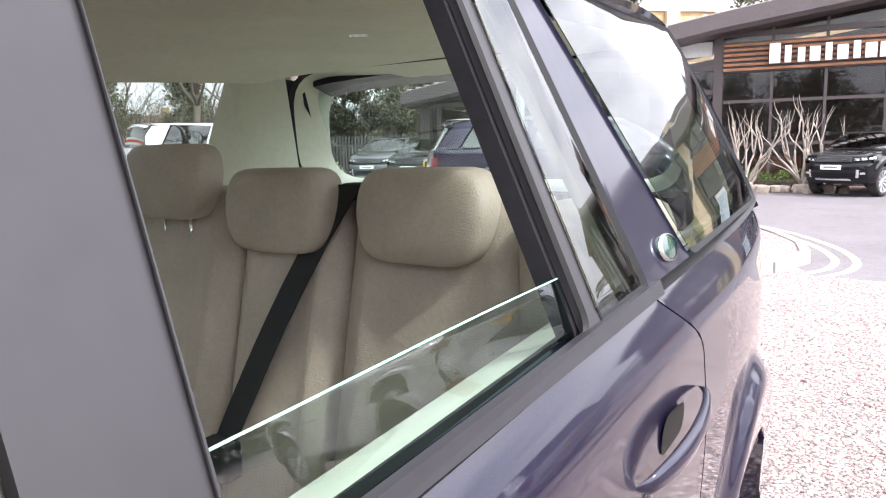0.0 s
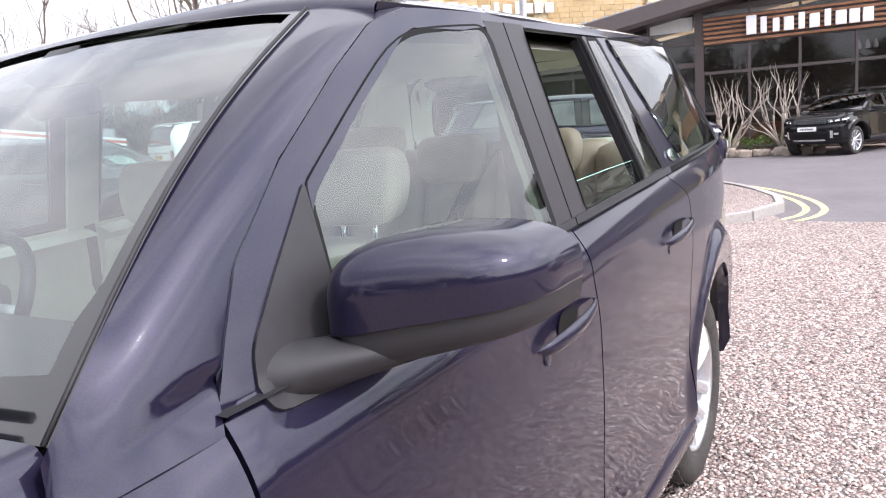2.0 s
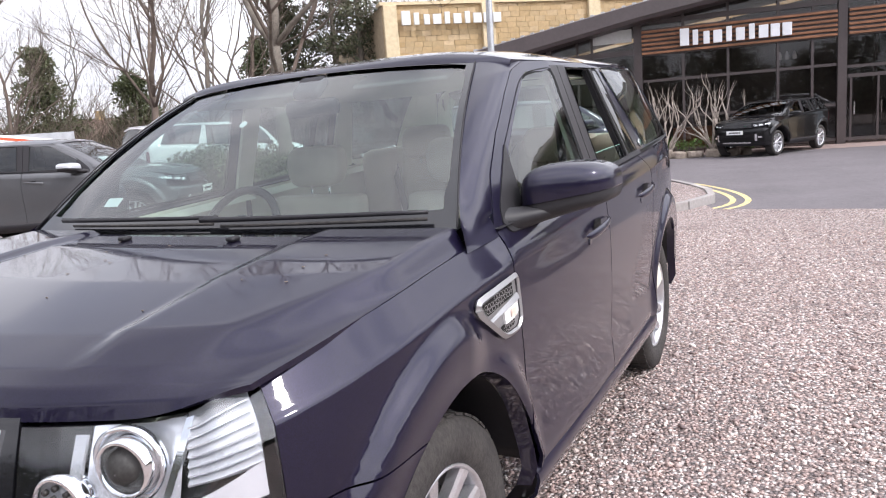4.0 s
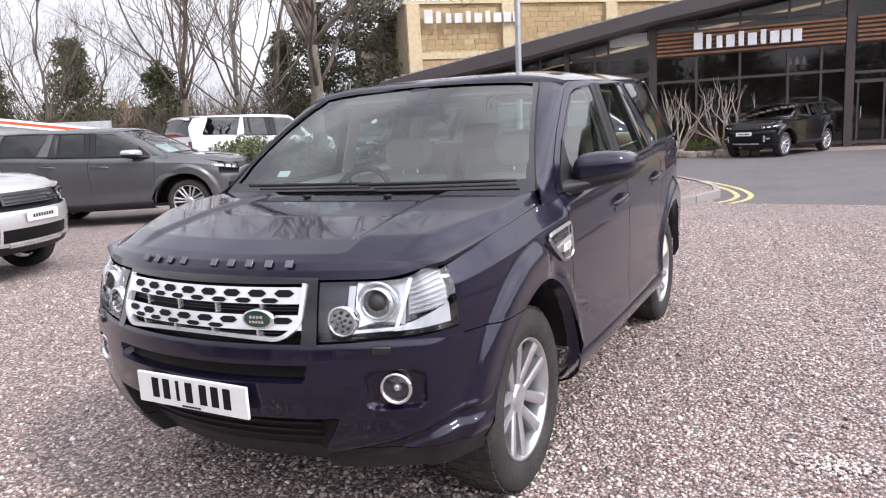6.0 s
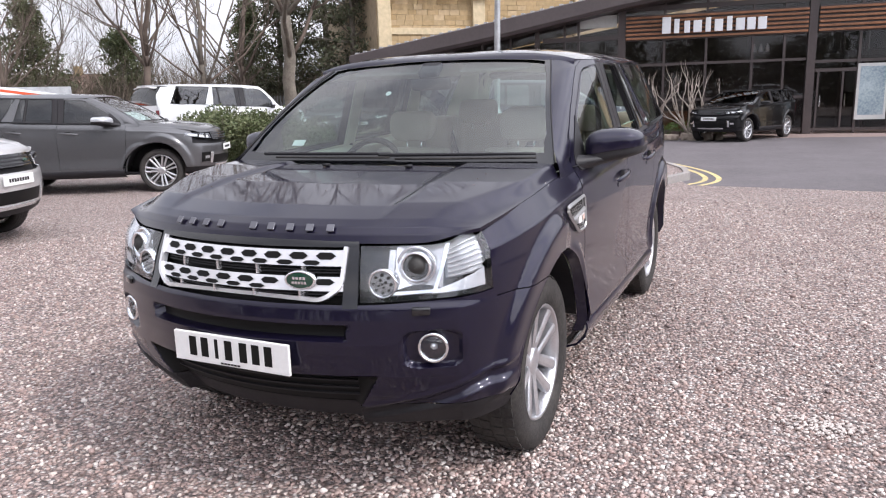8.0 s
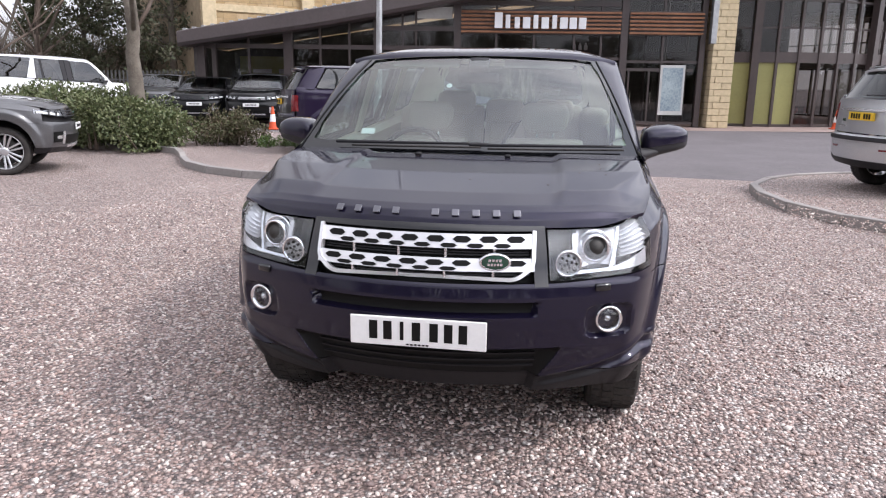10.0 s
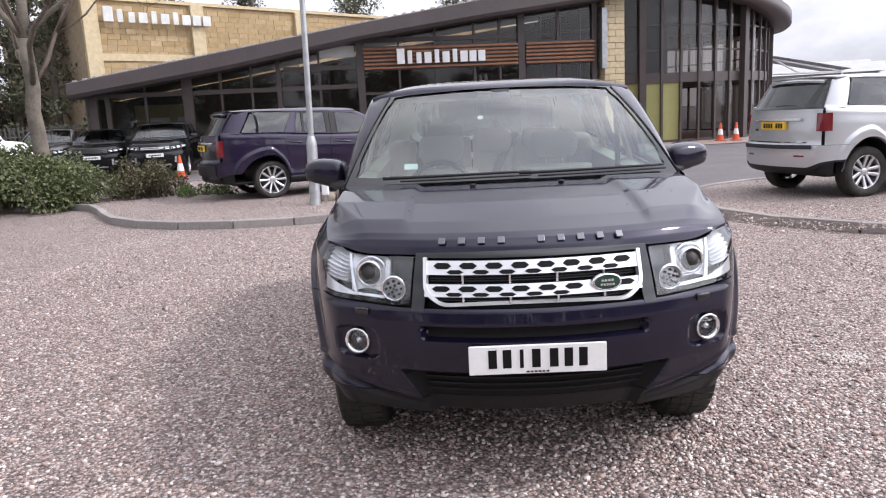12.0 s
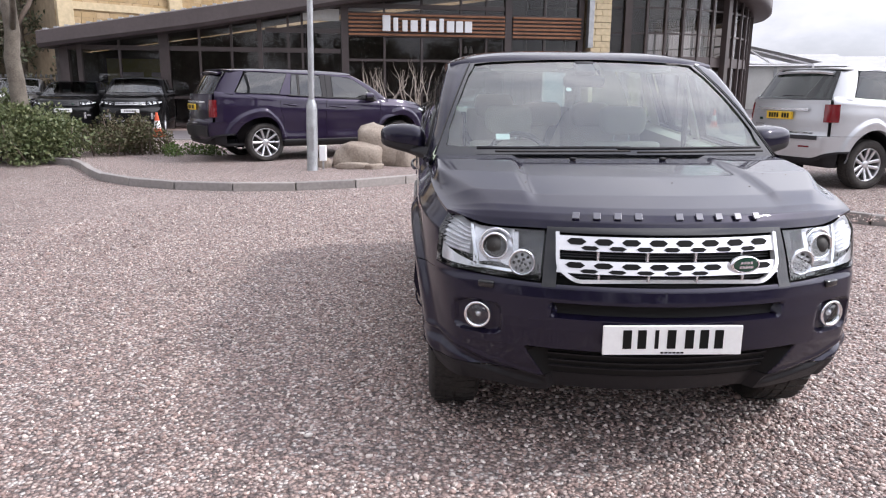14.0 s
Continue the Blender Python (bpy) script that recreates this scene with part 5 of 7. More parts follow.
def rear_navy(root, body_mat, detail):
    """Upright tail lamps, plate over a bright bar, two-tone bumper."""
    for sd in (1, -1):
        def tl(u, v):
            s = lerp(s_at_y(2.02), s_at_y(2.19), u)
            p = skin(s, lerp(0.965, 1.215, v), 0.006)
            return (p[0] * sd, p[1], p[2])
        t = mesh("tail_lamp", *grid(tl, 8, 8), M_RED, root, "red and clear tail lamp cluster", thick=0.02)
        for v0, v1, m in ((0.10, 0.36, M_BRIGHT), (0.62, 0.86, M_BRIGHT)):
            mesh("lamp_cell", *grid(lambda u, v: (lambda p: (p[0] * 1.003, p[1] + 0.003, p[2]))(tl(lerp(0.25, 0.75, u), lerp(v0, v1, v))), 4, 4), M_DARKMETAL if v0 > 0.5 else M_RED, t)
        mesh("reflector", *quad_on(on_rear, sd * 0.44, sd * 0.60, 0.60, 0.625, 3, 1, 0.006), M_RED, root, "red bumper reflector", thick=0.01)
    yb = on_rear(0, 1.02)[1]
    pl = mesh("number_plate", *box(-0.26, yb - 0.01, 0.99, 0.26, yb + 0.022, 1.10, 0.003), M_PLATEY, root, "yellow rear number plate", smooth=False)
    text_bars(8, 0.43, 0.07, 0.002, pose(0, yb + 0.023, 1.045, 0, 0, 180), pl, M_INK_SHADE, "bar", gaps=(4,))
    mesh("tailgate_bar", *quad_on(on_rear, -0.52, 0.52, 1.115, 1.150, 10, 2, 0.018), M_BRIGHT, root, "bright tailgate handle bar", thick=0.03)
    mesh("tailgate_lip", *quad_on(on_rear, -0.62, 0.62, 0.80, 0.815, 10, 1, 0.008), M_CHROME, root, thick=0.01)
    mesh("bumper_step", *quad_on(on_rear, -0.70, 0.70, 0.715, 0.768, 12, 2, 0.012), M_SATIN, root, "black bumper top", thick=0.02)
    mesh("badge_plate", *quad_on(on_rear, 0.40, 0.48, 0.965, 1.0, 3, 2, 0.006), M_GREEN, root, thick=0.006)
    text_bars(10, 0.26, 0.022, 0.003, pose(0.40, on_rear(0.40, 0.90)[1] + 0.004, 0.90, 0, 0, 180), root, M_BRIGHT, "letter_mark")
    mesh("rear_wiper", *tube([(0.02, 2.24, 1.33), (-0.12, 2.235, 1.335), (-0.38, 2.215, 1.33)], 0.010, 6, 0.6), M_SATIN, root)


def front_sport(root, body_mat, detail):
    """Slim swept lamps, dark mesh grille, wide lower intake."""
    mesh("grille", *quad_on(on_front, -0.47, 0.47, 0.86, 1.0, 16, 3, 0.006), M_GLOSSBLK, root, "black mesh grille", thick=0.02)
    for z in (0.885, 0.925, 0.965):
        mesh("grille_slat", *quad_on(on_front, -0.43, 0.43, z - 0.008, z + 0.008, 14, 1, 0.012), M_SATIN, root, thick=0.01)
    mesh("badge", *moved(lathe([(0.045, 0.0), (0.04, -0.008), (0.001, -0.01)], 20, "y"), pose(0.28, on_front(0.28, 0.92)[1] - 0.02, 0.92) @ Matrix.Diagonal((1, 1, 0.5, 1))), M_GREEN, root)
    mesh("lower_grille", *quad_on(on_front, -0.52, 0.52, 0.46, 0.60, 14, 3, 0.004), M_INK_SHADE, root, "black lower intake", thick=0.008)
    mesh("skid_plate", *quad_on(on_front, -0.45, 0.45, 0.40, 0.44, 12, 2, 0.018), M_BRIGHT, root, thick=0.015)
    pl = mesh("dealer_plate", *moved(box(-0.26, -0.006, -0.055, 0.26, 0.006, 0.055, 0.003), pose(0, on_front(0, 0.72)[1] - 0.014, 0.72)), M_PLATEW, root, "white dealer show plate", smooth=False)
    text_bars(8, 0.36, 0.04, 0.002, pose(0, on_front(0, 0.72)[1] - 0.02, 0.72), pl, M_SATIN, "bar")
    for sd in (1, -1):
        def lp(u, v, lift):
            s = lerp(s_front(0.50), s_at_y(-1.66), u)
            p = skin(s, lerp(lerp(0.885, 0.950, u ** 1.4), lerp(0.972, 1.005, u), v), lift)
            return (p[0] * sd, p[1], p[2])
        hl = mesh("headlamp", *grid(lambda u, v: lp(u, v, 0.0), 12, 5), M_GLOSSBLK, root, "slim bright headlamp")
        mesh("reflector", *grid(lambda u, v: lp(lerp(0.12, 0.92, u), lerp(0.10, 0.55, v) + 0.15 * u, 0.003), 10, 2), M_CLEARL, hl, "bright lamp strip")
        mesh("lens", *grid(lambda u, v: lp(u, v, 0.006), 12, 5), M_LENS, hl)
        for u in (0.25, 0.55):
            c = lp(u, 0.5, 0.004)
            mesh("projector", *moved(lathe([(0.042, 0.0), (0.038, -0.006), (0.02, -0.012), (0.001, -0.014)], 18, "y"), pose(*c)), M_GLOSSBLK, hl)
        mesh("fog_intake", *quad_on(on_front, sd * 0.60, sd * 0.79, 0.50, 0.66, 5, 4, 0.004), M_INK_SHADE, root, "dark corner intake", thick=0.01)
        mesh("intake_blade", *quad_on(on_front, sd * 0.56, sd * 0.62, 0.47, 0.66, 2, 4, 0.014), M_BRIGHT, root, thick=0.01)
        mesh("fog_lamp", *quad_on(on_front, sd * 0.64, sd * 0.74, 0.55, 0.60, 3, 2, 0.012), M_CHROME, root, thick=0.01)


def front_box(root, body_mat, detail):
    """Tall bright grille and square lamps."""
    front_sport(root, body_mat, False)
    for z in (0.905, 0.945):
        mesh("grille_slat", *quad_on(on_front, -0.44, 0.44, z - 0.010, z + 0.010, 14, 1, 0.018), M_BRIGHT, root, "bright slat", thick=0.01)


def front_plain(root, body_mat, detail):
    front_sport(root, body_mat, False)


def rear_rover(root, body_mat, detail):
    """Vertical lamps, wide bright finisher, dark lower bumper, yellow plate."""
    for sd in (1, -1):
        def tl(u, v):
            s = lerp(s_at_y(2.06), s_at_y(2.19), u)
            p = skin(s, lerp(0.86, 1.17, v), 0.006)
            return (p[0] * sd, p[1], p[2])
        mesh("tail_lamp", *grid(tl, 6, 6), M_RED, root, "red tail lamp", thick=0.02)
    yb = on_rear(0, 1.0)[1]
    pl = mesh("number_plate", *box(-0.26, yb - 0.01, 0.98, 0.26, yb + 0.02, 1.09, 0.003), M_PLATEY, root, "yellow rear number plate", smooth=False)
    text_bars(8, 0.43, 0.07, 0.002, pose(0, yb + 0.021, 1.035, 0, 0, 180), pl, M_INK_SHADE, "bar", gaps=(4,))
    mesh("tailgate_bar", *quad_on(on_rear, -0.62, 0.62, 1.115, 1.145, 10, 2, 0.014), M_BRIGHT, root, thick=0.02)
    mesh("bumper_step", *quad_on(on_rear, -0.72, 0.72, 0.50, 0.70, 12, 3, 0.006), M_SATIN, root, thick=0.02)


FRONTS = {"navy": front_navy, "sport": front_sport, "box": front_box, "plain": front_plain}
REARS = {"navy": rear_navy, "rover": rear_rover, "plain": rear_rover}


# ---- ground ----
def slab(name, poly, z, material, label, category, kind="structure"):
    vs = [(x, y, z) for x, y in poly]
    return tagged(mesh(name, vs, [tuple(range(len(vs)))], material, smooth=False), label, category, kind=kind)


def smooth_line(pts, step):
    """Points every step metres along a Catmull-Rom line."""
    p = [Vector(q) for q in pts]
    dense = []
    for i in range(len(p) - 1):
        a, b, c, d = p[max(0, i - 1)], p[i], p[i + 1], p[min(len(p) - 1, i + 2)]
        for k in range(20):
            t = k / 20
            dense.append(0.5 * (2 * b + (c - a) * t + (2 * a - 5 * b + 4 * c - d) * t * t + (3 * b - a - 3 * c + d) * t ** 3))
    dense.append(p[-1])
    s = np.r_[0, np.cumsum([(dense[i + 1] - dense[i]).length for i in range(len(dense) - 1)])]
    n = max(1, round(s[-1] / step))
    return [Vector((float(np.interp(q, s, [v.x for v in dense])), float(np.interp(q, s, [v.y for v in dense])))) for q in np.linspace(0, s[-1], n + 1)]


slab("ground", [(-500, -300), (500, -300), (500, 700), (-500, 700)], -0.03, M_ASPHALT, "dark tarmac reaching far off", "ground")
slab("road", [(-22, 9.5), (-9, 12), (-1.5, 8.4), (-0.9, 8.22), (2.3, 7.9), (40, 5.0), (40, 23.0), (12, 23.0), (-24, 20.6)], -0.012, M_ASPHALT, "worn grey asphalt road with a soft edge", "road")
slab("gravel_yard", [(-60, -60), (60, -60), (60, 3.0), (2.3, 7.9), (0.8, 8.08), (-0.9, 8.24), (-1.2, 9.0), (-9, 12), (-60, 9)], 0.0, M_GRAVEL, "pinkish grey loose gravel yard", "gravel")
ISLE_L = [(-14.5, 11.6), (-11.5, 9.9), (-9.4, 9.75), (-8.5, 8.85), (-7.5, 7.30), (-6.45, 6.40), (-5.35, 6.05), (-4.4, 6.05), (-3.5, 6.25), (-2.4, 6.98), (-1.55, 7.85), (-1.12, 8.65), (-1.08, 9.5), (-1.5, 10.7), (-2.4, 12.2), (-3.9, 13.6), (-6.5, 14.6), (-9.5, 15.0), (-14.5, 15.2)]
ISLE_R = [(17.0, 0.6), (9.0, 1.55), (5.5, 2.45), (3.9, 2.95), (3.15, 3.28), (2.62, 3.72), (2.25, 4.25), (2.0, 4.95), (1.9, 5.7), (1.95, 6.5), (2.35, 7.4), (3.3, 8.3), (5.5, 9.2), (9.0, 10.0), (17.0, 10.8)]
for nm, line in (("gravel_island", ISLE_L), ("gravel_island_east", ISLE_R)):
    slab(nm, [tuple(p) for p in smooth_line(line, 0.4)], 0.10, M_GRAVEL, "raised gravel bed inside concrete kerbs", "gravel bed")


def kerb(name, line, label):
    """A run of concrete kerb stones, each its own piece."""
    root = thing(name, label, "kerb", kind="structure")
    pts = smooth_line(line, 0.9)
    for a, b in zip(pts, pts[1:]):
        d = (b - a)
        ang = math.degrees(math.atan2(d.y, d.x))
        m = pose(a.x, a.y, 0, 0, 0, ang) @ pose(0, 0, random.uniform(-0.006, 0.004), random.uniform(-0.8, 0.8), random.uniform(-0.3, 0.3), 0)
        mesh("kerb_stone", *moved(box(0.004, -0.055, -0.1, d.length - 0.004, 0.06, 0.125, 0.012), m), M_KERB, root, smooth=False)
    return root


kerb("kerb", ISLE_L[1:], "weathered concrete kerb round the gravel bed")
kerb("kerb_east", ISLE_R, "weathered concrete kerb round the eastern gravel bed")


def painted_line(name, pts, off, label):
    line = smooth_line(pts, 0.25)
    vs, fs = [], []
    for i, p in enumerate(line):
        d = (line[min(i + 1, len(line) - 1)] - line[max(0, i - 1)]).normalized()
        n = Vector((d.y, -d.x))
        for o in (off - 0.045, off + 0.045):
            q = p + n * o
            vs.append((q.x, q.y, -0.008))
        if i:
            fs.append((2 * i - 2, 2 * i - 1, 2 * i + 1, 2 * i))
    return tagged(mesh(name, vs, fs, M_YELLOW, smooth=False), label, "road marking", kind="structure")


YL = [(-1.25, 8.33), (-1.0, 8.75), (-0.98, 9.5), (-1.4, 10.75), (-2.3, 12.25), (-3.8, 13.75), (-6.5, 14.75), (-10.0, 15.2)]
painted_line("yellow_line", YL, 0.20, "faded yellow no-parking line along the kerb")
painted_line("yellow_line_outer", YL, 0.42, "faded yellow no-parking line along the kerb")


def gravel_stones():
    """Loose stones that can be told apart near the walk."""
    rng = np.random.default_rng(5)
    bm = bmesh.new()
    bmesh.ops.create_icosphere(bm, subdivisions=1, radius=1)
    bm.verts.index_update()
    base = np.array([v.co[:] for v in bm.verts])
    tri = np.array([[v.index for v in f.verts] for f in bm.faces])
    bm.free()
    n = 88000
    r = 8.0 * np.sqrt(rng.random(n)) ** 1.3
    a = rng.random(n) * 2 * np.pi
    x, y = -0.6 + r * np.cos(a) * 0.9, -1.6 + r * np.sin(a)
    isle = ((x < -1.0) & (y > 6.1 + 0.09 * (x + 4.9) ** 2)) | ((x > 1.8) & (y > 3.0)) | (y > 7.9)
    z = np.where(isle, 0.10, 0.0)
    size = rng.uniform(0.0045, 0.0118, n) * np.where(rng.random(n) > 0.97, 1.6, 1.0)
    sc = np.c_[size * rng.uniform(0.7, 1.5, n), size * rng.uniform(0.7, 1.2, n), size * rng.uniform(0.5, 0.9, n)]
    ang = rng.random(n) * 2 * np.pi
    jit = rng.uniform(0.72, 1.25, (n, len(base), 1))
    v = base[None] * jit * sc[:, None]
    c, s = np.cos(ang)[:, None], np.sin(ang)[:, None]
    vx, vy = v[:, :, 0] * c - v[:, :, 1] * s, v[:, :, 0] * s + v[:, :, 1] * c
    tilt = rng.uniform(-0.6, 0.6, n)[:, None]
    vz = v[:, :, 2] + vx * np.sin(tilt) * 0.6
    V = np.stack([vx + x[:, None], vy + y[:, None], vz + (z + size * 0.35)[:, None]], -1).reshape(-1, 3)
    F = (tri[None] + (np.arange(n) * len(base))[:, None, None]).reshape(-1, 3)
    me = bpy.data.meshes.new("gravel_stones")
    me.vertices.add(len(V))
    me.vertices.foreach_set("co", V.ravel())
    me.loops.add(F.size)
    me.loops.foreach_set("vertex_index", F.ravel().astype(np.int32))
    me.polygons.add(len(F))
    me.polygons.foreach_set("loop_start", np.arange(0, F.size, 3, dtype=np.int32))
    me.update(calc_edges=True)
    me.materials.append(M_PEBBLE)
    return tagged(new("gravel_stones", me), "loose pink, white and grey gravel stones", "gravel", kind="stuff")


gravel_stones()
_r = np.random.default_rng(15)
_pale = []
for _ in range(190):
    _x, _y = _r.normal() * 0.095, _r.normal() * 0.06
    _s = _r.uniform(0.004, 0.010)
    _pale.append(moved(box(-_s, -_s * 0.7, -_s * 0.5, _s, _s * 0.7, _s * 0.5, _s * 0.25), pose(0.68 + _x, -0.645 + _y, 0.010, _r.uniform(-25, 25), _r.uniform(-25, 25), _r.uniform(0, 180))))
tagged(mesh("pale_gravel_patch", *join(*_pale), mat("broken_stone", (0.54, 0.48, 0.45), 0.9, vary=0.2, scale=30)), "scatter of broken white stone on the gravel", "gravel", kind="stuff")

# ---- the navy car ----
CAR_AT = pose(-1.293, 0, 0)
navy = vehicle("navy_car", "dark navy blue off-road car on gravel, rear window half open", CAR_AT, M_NAVY, front="navy", rear="navy", sill=M_NAVY, group="")
NOSE[0] = True


# ---- showroom ----
TH = 9.0
BLD = pose(4.9, 24.5, 0, 0, 0, TH)      # x runs along the front to the east, y into the building


def bbox(name, x0, y0, z0, x1, y1, z1, material, parent=None, label="", bev=0.0, smooth=False):
    ob = mesh(name, *box(x0, y0, z0, x1, y1, z1, bev), material, parent, label, smooth=smooth)
    return ob


def eave_z(u):
    return float(np.interp(u, (-20.2, -15.1, -10.05, -5.3, -0.8, 2.5), (2.72, 3.47, 4.38, 5.03, 5.55, 5.9)))


def eave_top(u):
    return float(np.interp(u, (-20.2, -15.1, -10.05, -5.3, -0.8, 2.5), (3.22, 4.07, 4.92, 5.66, 6.2, 6.55)))


shop = thing("showroom", "long glazed car showroom with a rising brown roof edge", "showroom", BLD)
# roof edge and roof deck
US = np.linspace(-20.2, 0.6, 40)
vs, fs = [], []
for u in US:
    vs += [(u, -1.0, eave_z(u)), (u, -1.1, eave_z(u) + 0.12), (u, -1.1, eave_top(u)), (u, -0.95, eave_top(u) + 0.05), (u, 4.6, eave_top(u) + 0.4), (u, 4.6, eave_z(u) + 0.1), (u, -0.2, eave_z(u))]
for i in range(len(US) - 1):
    for k in range(7):
        a, b = i * 7 + k, i * 7 + (k + 1) % 7
        fs.append((a, a + 7, b + 7, b))
fs += [tuple(range(7)), tuple(range(len(vs) - 7, len(vs)))[::-1]]
mesh("roof", vs, fs, M_FASCIA, shop, "brown metal roof edge rising to the east", smooth=False)
for i in range(60):
    u = -20.0 + i * 0.34
    mesh("roof_clip", *box(u, -1.0, eave_top(u) + 0.03, u + 0.12, -0.7, eave_top(u) + 0.10), M_ROOFMETAL, shop, smooth=False)
# frame: posts, mullions and transoms
for u, w in ((-19.7, 0.28), (-19.2, 0.16), (-16.4, 0.34), (-13.1, 0.16), (-10.06, 0.26), (-3.86, 0.26), (-0.95, 0.2)):
    bbox("post", u - w / 2, -0.14, 0, u + w / 2, 0.1, eave_z(u) + 0.1, M_MULL, shop, "dark brown steel post")
for u in (-17.9, -15.2, -14.1, -12.1, -11.6, -8.6, -7.2, -5.7, -4.7, -2.4):
    bbox("mullion", u - 0.04, -0.07, 0, u + 0.04, 0.06, eave_z(u) + 0.05, M_MULL, shop)
for u0, u1, z in ((-19.6, -10.2, 2.72), (-16.2, -10.2, 1.05), (-10.0, -4.0, 2.45), (-10.0, -4.0, 1.2), (-3.8, -1.0, 2.35), (-16.2, -10.2, 0.1), (-10.0, -4.0, 4.35), (-10.0, -1, 0.1), (-12.9, -10.2, 3.42)):
    bbox("transom", u0, -0.06, z, u1, 0.05, z + (0.16 if z > 2.6 else 0.09), M_MULL, shop)
# panes
edges = [-19.55, -17.9, -16.55, -15.2, -14.1, -13.1, -12.1, -11.6, -10.1, -8.6, -7.2, -5.7, -4.7, -3.9, -2.4, -1.0]
for a, b in zip(edges, edges[1:]):
    vs = [(a + 0.03, 0, 0.05), (b - 0.03, 0, 0.05), (b - 0.03, 0, eave_z(b)), (a + 0.03, 0, eave_z(a))]
    mesh("pane", vs, [(0, 1, 2, 3)], M_SHOPGLASS, shop, "dark reflecting showroom glass", smooth=False)
# inside: floor, back wall, ceiling, walls, furniture blocks
bbox("inner_floor", -20, 0.1, -0.02, 0, 9, 0.02, M_BLOCKPAVE, shop)
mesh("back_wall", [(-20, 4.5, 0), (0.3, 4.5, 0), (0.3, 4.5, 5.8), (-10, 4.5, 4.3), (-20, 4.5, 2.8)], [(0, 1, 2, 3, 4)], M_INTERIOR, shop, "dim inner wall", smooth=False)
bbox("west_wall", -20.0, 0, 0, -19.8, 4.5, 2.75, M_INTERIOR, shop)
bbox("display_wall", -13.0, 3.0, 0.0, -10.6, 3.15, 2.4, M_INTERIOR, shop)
bbox("west_display", -18.9, 2.2, 0.0, -16.8, 2.4, 2.5, M_YPANEL, shop, "dull yellow inner wall")
for u, z0, z1, w in ((-18.35, 0.95, 2.0, 0.75), (-17.3, 0.95, 2.0, 0.55)):
    bbox("poster", u, 2.1, z0, u + w, 2.16, z1, M_WHITEWALL, shop, "pale wall poster")
bbox("high_pane", -11.55, -0.02, 3.86, -10.25, -0.005, 4.28, M_WHITEWALL, shop, "pale clerestory pane")
for u, y in ((-9.0, 3.0), (-6.5, 4.5)):
    bbox("desk", u, y, 0.0, u + 1.4, y + 0.7, 0.78, M_WOODSLAT, shop, "reception desk", 0.02)
for i in range(3):
    mesh("pendant_lamp", *moved(lathe([(0.02, 0.25), (0.07, 0.12), (0.075, 0.0), (0.06, -0.02)], 12, "z"), pose(-5.55 + 0.22 * i, 0.8, 2.85)), M_SIGNW, shop, "small white hanging lamp")
# entrance: doors and a poster stand
for u in (-3.62, -2.86):
    bbox("door_leaf", u, -0.05, 0.05, u + 0.06, 0.02, 2.05, M_MULL, shop)
    bbox("door_pull", u + 0.10, -0.10, 0.9, u + 0.13, -0.06, 1.3, M_CHROME, shop)
bbox("door_head", -3.7, -0.06, 2.05, -1.2, 0.03, 2.16, M_MULL, shop)
bbox("poster_frame", -2.42, -0.12, 0.45, -1.50, -0.08, 2.28, M_WHITEWALL, shop, "framed pale blue poster by the doors")
bbox("poster_sheet", -2.34, -0.13, 0.60, -1.58, -0.115, 2.18, mat("poster_print", (0.16, 0.22, 0.27), 0.4, vary=0.9, scale=1.6, color2=(0.42, 0.50, 0.52)), shop)
# timber slats and the white sign marks
for u0, u1 in ((-9.92, -4.02), (-3.70, -0.98)):
    bbox("slat_board", u0, -0.12, 3.33, u1, -0.06, 4.2, M_MULL, shop)
    for i in range(6):
        bbox("slat", u0, -0.22, 3.37 + 0.14 * i, u1, -0.12, 3.37 + 0.14 * i + 0.075, M_WOODSLAT, shop, "reddish cedar slat", 0.008)


def sign_marks(name, u0, u1, zc, h, y, material, parent, label):
    """Plain white blocks where the name stands: capital first, then nine lower marks, of uneven height."""
    pitch = (u1 - u0) / 10
    tall = (1.0, 0.86, 0.72, 0.72, 0.86, 0.72, 0.86, 0.72, 0.72, 0.72)
    wide = (0.92, 0.55, 0.60, 0.86, 0.55, 0.86, 0.55, 0.90, 0.86, 0.88)
    for i in range(10):
        c = u0 + pitch * (i + 0.5)
        w = pitch * wide[i] * 0.46
        z0 = zc - h / 2
        m = bbox(name, c - w, y, z0, c + w, y + 0.10, z0 + h * tall[i], material, parent, label, 0.02)


sign_marks("sign_block", -8.72, -5.30, 3.80, 0.56, -0.36, M_SIGNW, shop, "white sign block on the slats")
# stone column with its grey plate
col = thing("stone_column", "square column of rough cream sandstone blocks", "column", BLD)
bbox("core", -0.62, -0.42, 0, 0.10, 0.42, 6.6, M_MORTAR, col)
for k in range(28):
    z = 0.01 + k * 0.235
    off = 0.16 if k % 2 else 0.42
    for x0, x1 in ((-0.66, -0.66 + off), (-0.66 + off + 0.012, 0.14)):
        j = random.uniform(-0.012, 0.012)
        bbox("stone", x0, -0.46 + j, z, x1, 0.46, z + 0.222, M_STONE, col, bev=0.012)
bbox("plate_sign", -0.80, -0.56, 3.05, -0.60, -0.30, 5.3, M_STEEL, col, "grey metal column sign", 0.01)
# round pavilion
drum = thing("round_pavilion", "round glazed two-storey pavilion with a projecting roof", "pavilion", pose(6.2, 33.6, 0))
DR = 7.75


def ang_pt(a, r, z):
    return (r * math.cos(math.radians(a)), r * math.sin(math.radians(a)), z)


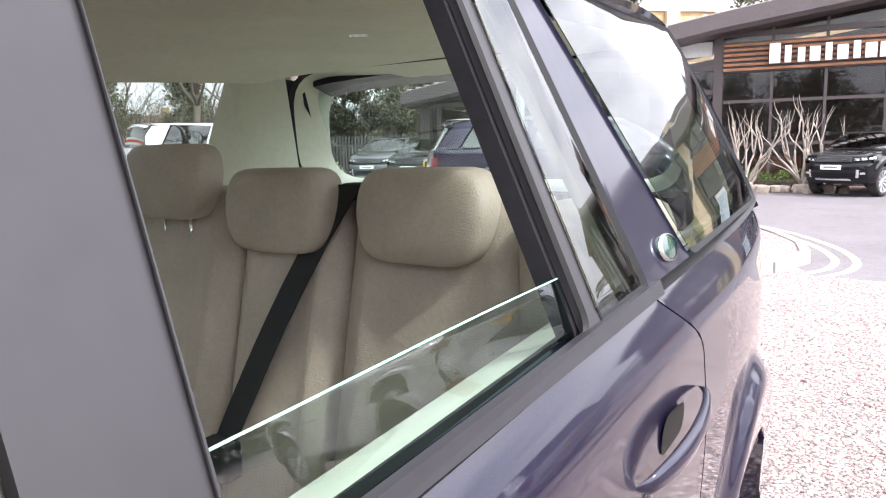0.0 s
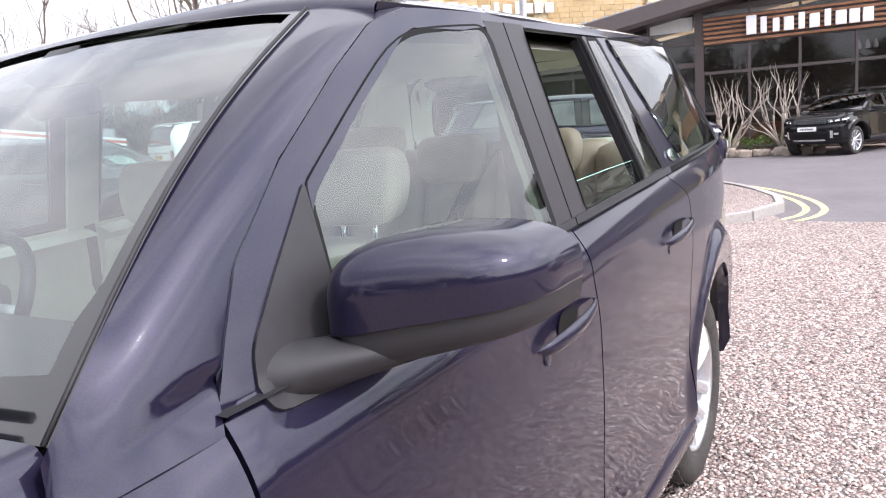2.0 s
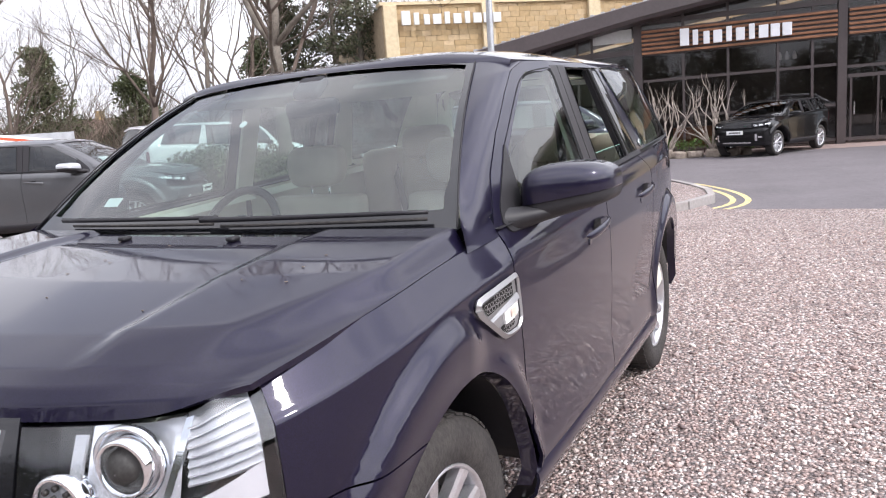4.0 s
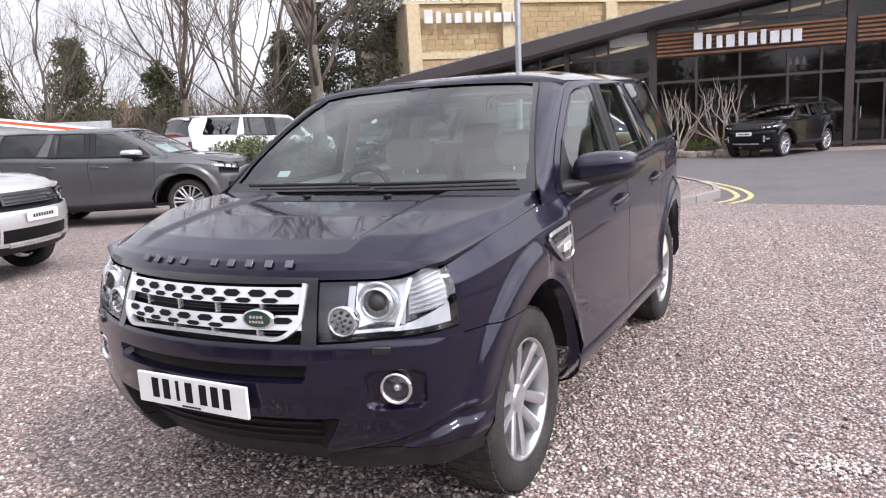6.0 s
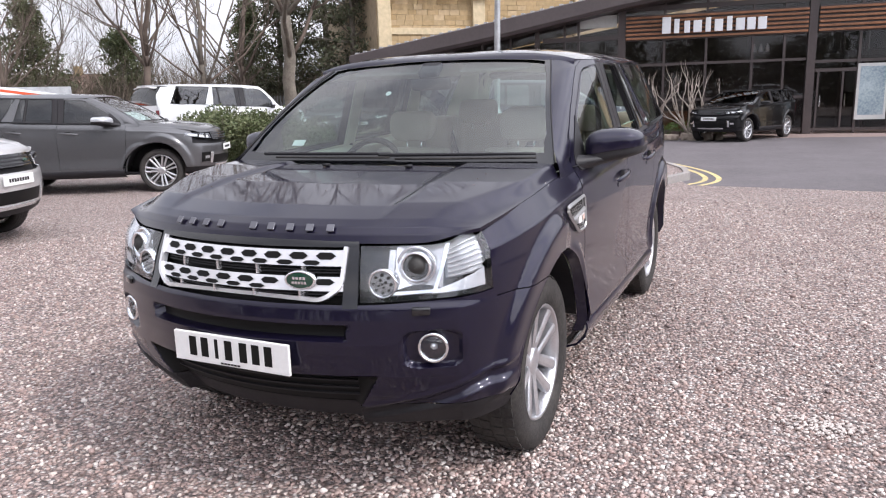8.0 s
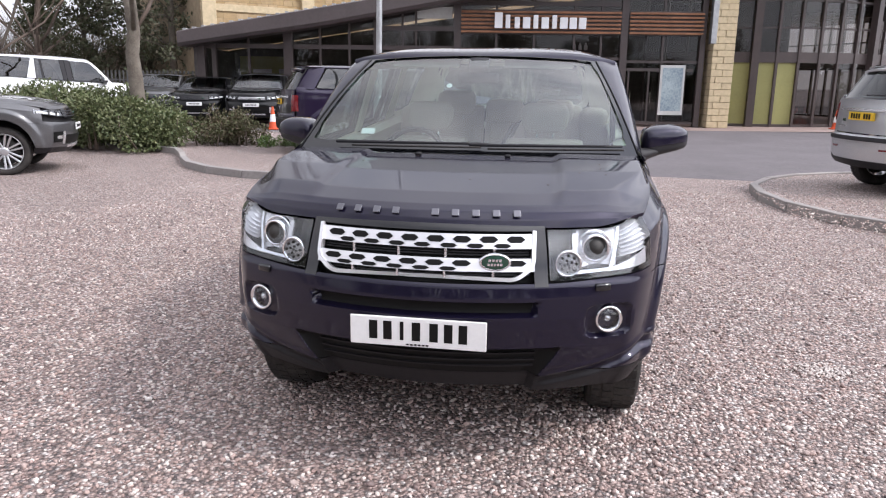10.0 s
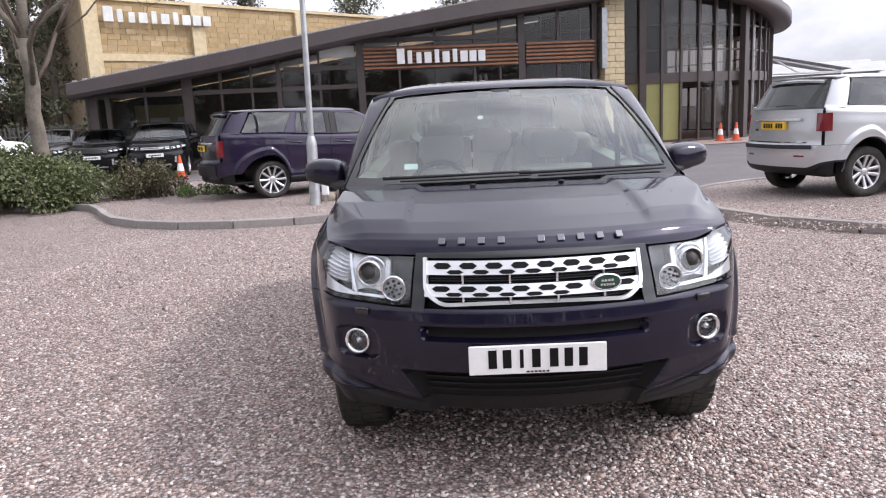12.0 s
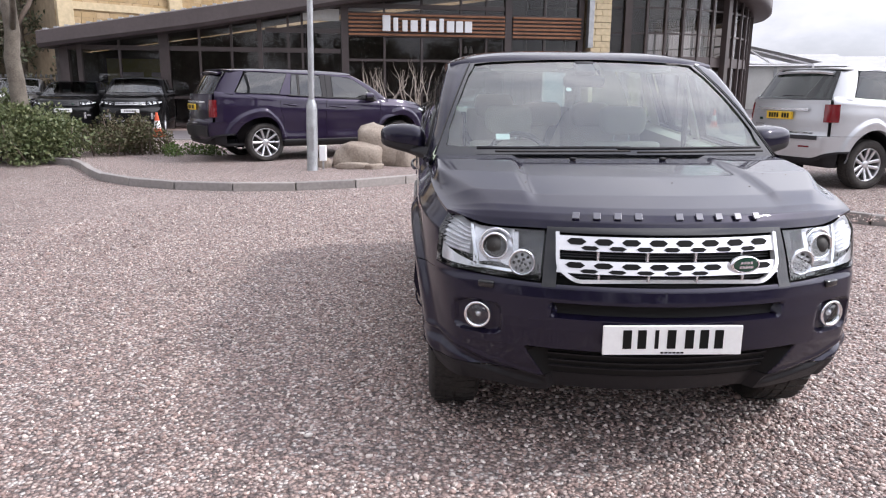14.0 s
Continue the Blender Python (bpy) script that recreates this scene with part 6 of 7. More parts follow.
A0, A1 = -120.83, 64.27
angs = [A0 + (A1 - A0) * i / 30 for i in range(31)]
for i, (a, b) in enumerate(zip(angs, angs[1:])):
    for z0, z1 in ((0.08, 2.45), (2.85, 3.75), (3.75, 4.75), (4.75, 6.4)):
        m = M_YPANEL if (z1 < 2.5 and i in (3, 4, 5, 6)) else M_SHOPGLASS
        mesh("pane", [ang_pt(a, DR, z0), ang_pt(b, DR, z0), ang_pt(b, DR, z1), ang_pt(a, DR, z1)], [(0, 1, 2, 3)], m, drum, "yellow-green window film" if m is M_YPANEL else "dark reflecting glass", smooth=False)
for i, a in enumerate(angs):
    big = i % 6 == 5
    mesh("mullion", *moved(box(-0.05 if not big else -0.13, -0.05 if not big else -0.14, 0, 0.06 if not big else 0.14, 0.05 if not big else 0.14, 6.5), pose(*ang_pt(a, DR + (0.05 if not big else 0.16), 0), 0, 0, a)), M_MULL, drum, smooth=False)
for z, h, d in ((0.0, 0.10, 0.08), (2.45, 0.40, 0.07), (3.72, 0.07, 0.05), (4.72, 0.07, 0.05)):
    for a, b in zip(angs, angs[1:]):
        mesh("transom", [ang_pt(a, DR - 0.03, z), ang_pt(b, DR - 0.03, z), ang_pt(b, DR + d, z), ang_pt(a, DR + d, z), ang_pt(a, DR - 0.03, z + h), ang_pt(b, DR - 0.03, z + h), ang_pt(b, DR + d, z + h), ang_pt(a, DR + d, z + h)], [(3, 2, 6, 7), (4, 7, 6, 5), (0, 1, 2, 3)], M_MULL, drum, smooth=False)


def drum_roof(a):
    """Height of the pavilion's roof edge; it falls to the east."""
    return lerp(6.25, 4.80, sstep(-105, -10, a))


RA_ = [A0 - 8 + (A1 - A0 + 16) * i / 48 for i in range(49)]
vs, fs = [], []
for a in RA_:
    z = drum_roof(a)
    vs += [ang_pt(a, DR - 0.1, z + 0.15), ang_pt(a, DR + 0.85, z), ang_pt(a, DR + 1.0, z + 0.12), ang_pt(a, DR + 1.0, z + 0.55), ang_pt(a, DR + 0.8, z + 0.62), ang_pt(a, 0.5, z + 1.2)]
for i in range(48):
    for k in range(5):
        fs.append((i * 6 + k, i * 6 + 6 + k, i * 6 + 7 + k, i * 6 + 1 + k))
mesh("roof", vs, fs, M_FASCIA, drum, "brown curved metal roof edge")
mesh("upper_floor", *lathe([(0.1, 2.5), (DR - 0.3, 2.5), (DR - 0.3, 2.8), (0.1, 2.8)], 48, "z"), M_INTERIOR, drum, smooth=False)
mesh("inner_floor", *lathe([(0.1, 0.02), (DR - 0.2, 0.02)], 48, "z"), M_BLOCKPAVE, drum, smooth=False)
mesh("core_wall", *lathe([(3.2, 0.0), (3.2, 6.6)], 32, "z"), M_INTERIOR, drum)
slab("forecourt", [(-22, 20.0), (1.0, 21.6), (16, 24.5), (16, 40), (-22, 40)], -0.006, M_BLOCKPAVE, "reddish block paving before the showroom", "pavement")

# ---- sandstone hall behind ----
hall = thing("stone_hall", "tall sandstone block wall with pilasters behind the showroom", "building")
HA, HB = Vector((-16.95, 26.05)), Vector((-6.3, 36.2))
HD = (HB - HA)
HM = pose(HA.x, HA.y, 0, 0, 0, math.degrees(math.atan2(HD.y, HD.x)))
hall.matrix_world = HM
HL, HH = HD.length + 14, 7.05
bbox("wall", 0, 0.02, 0, HL, 0.6, HH, M_MORTAR, hall)
bbox("side_wall", 0, 0.6, 0, 0.5, 14, HH, M_MORTAR, hall)
bbox("coping", -0.1, -0.12, HH, HL, 0.7, HH + 0.14, M_STONE, hall)
bl = []
z, k = 2.8, 0
while z < HH - 0.02:
    h = min(0.24, HH - z)
    x = -random.random() * 0.4
    while x < HL:
        w = random.uniform(0.38, 0.62)
        d = random.uniform(0.0, 0.018)
        bl.append(box(max(0, x) + 0.006, -d, z + 0.006, min(HL, x + w) - 0.006, 0.05, z + h - 0.006))
        x += w
    z += h
tagged(mesh("stonework", *join(*bl), M_BRICK, hall, "coursed sandstone blocks", smooth=False), kind="stuff")
for x in (0.02, 4.7, 10.2, 15.5):
    bbox("pilaster", x, -0.22, 0, x + 0.62, 0.0, HH - 0.02, M_STONE, hall, "smooth stone pilaster", 0.02)
bbox("band_course", 0, -0.06, 4.55, HL, 0.0, 4.85, M_STONE, hall, "paler stone band")
sign_marks("sign_block", 0.75, 5.6, HH - 0.62, 0.62, -0.42, M_SIGNS, hall, "weathered white sign block")

# ---- low roofs to the east ----
for nm, x, y, w, d, h, r, lab in (("warehouse", 24, 52, 12, 10, 3.3, 1.1, "low pale grey warehouse with a shallow roof"), ("warehouse", 36, 48, 14, 10, 2.9, 1.3, "low pale grey warehouse with a shallow roof")):
    wh = thing(nm, lab, "building", pose(x, y, 0, 0, 0, -18), "low warehouses")
    bbox("wall", -w / 2, 0, 0, w / 2, d, h, M_WHITEWALL, wh)
    mesh("roof", [(-w / 2 - 0.4, -0.4, h), (w / 2 + 0.4, -0.4, h), (w / 2 + 0.4, d + 0.4, h), (-w / 2 - 0.4, d + 0.4, h), (-w / 2 - 0.4, d / 2, h + r), (w / 2 + 0.4, d / 2, h + r)], [(0, 1, 5, 4), (2, 3, 4, 5), (0, 4, 3), (1, 2, 5)], M_ROOFMETAL, wh, smooth=False)
    for i in range(6):
        bbox("wall_rib", -w / 2 + w * i / 5 - 0.1, -0.1, 0, -w / 2 + w * i / 5 + 0.1, 0, h, M_STEEL, wh)
porch = thing("canopy_frame", "white steel canopy truss beside the pavilion", "canopy", pose(19.0, 43.0, 0, 0, 0, -15))
for a, b in (((-3, 0, 3.2), (0, 0, 4.1)), ((0, 0, 4.1), (4, 0, 3.1)), ((-3, 0, 3.2), (4, 0, 3.1)), ((-1.5, 0, 3.2), (0, 0, 4.1)), ((1.5, 0, 3.15), (0, 0, 4.1)), ((-3, 0, 0), (-3, 0, 3.2)), ((4, 0, 0), (4, 0, 3.1))):
    mesh("strut", *tube([a, b], 0.06), M_SIGNW, porch)
mesh("canopy_roof", [(-3.5, -0.2, 3.35), (0, -0.2, 4.3), (0, 6, 4.3), (-3.5, 6, 3.35), (4.5, -0.2, 3.25), (4.5, 6, 3.25)], [(0, 1, 2, 3), (1, 4, 5, 2)], M_ROOFMETAL, porch, smooth=False)

# ---- houses far to the west ----
for x, y, w, h, yaw in ((-39, 56, 9, 2.6, 20), (-33, 60, 8, 2.7, 12), (-58, 40, 10, 2.8, 40)):
    ho = thing("house", "far brick house with a brown tiled roof", "house", pose(x, y, 0, 0, 0, yaw), "far houses")
    bbox("wall", -w / 2, 0, 0, w / 2, 7, h, M_BRICK, ho)
    mesh("roof", [(-w / 2 - 0.3, -0.4, h), (w / 2 + 0.3, -0.4, h), (w / 2 + 0.3, 7.4, h), (-w / 2 - 0.3, 7.4, h), (-w / 2 + 1.5, 3.5, h + 2.0), (w / 2 - 1.5, 3.5, h + 2.0)], [(0, 1, 5, 4), (2, 3, 4, 5), (0, 4, 3), (1, 2, 5)], M_TILE, ho, smooth=False)
    bbox("chimney", 1.0, 3.2, h + 1.5, 1.7, 3.9, h + 2.7, M_BRICK, ho)
    for i in (-1, 1):
        bbox("window", i * w / 4 - 0.6, -0.05, 0.9, i * w / 4 + 0.6, 0.0, 2.0, M_GLOSSBLK, ho)
shed = thing("petrol_canopy", "low roof edge with white and orange stripes", "canopy", pose(-25.2, 11.0, 0, 0, 0, 58))
for i, m in enumerate((M_SIGNW, M_CONEO, M_SIGNW)):
    mesh("stripe", *moved(box(-6, 0, 2.35 + 0.09 * i, 4, 0.1, 2.43 + 0.09 * i), pose(0, 0, 0, 0, 9, 0)), m, shed, smooth=False)
mesh("canopy_wall", *moved(box(-6, 0.1, 0, 4, 0.3, 2.34), pose(0, 0, 0, 0, 0, 0)), M_STEEL, shed, smooth=False)


# ---- lamp posts, cone, rocks, fence ----
lp = thing("lamp_post", "grey galvanised lamp post in the gravel bed", "lamp post", pose(-4.1, 7.85, 0.1, 0, 0.9, 0))
mesh("base_tube", *lathe([(0.10, 0.0), (0.095, 0.02), (0.095, 1.02), (0.085, 1.12), (0.055, 1.2)], 20, "z"), M_STEEL, lp, "thicker base tube")
mesh("shaft", *lathe([(0.052, 1.15), (0.048, 4.0), (0.042, 8.0)], 16, "z"), M_STEEL, lp)
bbox("access_door", -0.04, -0.10, 0.35, 0.04, -0.092, 0.75, M_STEEL, lp)
mesh("bracket_arm", *tube([(0, 0, 7.9), (0.1, 0, 8.2), (0.6, 0, 8.35)], 0.035), M_STEEL, lp)
bbox("lantern", 0.5, -0.12, 8.28, 1.1, 0.12, 8.42, M_STEEL, lp, bev=0.04)
bx = thing("junction_box", "small white outdoor socket box on a peg", "box", pose(-3.93, 7.98, 0.1))
bbox("peg", -0.015, -0.015, 0, 0.015, 0.015, 0.2, M_STEEL, bx)
bbox("cover", -0.06, -0.05, 0.15, 0.06, 0.05, 0.42, M_SIGNW, bx, bev=0.015)
fp = thing("street_lamp", "thin grey street lamp beyond the yard", "lamp post", pose(-30.4, 28.7, 0))
mesh("shaft", *lathe([(0.1, 0.0), (0.08, 3), (0.06, 9.0)], 10, "z"), M_STEEL, fp)


def cone(at):
    c = thing("traffic_cone", "orange and white traffic cone on asphalt", "traffic cone", at, "traffic cones")
    bbox("base", -0.19, -0.19, 0, 0.19, 0.19, 0.035, M_CONEO, c, bev=0.01)
    mesh("shell", *lathe([(0.14, 0.035), (0.105, 0.25)], 20, "z"), M_CONEO, c)
    mesh("sleeve", *lathe([(0.107, 0.25), (0.072, 0.48)], 20, "z"), M_SIGNW, c, "white reflective sleeve")
    mesh("tip", *lathe([(0.072, 0.48), (0.035, 0.70), (0.03, 0.72), (0.001, 0.72)], 20, "z"), M_CONEO, c)
    return c


first_cone = cone(pose(-10.2, 17.6, 0))
for x, y in ((9.2, 25.0), (9.8, 24.9)):
    copy_thing(first_cone, pose(x, y, 0))


def rock(name, at, sx, sy, sz, seed, label, group):
    bm = bmesh.new()
    bmesh.ops.create_icosphere(bm, subdivisions=3, radius=1)
    off = Vector((seed * 3.1, seed * 1.7, seed * 0.9))
    for v in bm.verts:
        c = v.co.copy()
        k = 1 + 0.32 * noise.noise(c * 1.1 + off) + 0.12 * noise.noise(c * 3 + off)
        c = Vector([math.copysign(abs(q) ** 0.62, q) for q in c]) * k
        v.co = Vector((c.x * sx, c.y * sy, max(-0.04, (c.z + 0.62) * sz)))
    ob = part(name, bm, M_ROCK, None, smooth=True)
    ob.matrix_world = at
    return tagged(ob, label, "rock", group)


for i, (x, y, sx, sy, sz, rz) in enumerate(((-3.35, 8.55, 0.42, 0.30, 0.27, 10), (-2.95, 8.95, 0.42, 0.36, 0.46, -25), (-2.45, 8.75, 0.30, 0.28, 0.22, 40), (-3.95, 8.35, 0.14, 0.10, 0.10, 15), (-3.45, 8.12, 0.30, 0.12, 0.07, 4), (-3.05, 8.1, 0.16, 0.1, 0.06, 30), (-4.0, 8.7, 0.12, 0.1, 0.08, 60))):
    rock("rockery_stone", pose(x, y, 0.10, 0, 0, rz), sx, sy, sz, i + 1, "weathered brown rockery boulder on gravel", "rockery stones")
for i in range(13):
    rock("border_stone", pose(-4.4 + 0.24 * i + random.uniform(-0.08, 0.08), 20.25 + 0.03 * i + random.uniform(-0.2, 0.2), 0.0, 0, 0, random.uniform(0, 180)), random.uniform(0.12, 0.24), random.uniform(0.1, 0.18), random.uniform(0.10, 0.17), 20 + i, "pale border stone under the bare shrubs", "border stones")
fen = thing("fence", "grey steel paling fence", "fence")
for i in range(70):
    p = Vector((-30, 26.0)).lerp(Vector((-15.6, 23.6)), i / 69)
    mesh("pale", *box(p.x - 0.035, p.y, 0, p.x + 0.035, p.y + 0.03, 1.9), M_FENCE, fen, smooth=False)
for z in (0.4, 1.5):
    mesh("rail", *tube([(-30, 26.04, z), (-15.6, 23.64, z)], 0.03), M_FENCE, fen)


# ---- planting ----
def leaf_cloud(name, centres, radii, per, size, material, parent, label="", seed=1, flat=1.0, z_min=0.02):
    """Small folded leaves scattered through clumps."""
    rng = np.random.default_rng(seed)
    V, F = [], []
    cen = np.repeat(np.array(centres, float), per, axis=0)
    rad = np.repeat(np.array(radii, float), per, axis=0)
    n = len(cen)
    d = rng.normal(size=(n, 3))
    d /= np.linalg.norm(d, axis=1)[:, None]
    p = cen + d * rad * (rng.random(n) ** 0.4)[:, None]
    p[:, 2] = np.maximum(p[:, 2], z_min)
    a = rng.normal(size=(n, 3)) * 0.7 + d
    a[:, 2] *= flat
    a /= np.linalg.norm(a, axis=1)[:, None]
    b = np.cross(a, rng.normal(size=(n, 3)))
    b /= np.linalg.norm(b, axis=1)[:, None]
    s = size * rng.uniform(0.6, 1.3, n)[:, None]
    c = np.cross(a, b)
    V = np.stack([p, p + a * s * 0.5 + b * s * 0.30 + c * s * 0.08, p + a * s * 1.1, p + a * s * 0.5 - b * s * 0.30 + c * s * 0.08], 1).reshape(-1, 3)
    idx = np.arange(n)[:, None] * 4
    F = np.concatenate([idx + np.array([0, 1, 2]), idx + np.array([0, 2, 3])], 1).reshape(-1, 3)
    me = bpy.data.meshes.new(name)
    me.vertices.add(len(V))
    me.vertices.foreach_set("co", V.ravel())
    me.loops.add(F.size)
    me.loops.foreach_set("vertex_index", F.ravel().astype(np.int32))
    me.polygons.add(len(F))
    me.polygons.foreach_set("loop_start", np.arange(0, F.size, 3, dtype=np.int32))
    me.update(calc_edges=True)
    me.materials.append(material)
    ob = new(name, me)
    if parent is not None:
        ob.parent = parent
    if label:
        tagged(ob, label)
    return ob


def branches(rng, start, direction, length, radius, depth, out, spread=0.55, up=0.15, kids=3, ends=None, wob=0.12):
    """Recursive limbs: each a tapered bent tube."""
    pts = [Vector(start)]
    d = Vector(direction).normalized()
    n = 5
    for i in range(n):
        d = (d + Vector(rng.normal(size=3)) * wob + Vector((0, 0, up * 0.25))).normalized()
        pts.append(pts[-1] + d * length / n)
    out.append(tube(pts, radius, 8 if radius > 0.06 else 5 if radius > 0.015 else 3, 0.55 if depth else 0.2))
    if depth == 0:
        if ends is not None:
            ends.append(pts[-1])
        return
    for k in range(kids):
        i = int(rng.integers(2, n + 1)) if k else n
        ax = Vector(rng.normal(size=3)).normalized()
        nd = (d + ax * spread * rng.uniform(0.6, 1.3) + Vector((0, 0, up))).normalized()
        branches(rng, pts[i], nd, length * rng.uniform(0.55, 0.8), radius * rng.uniform(0.45, 0.62), depth - 1, out, spread, up, kids, ends, wob)


def bare_tree(label, at, height, radius, seed, depth=5, kids=3, material=None, twig=None, trunk_frac=0.35, spread=0.6, clear=0.0):
    """A leafless tree: trunk, limbs and fine twigs."""
    rng = np.random.default_rng(seed)
    root = thing("tree", label, "tree", at, "bare trees")
    th = height * trunk_frac
    pts = [Vector((0, 0, -0.05))]
    for i in range(7):
        pts.append(Vector((rng.normal() * 0.018 * height / 8, rng.normal() * 0.018 * height / 8, th * (i + 1) / 7)))
    mesh("trunk", *tube([(p.x, p.y, p.z) for p in pts], radius, 14, 0.72), material or M_BARK, root, "grey-brown bark trunk")
    limbs, twigs = [], []
    for k in range(6):
        a = 2 * math.pi * k / 6 + rng.uniform(-0.4, 0.4)
        out = []
        branches(rng, pts[int(rng.integers(5, 8))], (math.cos(a), math.sin(a), rng.uniform(0.7, 1.7)), height * 0.32, radius * rng.uniform(0.26, 0.40), depth - 1, out, spread, 0.18, kids)
        for o in out:
            (limbs if len(o[0]) > 6 * 6 else twigs).append(o)
    branches(rng, pts[-1], (0.05, 0.02, 1), height * 0.36, radius * 0.66, depth - 1, limbs, spread, 0.2, kids)
    tagged(mesh("limbwood", *join(*limbs), material or M_BARK, root), kind="stuff")
    tagged(mesh("twig_mass", *join(*twigs), twig or M_TWIGD, root, "fine bare twigs"), kind="stuff")
    return root


near_tree = bare_tree("bare tree with a pale grey trunk behind the hedge", pose(-10.3, 10.35, 0.1), 10.0, 0.175, 3, 6, 3, trunk_frac=0.34, spread=0.75)
for x, y, h, r, sd, dp in ((-25.6, 20.3, 14.5, 0.19, 11, 6), (-24.1, 22.2, 13, 0.17, 12, 6), (-29.9, 16.4, 8.5, 0.13, 13, 6), (-25.5, 26.5, 13.5, 0.18, 15, 6), (-38, 25, 9, 0.14, 16, 5), (-33.5, 18.7, 7.5, 0.10, 17, 6), (-36, 29, 10, 0.14, 18, 6), (-33, 11.5, 6.5, 0.10, 19, 6), (-19.0, 31.5, 13, 0.16, 20, 6)):
    bare_tree("tall leafless tree beyond the yard", pose(x, y, 0), h, r, sd, dp, 3, M_TWIGD if sd % 2 else M_BARK, M_TWIGD, 0.26, 0.7)


def thicket(name, label, spots, seed, height, count, width=0.03):
    """Dense leafless undergrowth: many thin crooked twigs from the ground up."""
    rng = np.random.default_rng(seed)
    root = thing(name, label, "thicket")
    sp = np.array(spots, float)
    base = sp[rng.integers(0, len(sp), count)] + rng.normal(size=(count, 2)) * 1.3
    hs = height * rng.uniform(0.45, 1.15, count)
    V = np.zeros((count, 8, 3))
    lean = rng.normal(size=(count, 2)) * 0.30
    kink = rng.normal(size=(count, 3, 2)) * 0.16
    start = rng.random(count) * 0.55
    ang = rng.random(count) * math.pi
    for k in range(4):
        f = start + (1 - start) * k / 3
        c = base + lean * (f * hs)[:, None] + (kink[:, k - 1] * hs[:, None] * 0.4 if k else 0)
        w = width * (1 - k / 3.2) * rng.uniform(0.4, 1.2, count)
        off = np.stack([np.cos(ang) * w, np.sin(ang) * w], 1)
        for q, sg in ((2 * k, -1), (2 * k + 1, 1)):
            V[:, q, :2] = c + off * sg
            V[:, q, 2] = f * hs
    F = (np.arange(count)[:, None, None] * 8 + np.array([[0, 1, 3, 2], [2, 3, 5, 4], [4, 5, 7, 6]])).reshape(-1, 4)
    tagged(mesh("twig_mass", V.reshape(-1, 3).tolist(), F.tolist(), M_THICKET, root, "tangle of fine brown twigs", smooth=False), kind="stuff")
    return root


line = [(-24 - 1.1 * k, 33 - 1.15 * k) for k in range(16)] + [(-21 - 1.0 * k, 34.5) for k in range(6)] + [(-40, 12), (-41, 10), (-38, 14)]
thicket("bare_thicket", "brown leafless thicket along the yard's edge", line, 61, 4.2, 6800, 0.026)
thicket("bare_thicket", "tall grey leafless thicket behind the parked cars", [(-30 - 1.3 * k, 36 - 1.5 * k) for k in range(14)], 62, 5.0, 2600, 0.032)


def conifer(label, at, height, width, seed, material, clumps=70, per=150, bare=0.1, size=0.22):
    """An evergreen: trunk and drooping leaf clumps of uneven outline."""
    rng = np.random.default_rng(seed)
    root = thing("tree", label, "tree", at, "evergreen trees")
    mesh("trunk", *tube([(0, 0, 0), (0.05, 0.03, height * 0.5), (0, 0, height * 0.95)], width * 0.07, 10, 0.25), M_BARK, root)
    cs, rs, limbs = [], [], []
    lobes = [(rng.uniform(0, 6.28), rng.uniform(0.25, 0.9), rng.uniform(0.75, 1.25)) for _ in range(6)]
    for i in range(clumps):
        f = bare + (1 - bare) * rng.random() ** 0.85
        la, lf, lk = lobes[i % 6]
        w = width * (1 - f) ** 0.75 * rng.uniform(0.15, 1.1) * lk + 0.1
        a = la + rng.normal() * 0.9
        c = (math.cos(a) * w, math.sin(a) * w, f * height * (0.86 + 0.14 * lk))
        cs.append(c)
        q = rng.uniform(0.3, 0.8) * width * 0.20 + 0.15
        rs.append((q * 1.3, q * 1.3, q * 0.6))
        if i % 3 == 0:
            limbs.append(tube([(0, 0, max(0.3, c[2] - 0.5)), c], 0.05, 5, 0.3))
    tagged(mesh("limbwood", *join(*limbs), M_BARK, root), kind="stuff")
    tagged(leaf_cloud("crown", cs, rs, per, size, material, root, "dark evergreen foliage", seed), kind="stuff")
    return root


for x, y, h, w, sd, m in ((-19.3, 27.6, 13, 2.8, 31, M_CONIF), (-22.5, 30.0, 13, 3.2, 32, M_CONIF), (-24.6, 28.6, 10, 2.2, 37, M_CONIF), (-29.0, 31.5, 7.6, 2.2, 33, M_IVY), (-36, 22.3, 7.0, 2.3, 34, M_IVY), (-38.5, 19.0, 6.0, 2.2, 35, M_CONIF), (-33.0, 25.5, 5.6, 2.2, 36, M_IVY), (-41, 15.5, 6.6, 2.4, 41, M_IVY), (-36, 13.5, 5.2, 2.2, 42, M_CONIF), (-14.5, 44, 12, 4.0, 38, M_CONIF), (-8.0, 46, 11.5, 4.0, 39, M_CONIF), (-20, 42, 12, 4.0, 40, M_CONIF), (-1.0, 50, 12, 4.0, 43, M_CONIF)):
    conifer("dark evergreen tree beyond the yard" if m is M_CONIF else "green ivy-clad tree beyond the yard", pose(x, y, 0), h, w, sd, m, 130, 75, size=0.17)


# unseen trees added round the yard so paint and glass mirror a dark band
belt = thing("tree_belt", "unseen belt of dark trees added for the paint's reflections", "trees")
rng = np.random.default_rng(77)
cs, rs = [], []
for k in range(220):
    a = math.radians(rng.uniform(-150, 50))
    d = rng.uniform(24, 31)
    cs.append((d * math.cos(a), d * math.sin(a), rng.uniform(0.8, lerp(6.6, 1.6, sstep(-0.9, -0.5, a)))))
    q = rng.uniform(1.2, 2.2)
    rs.append((q, q, q))
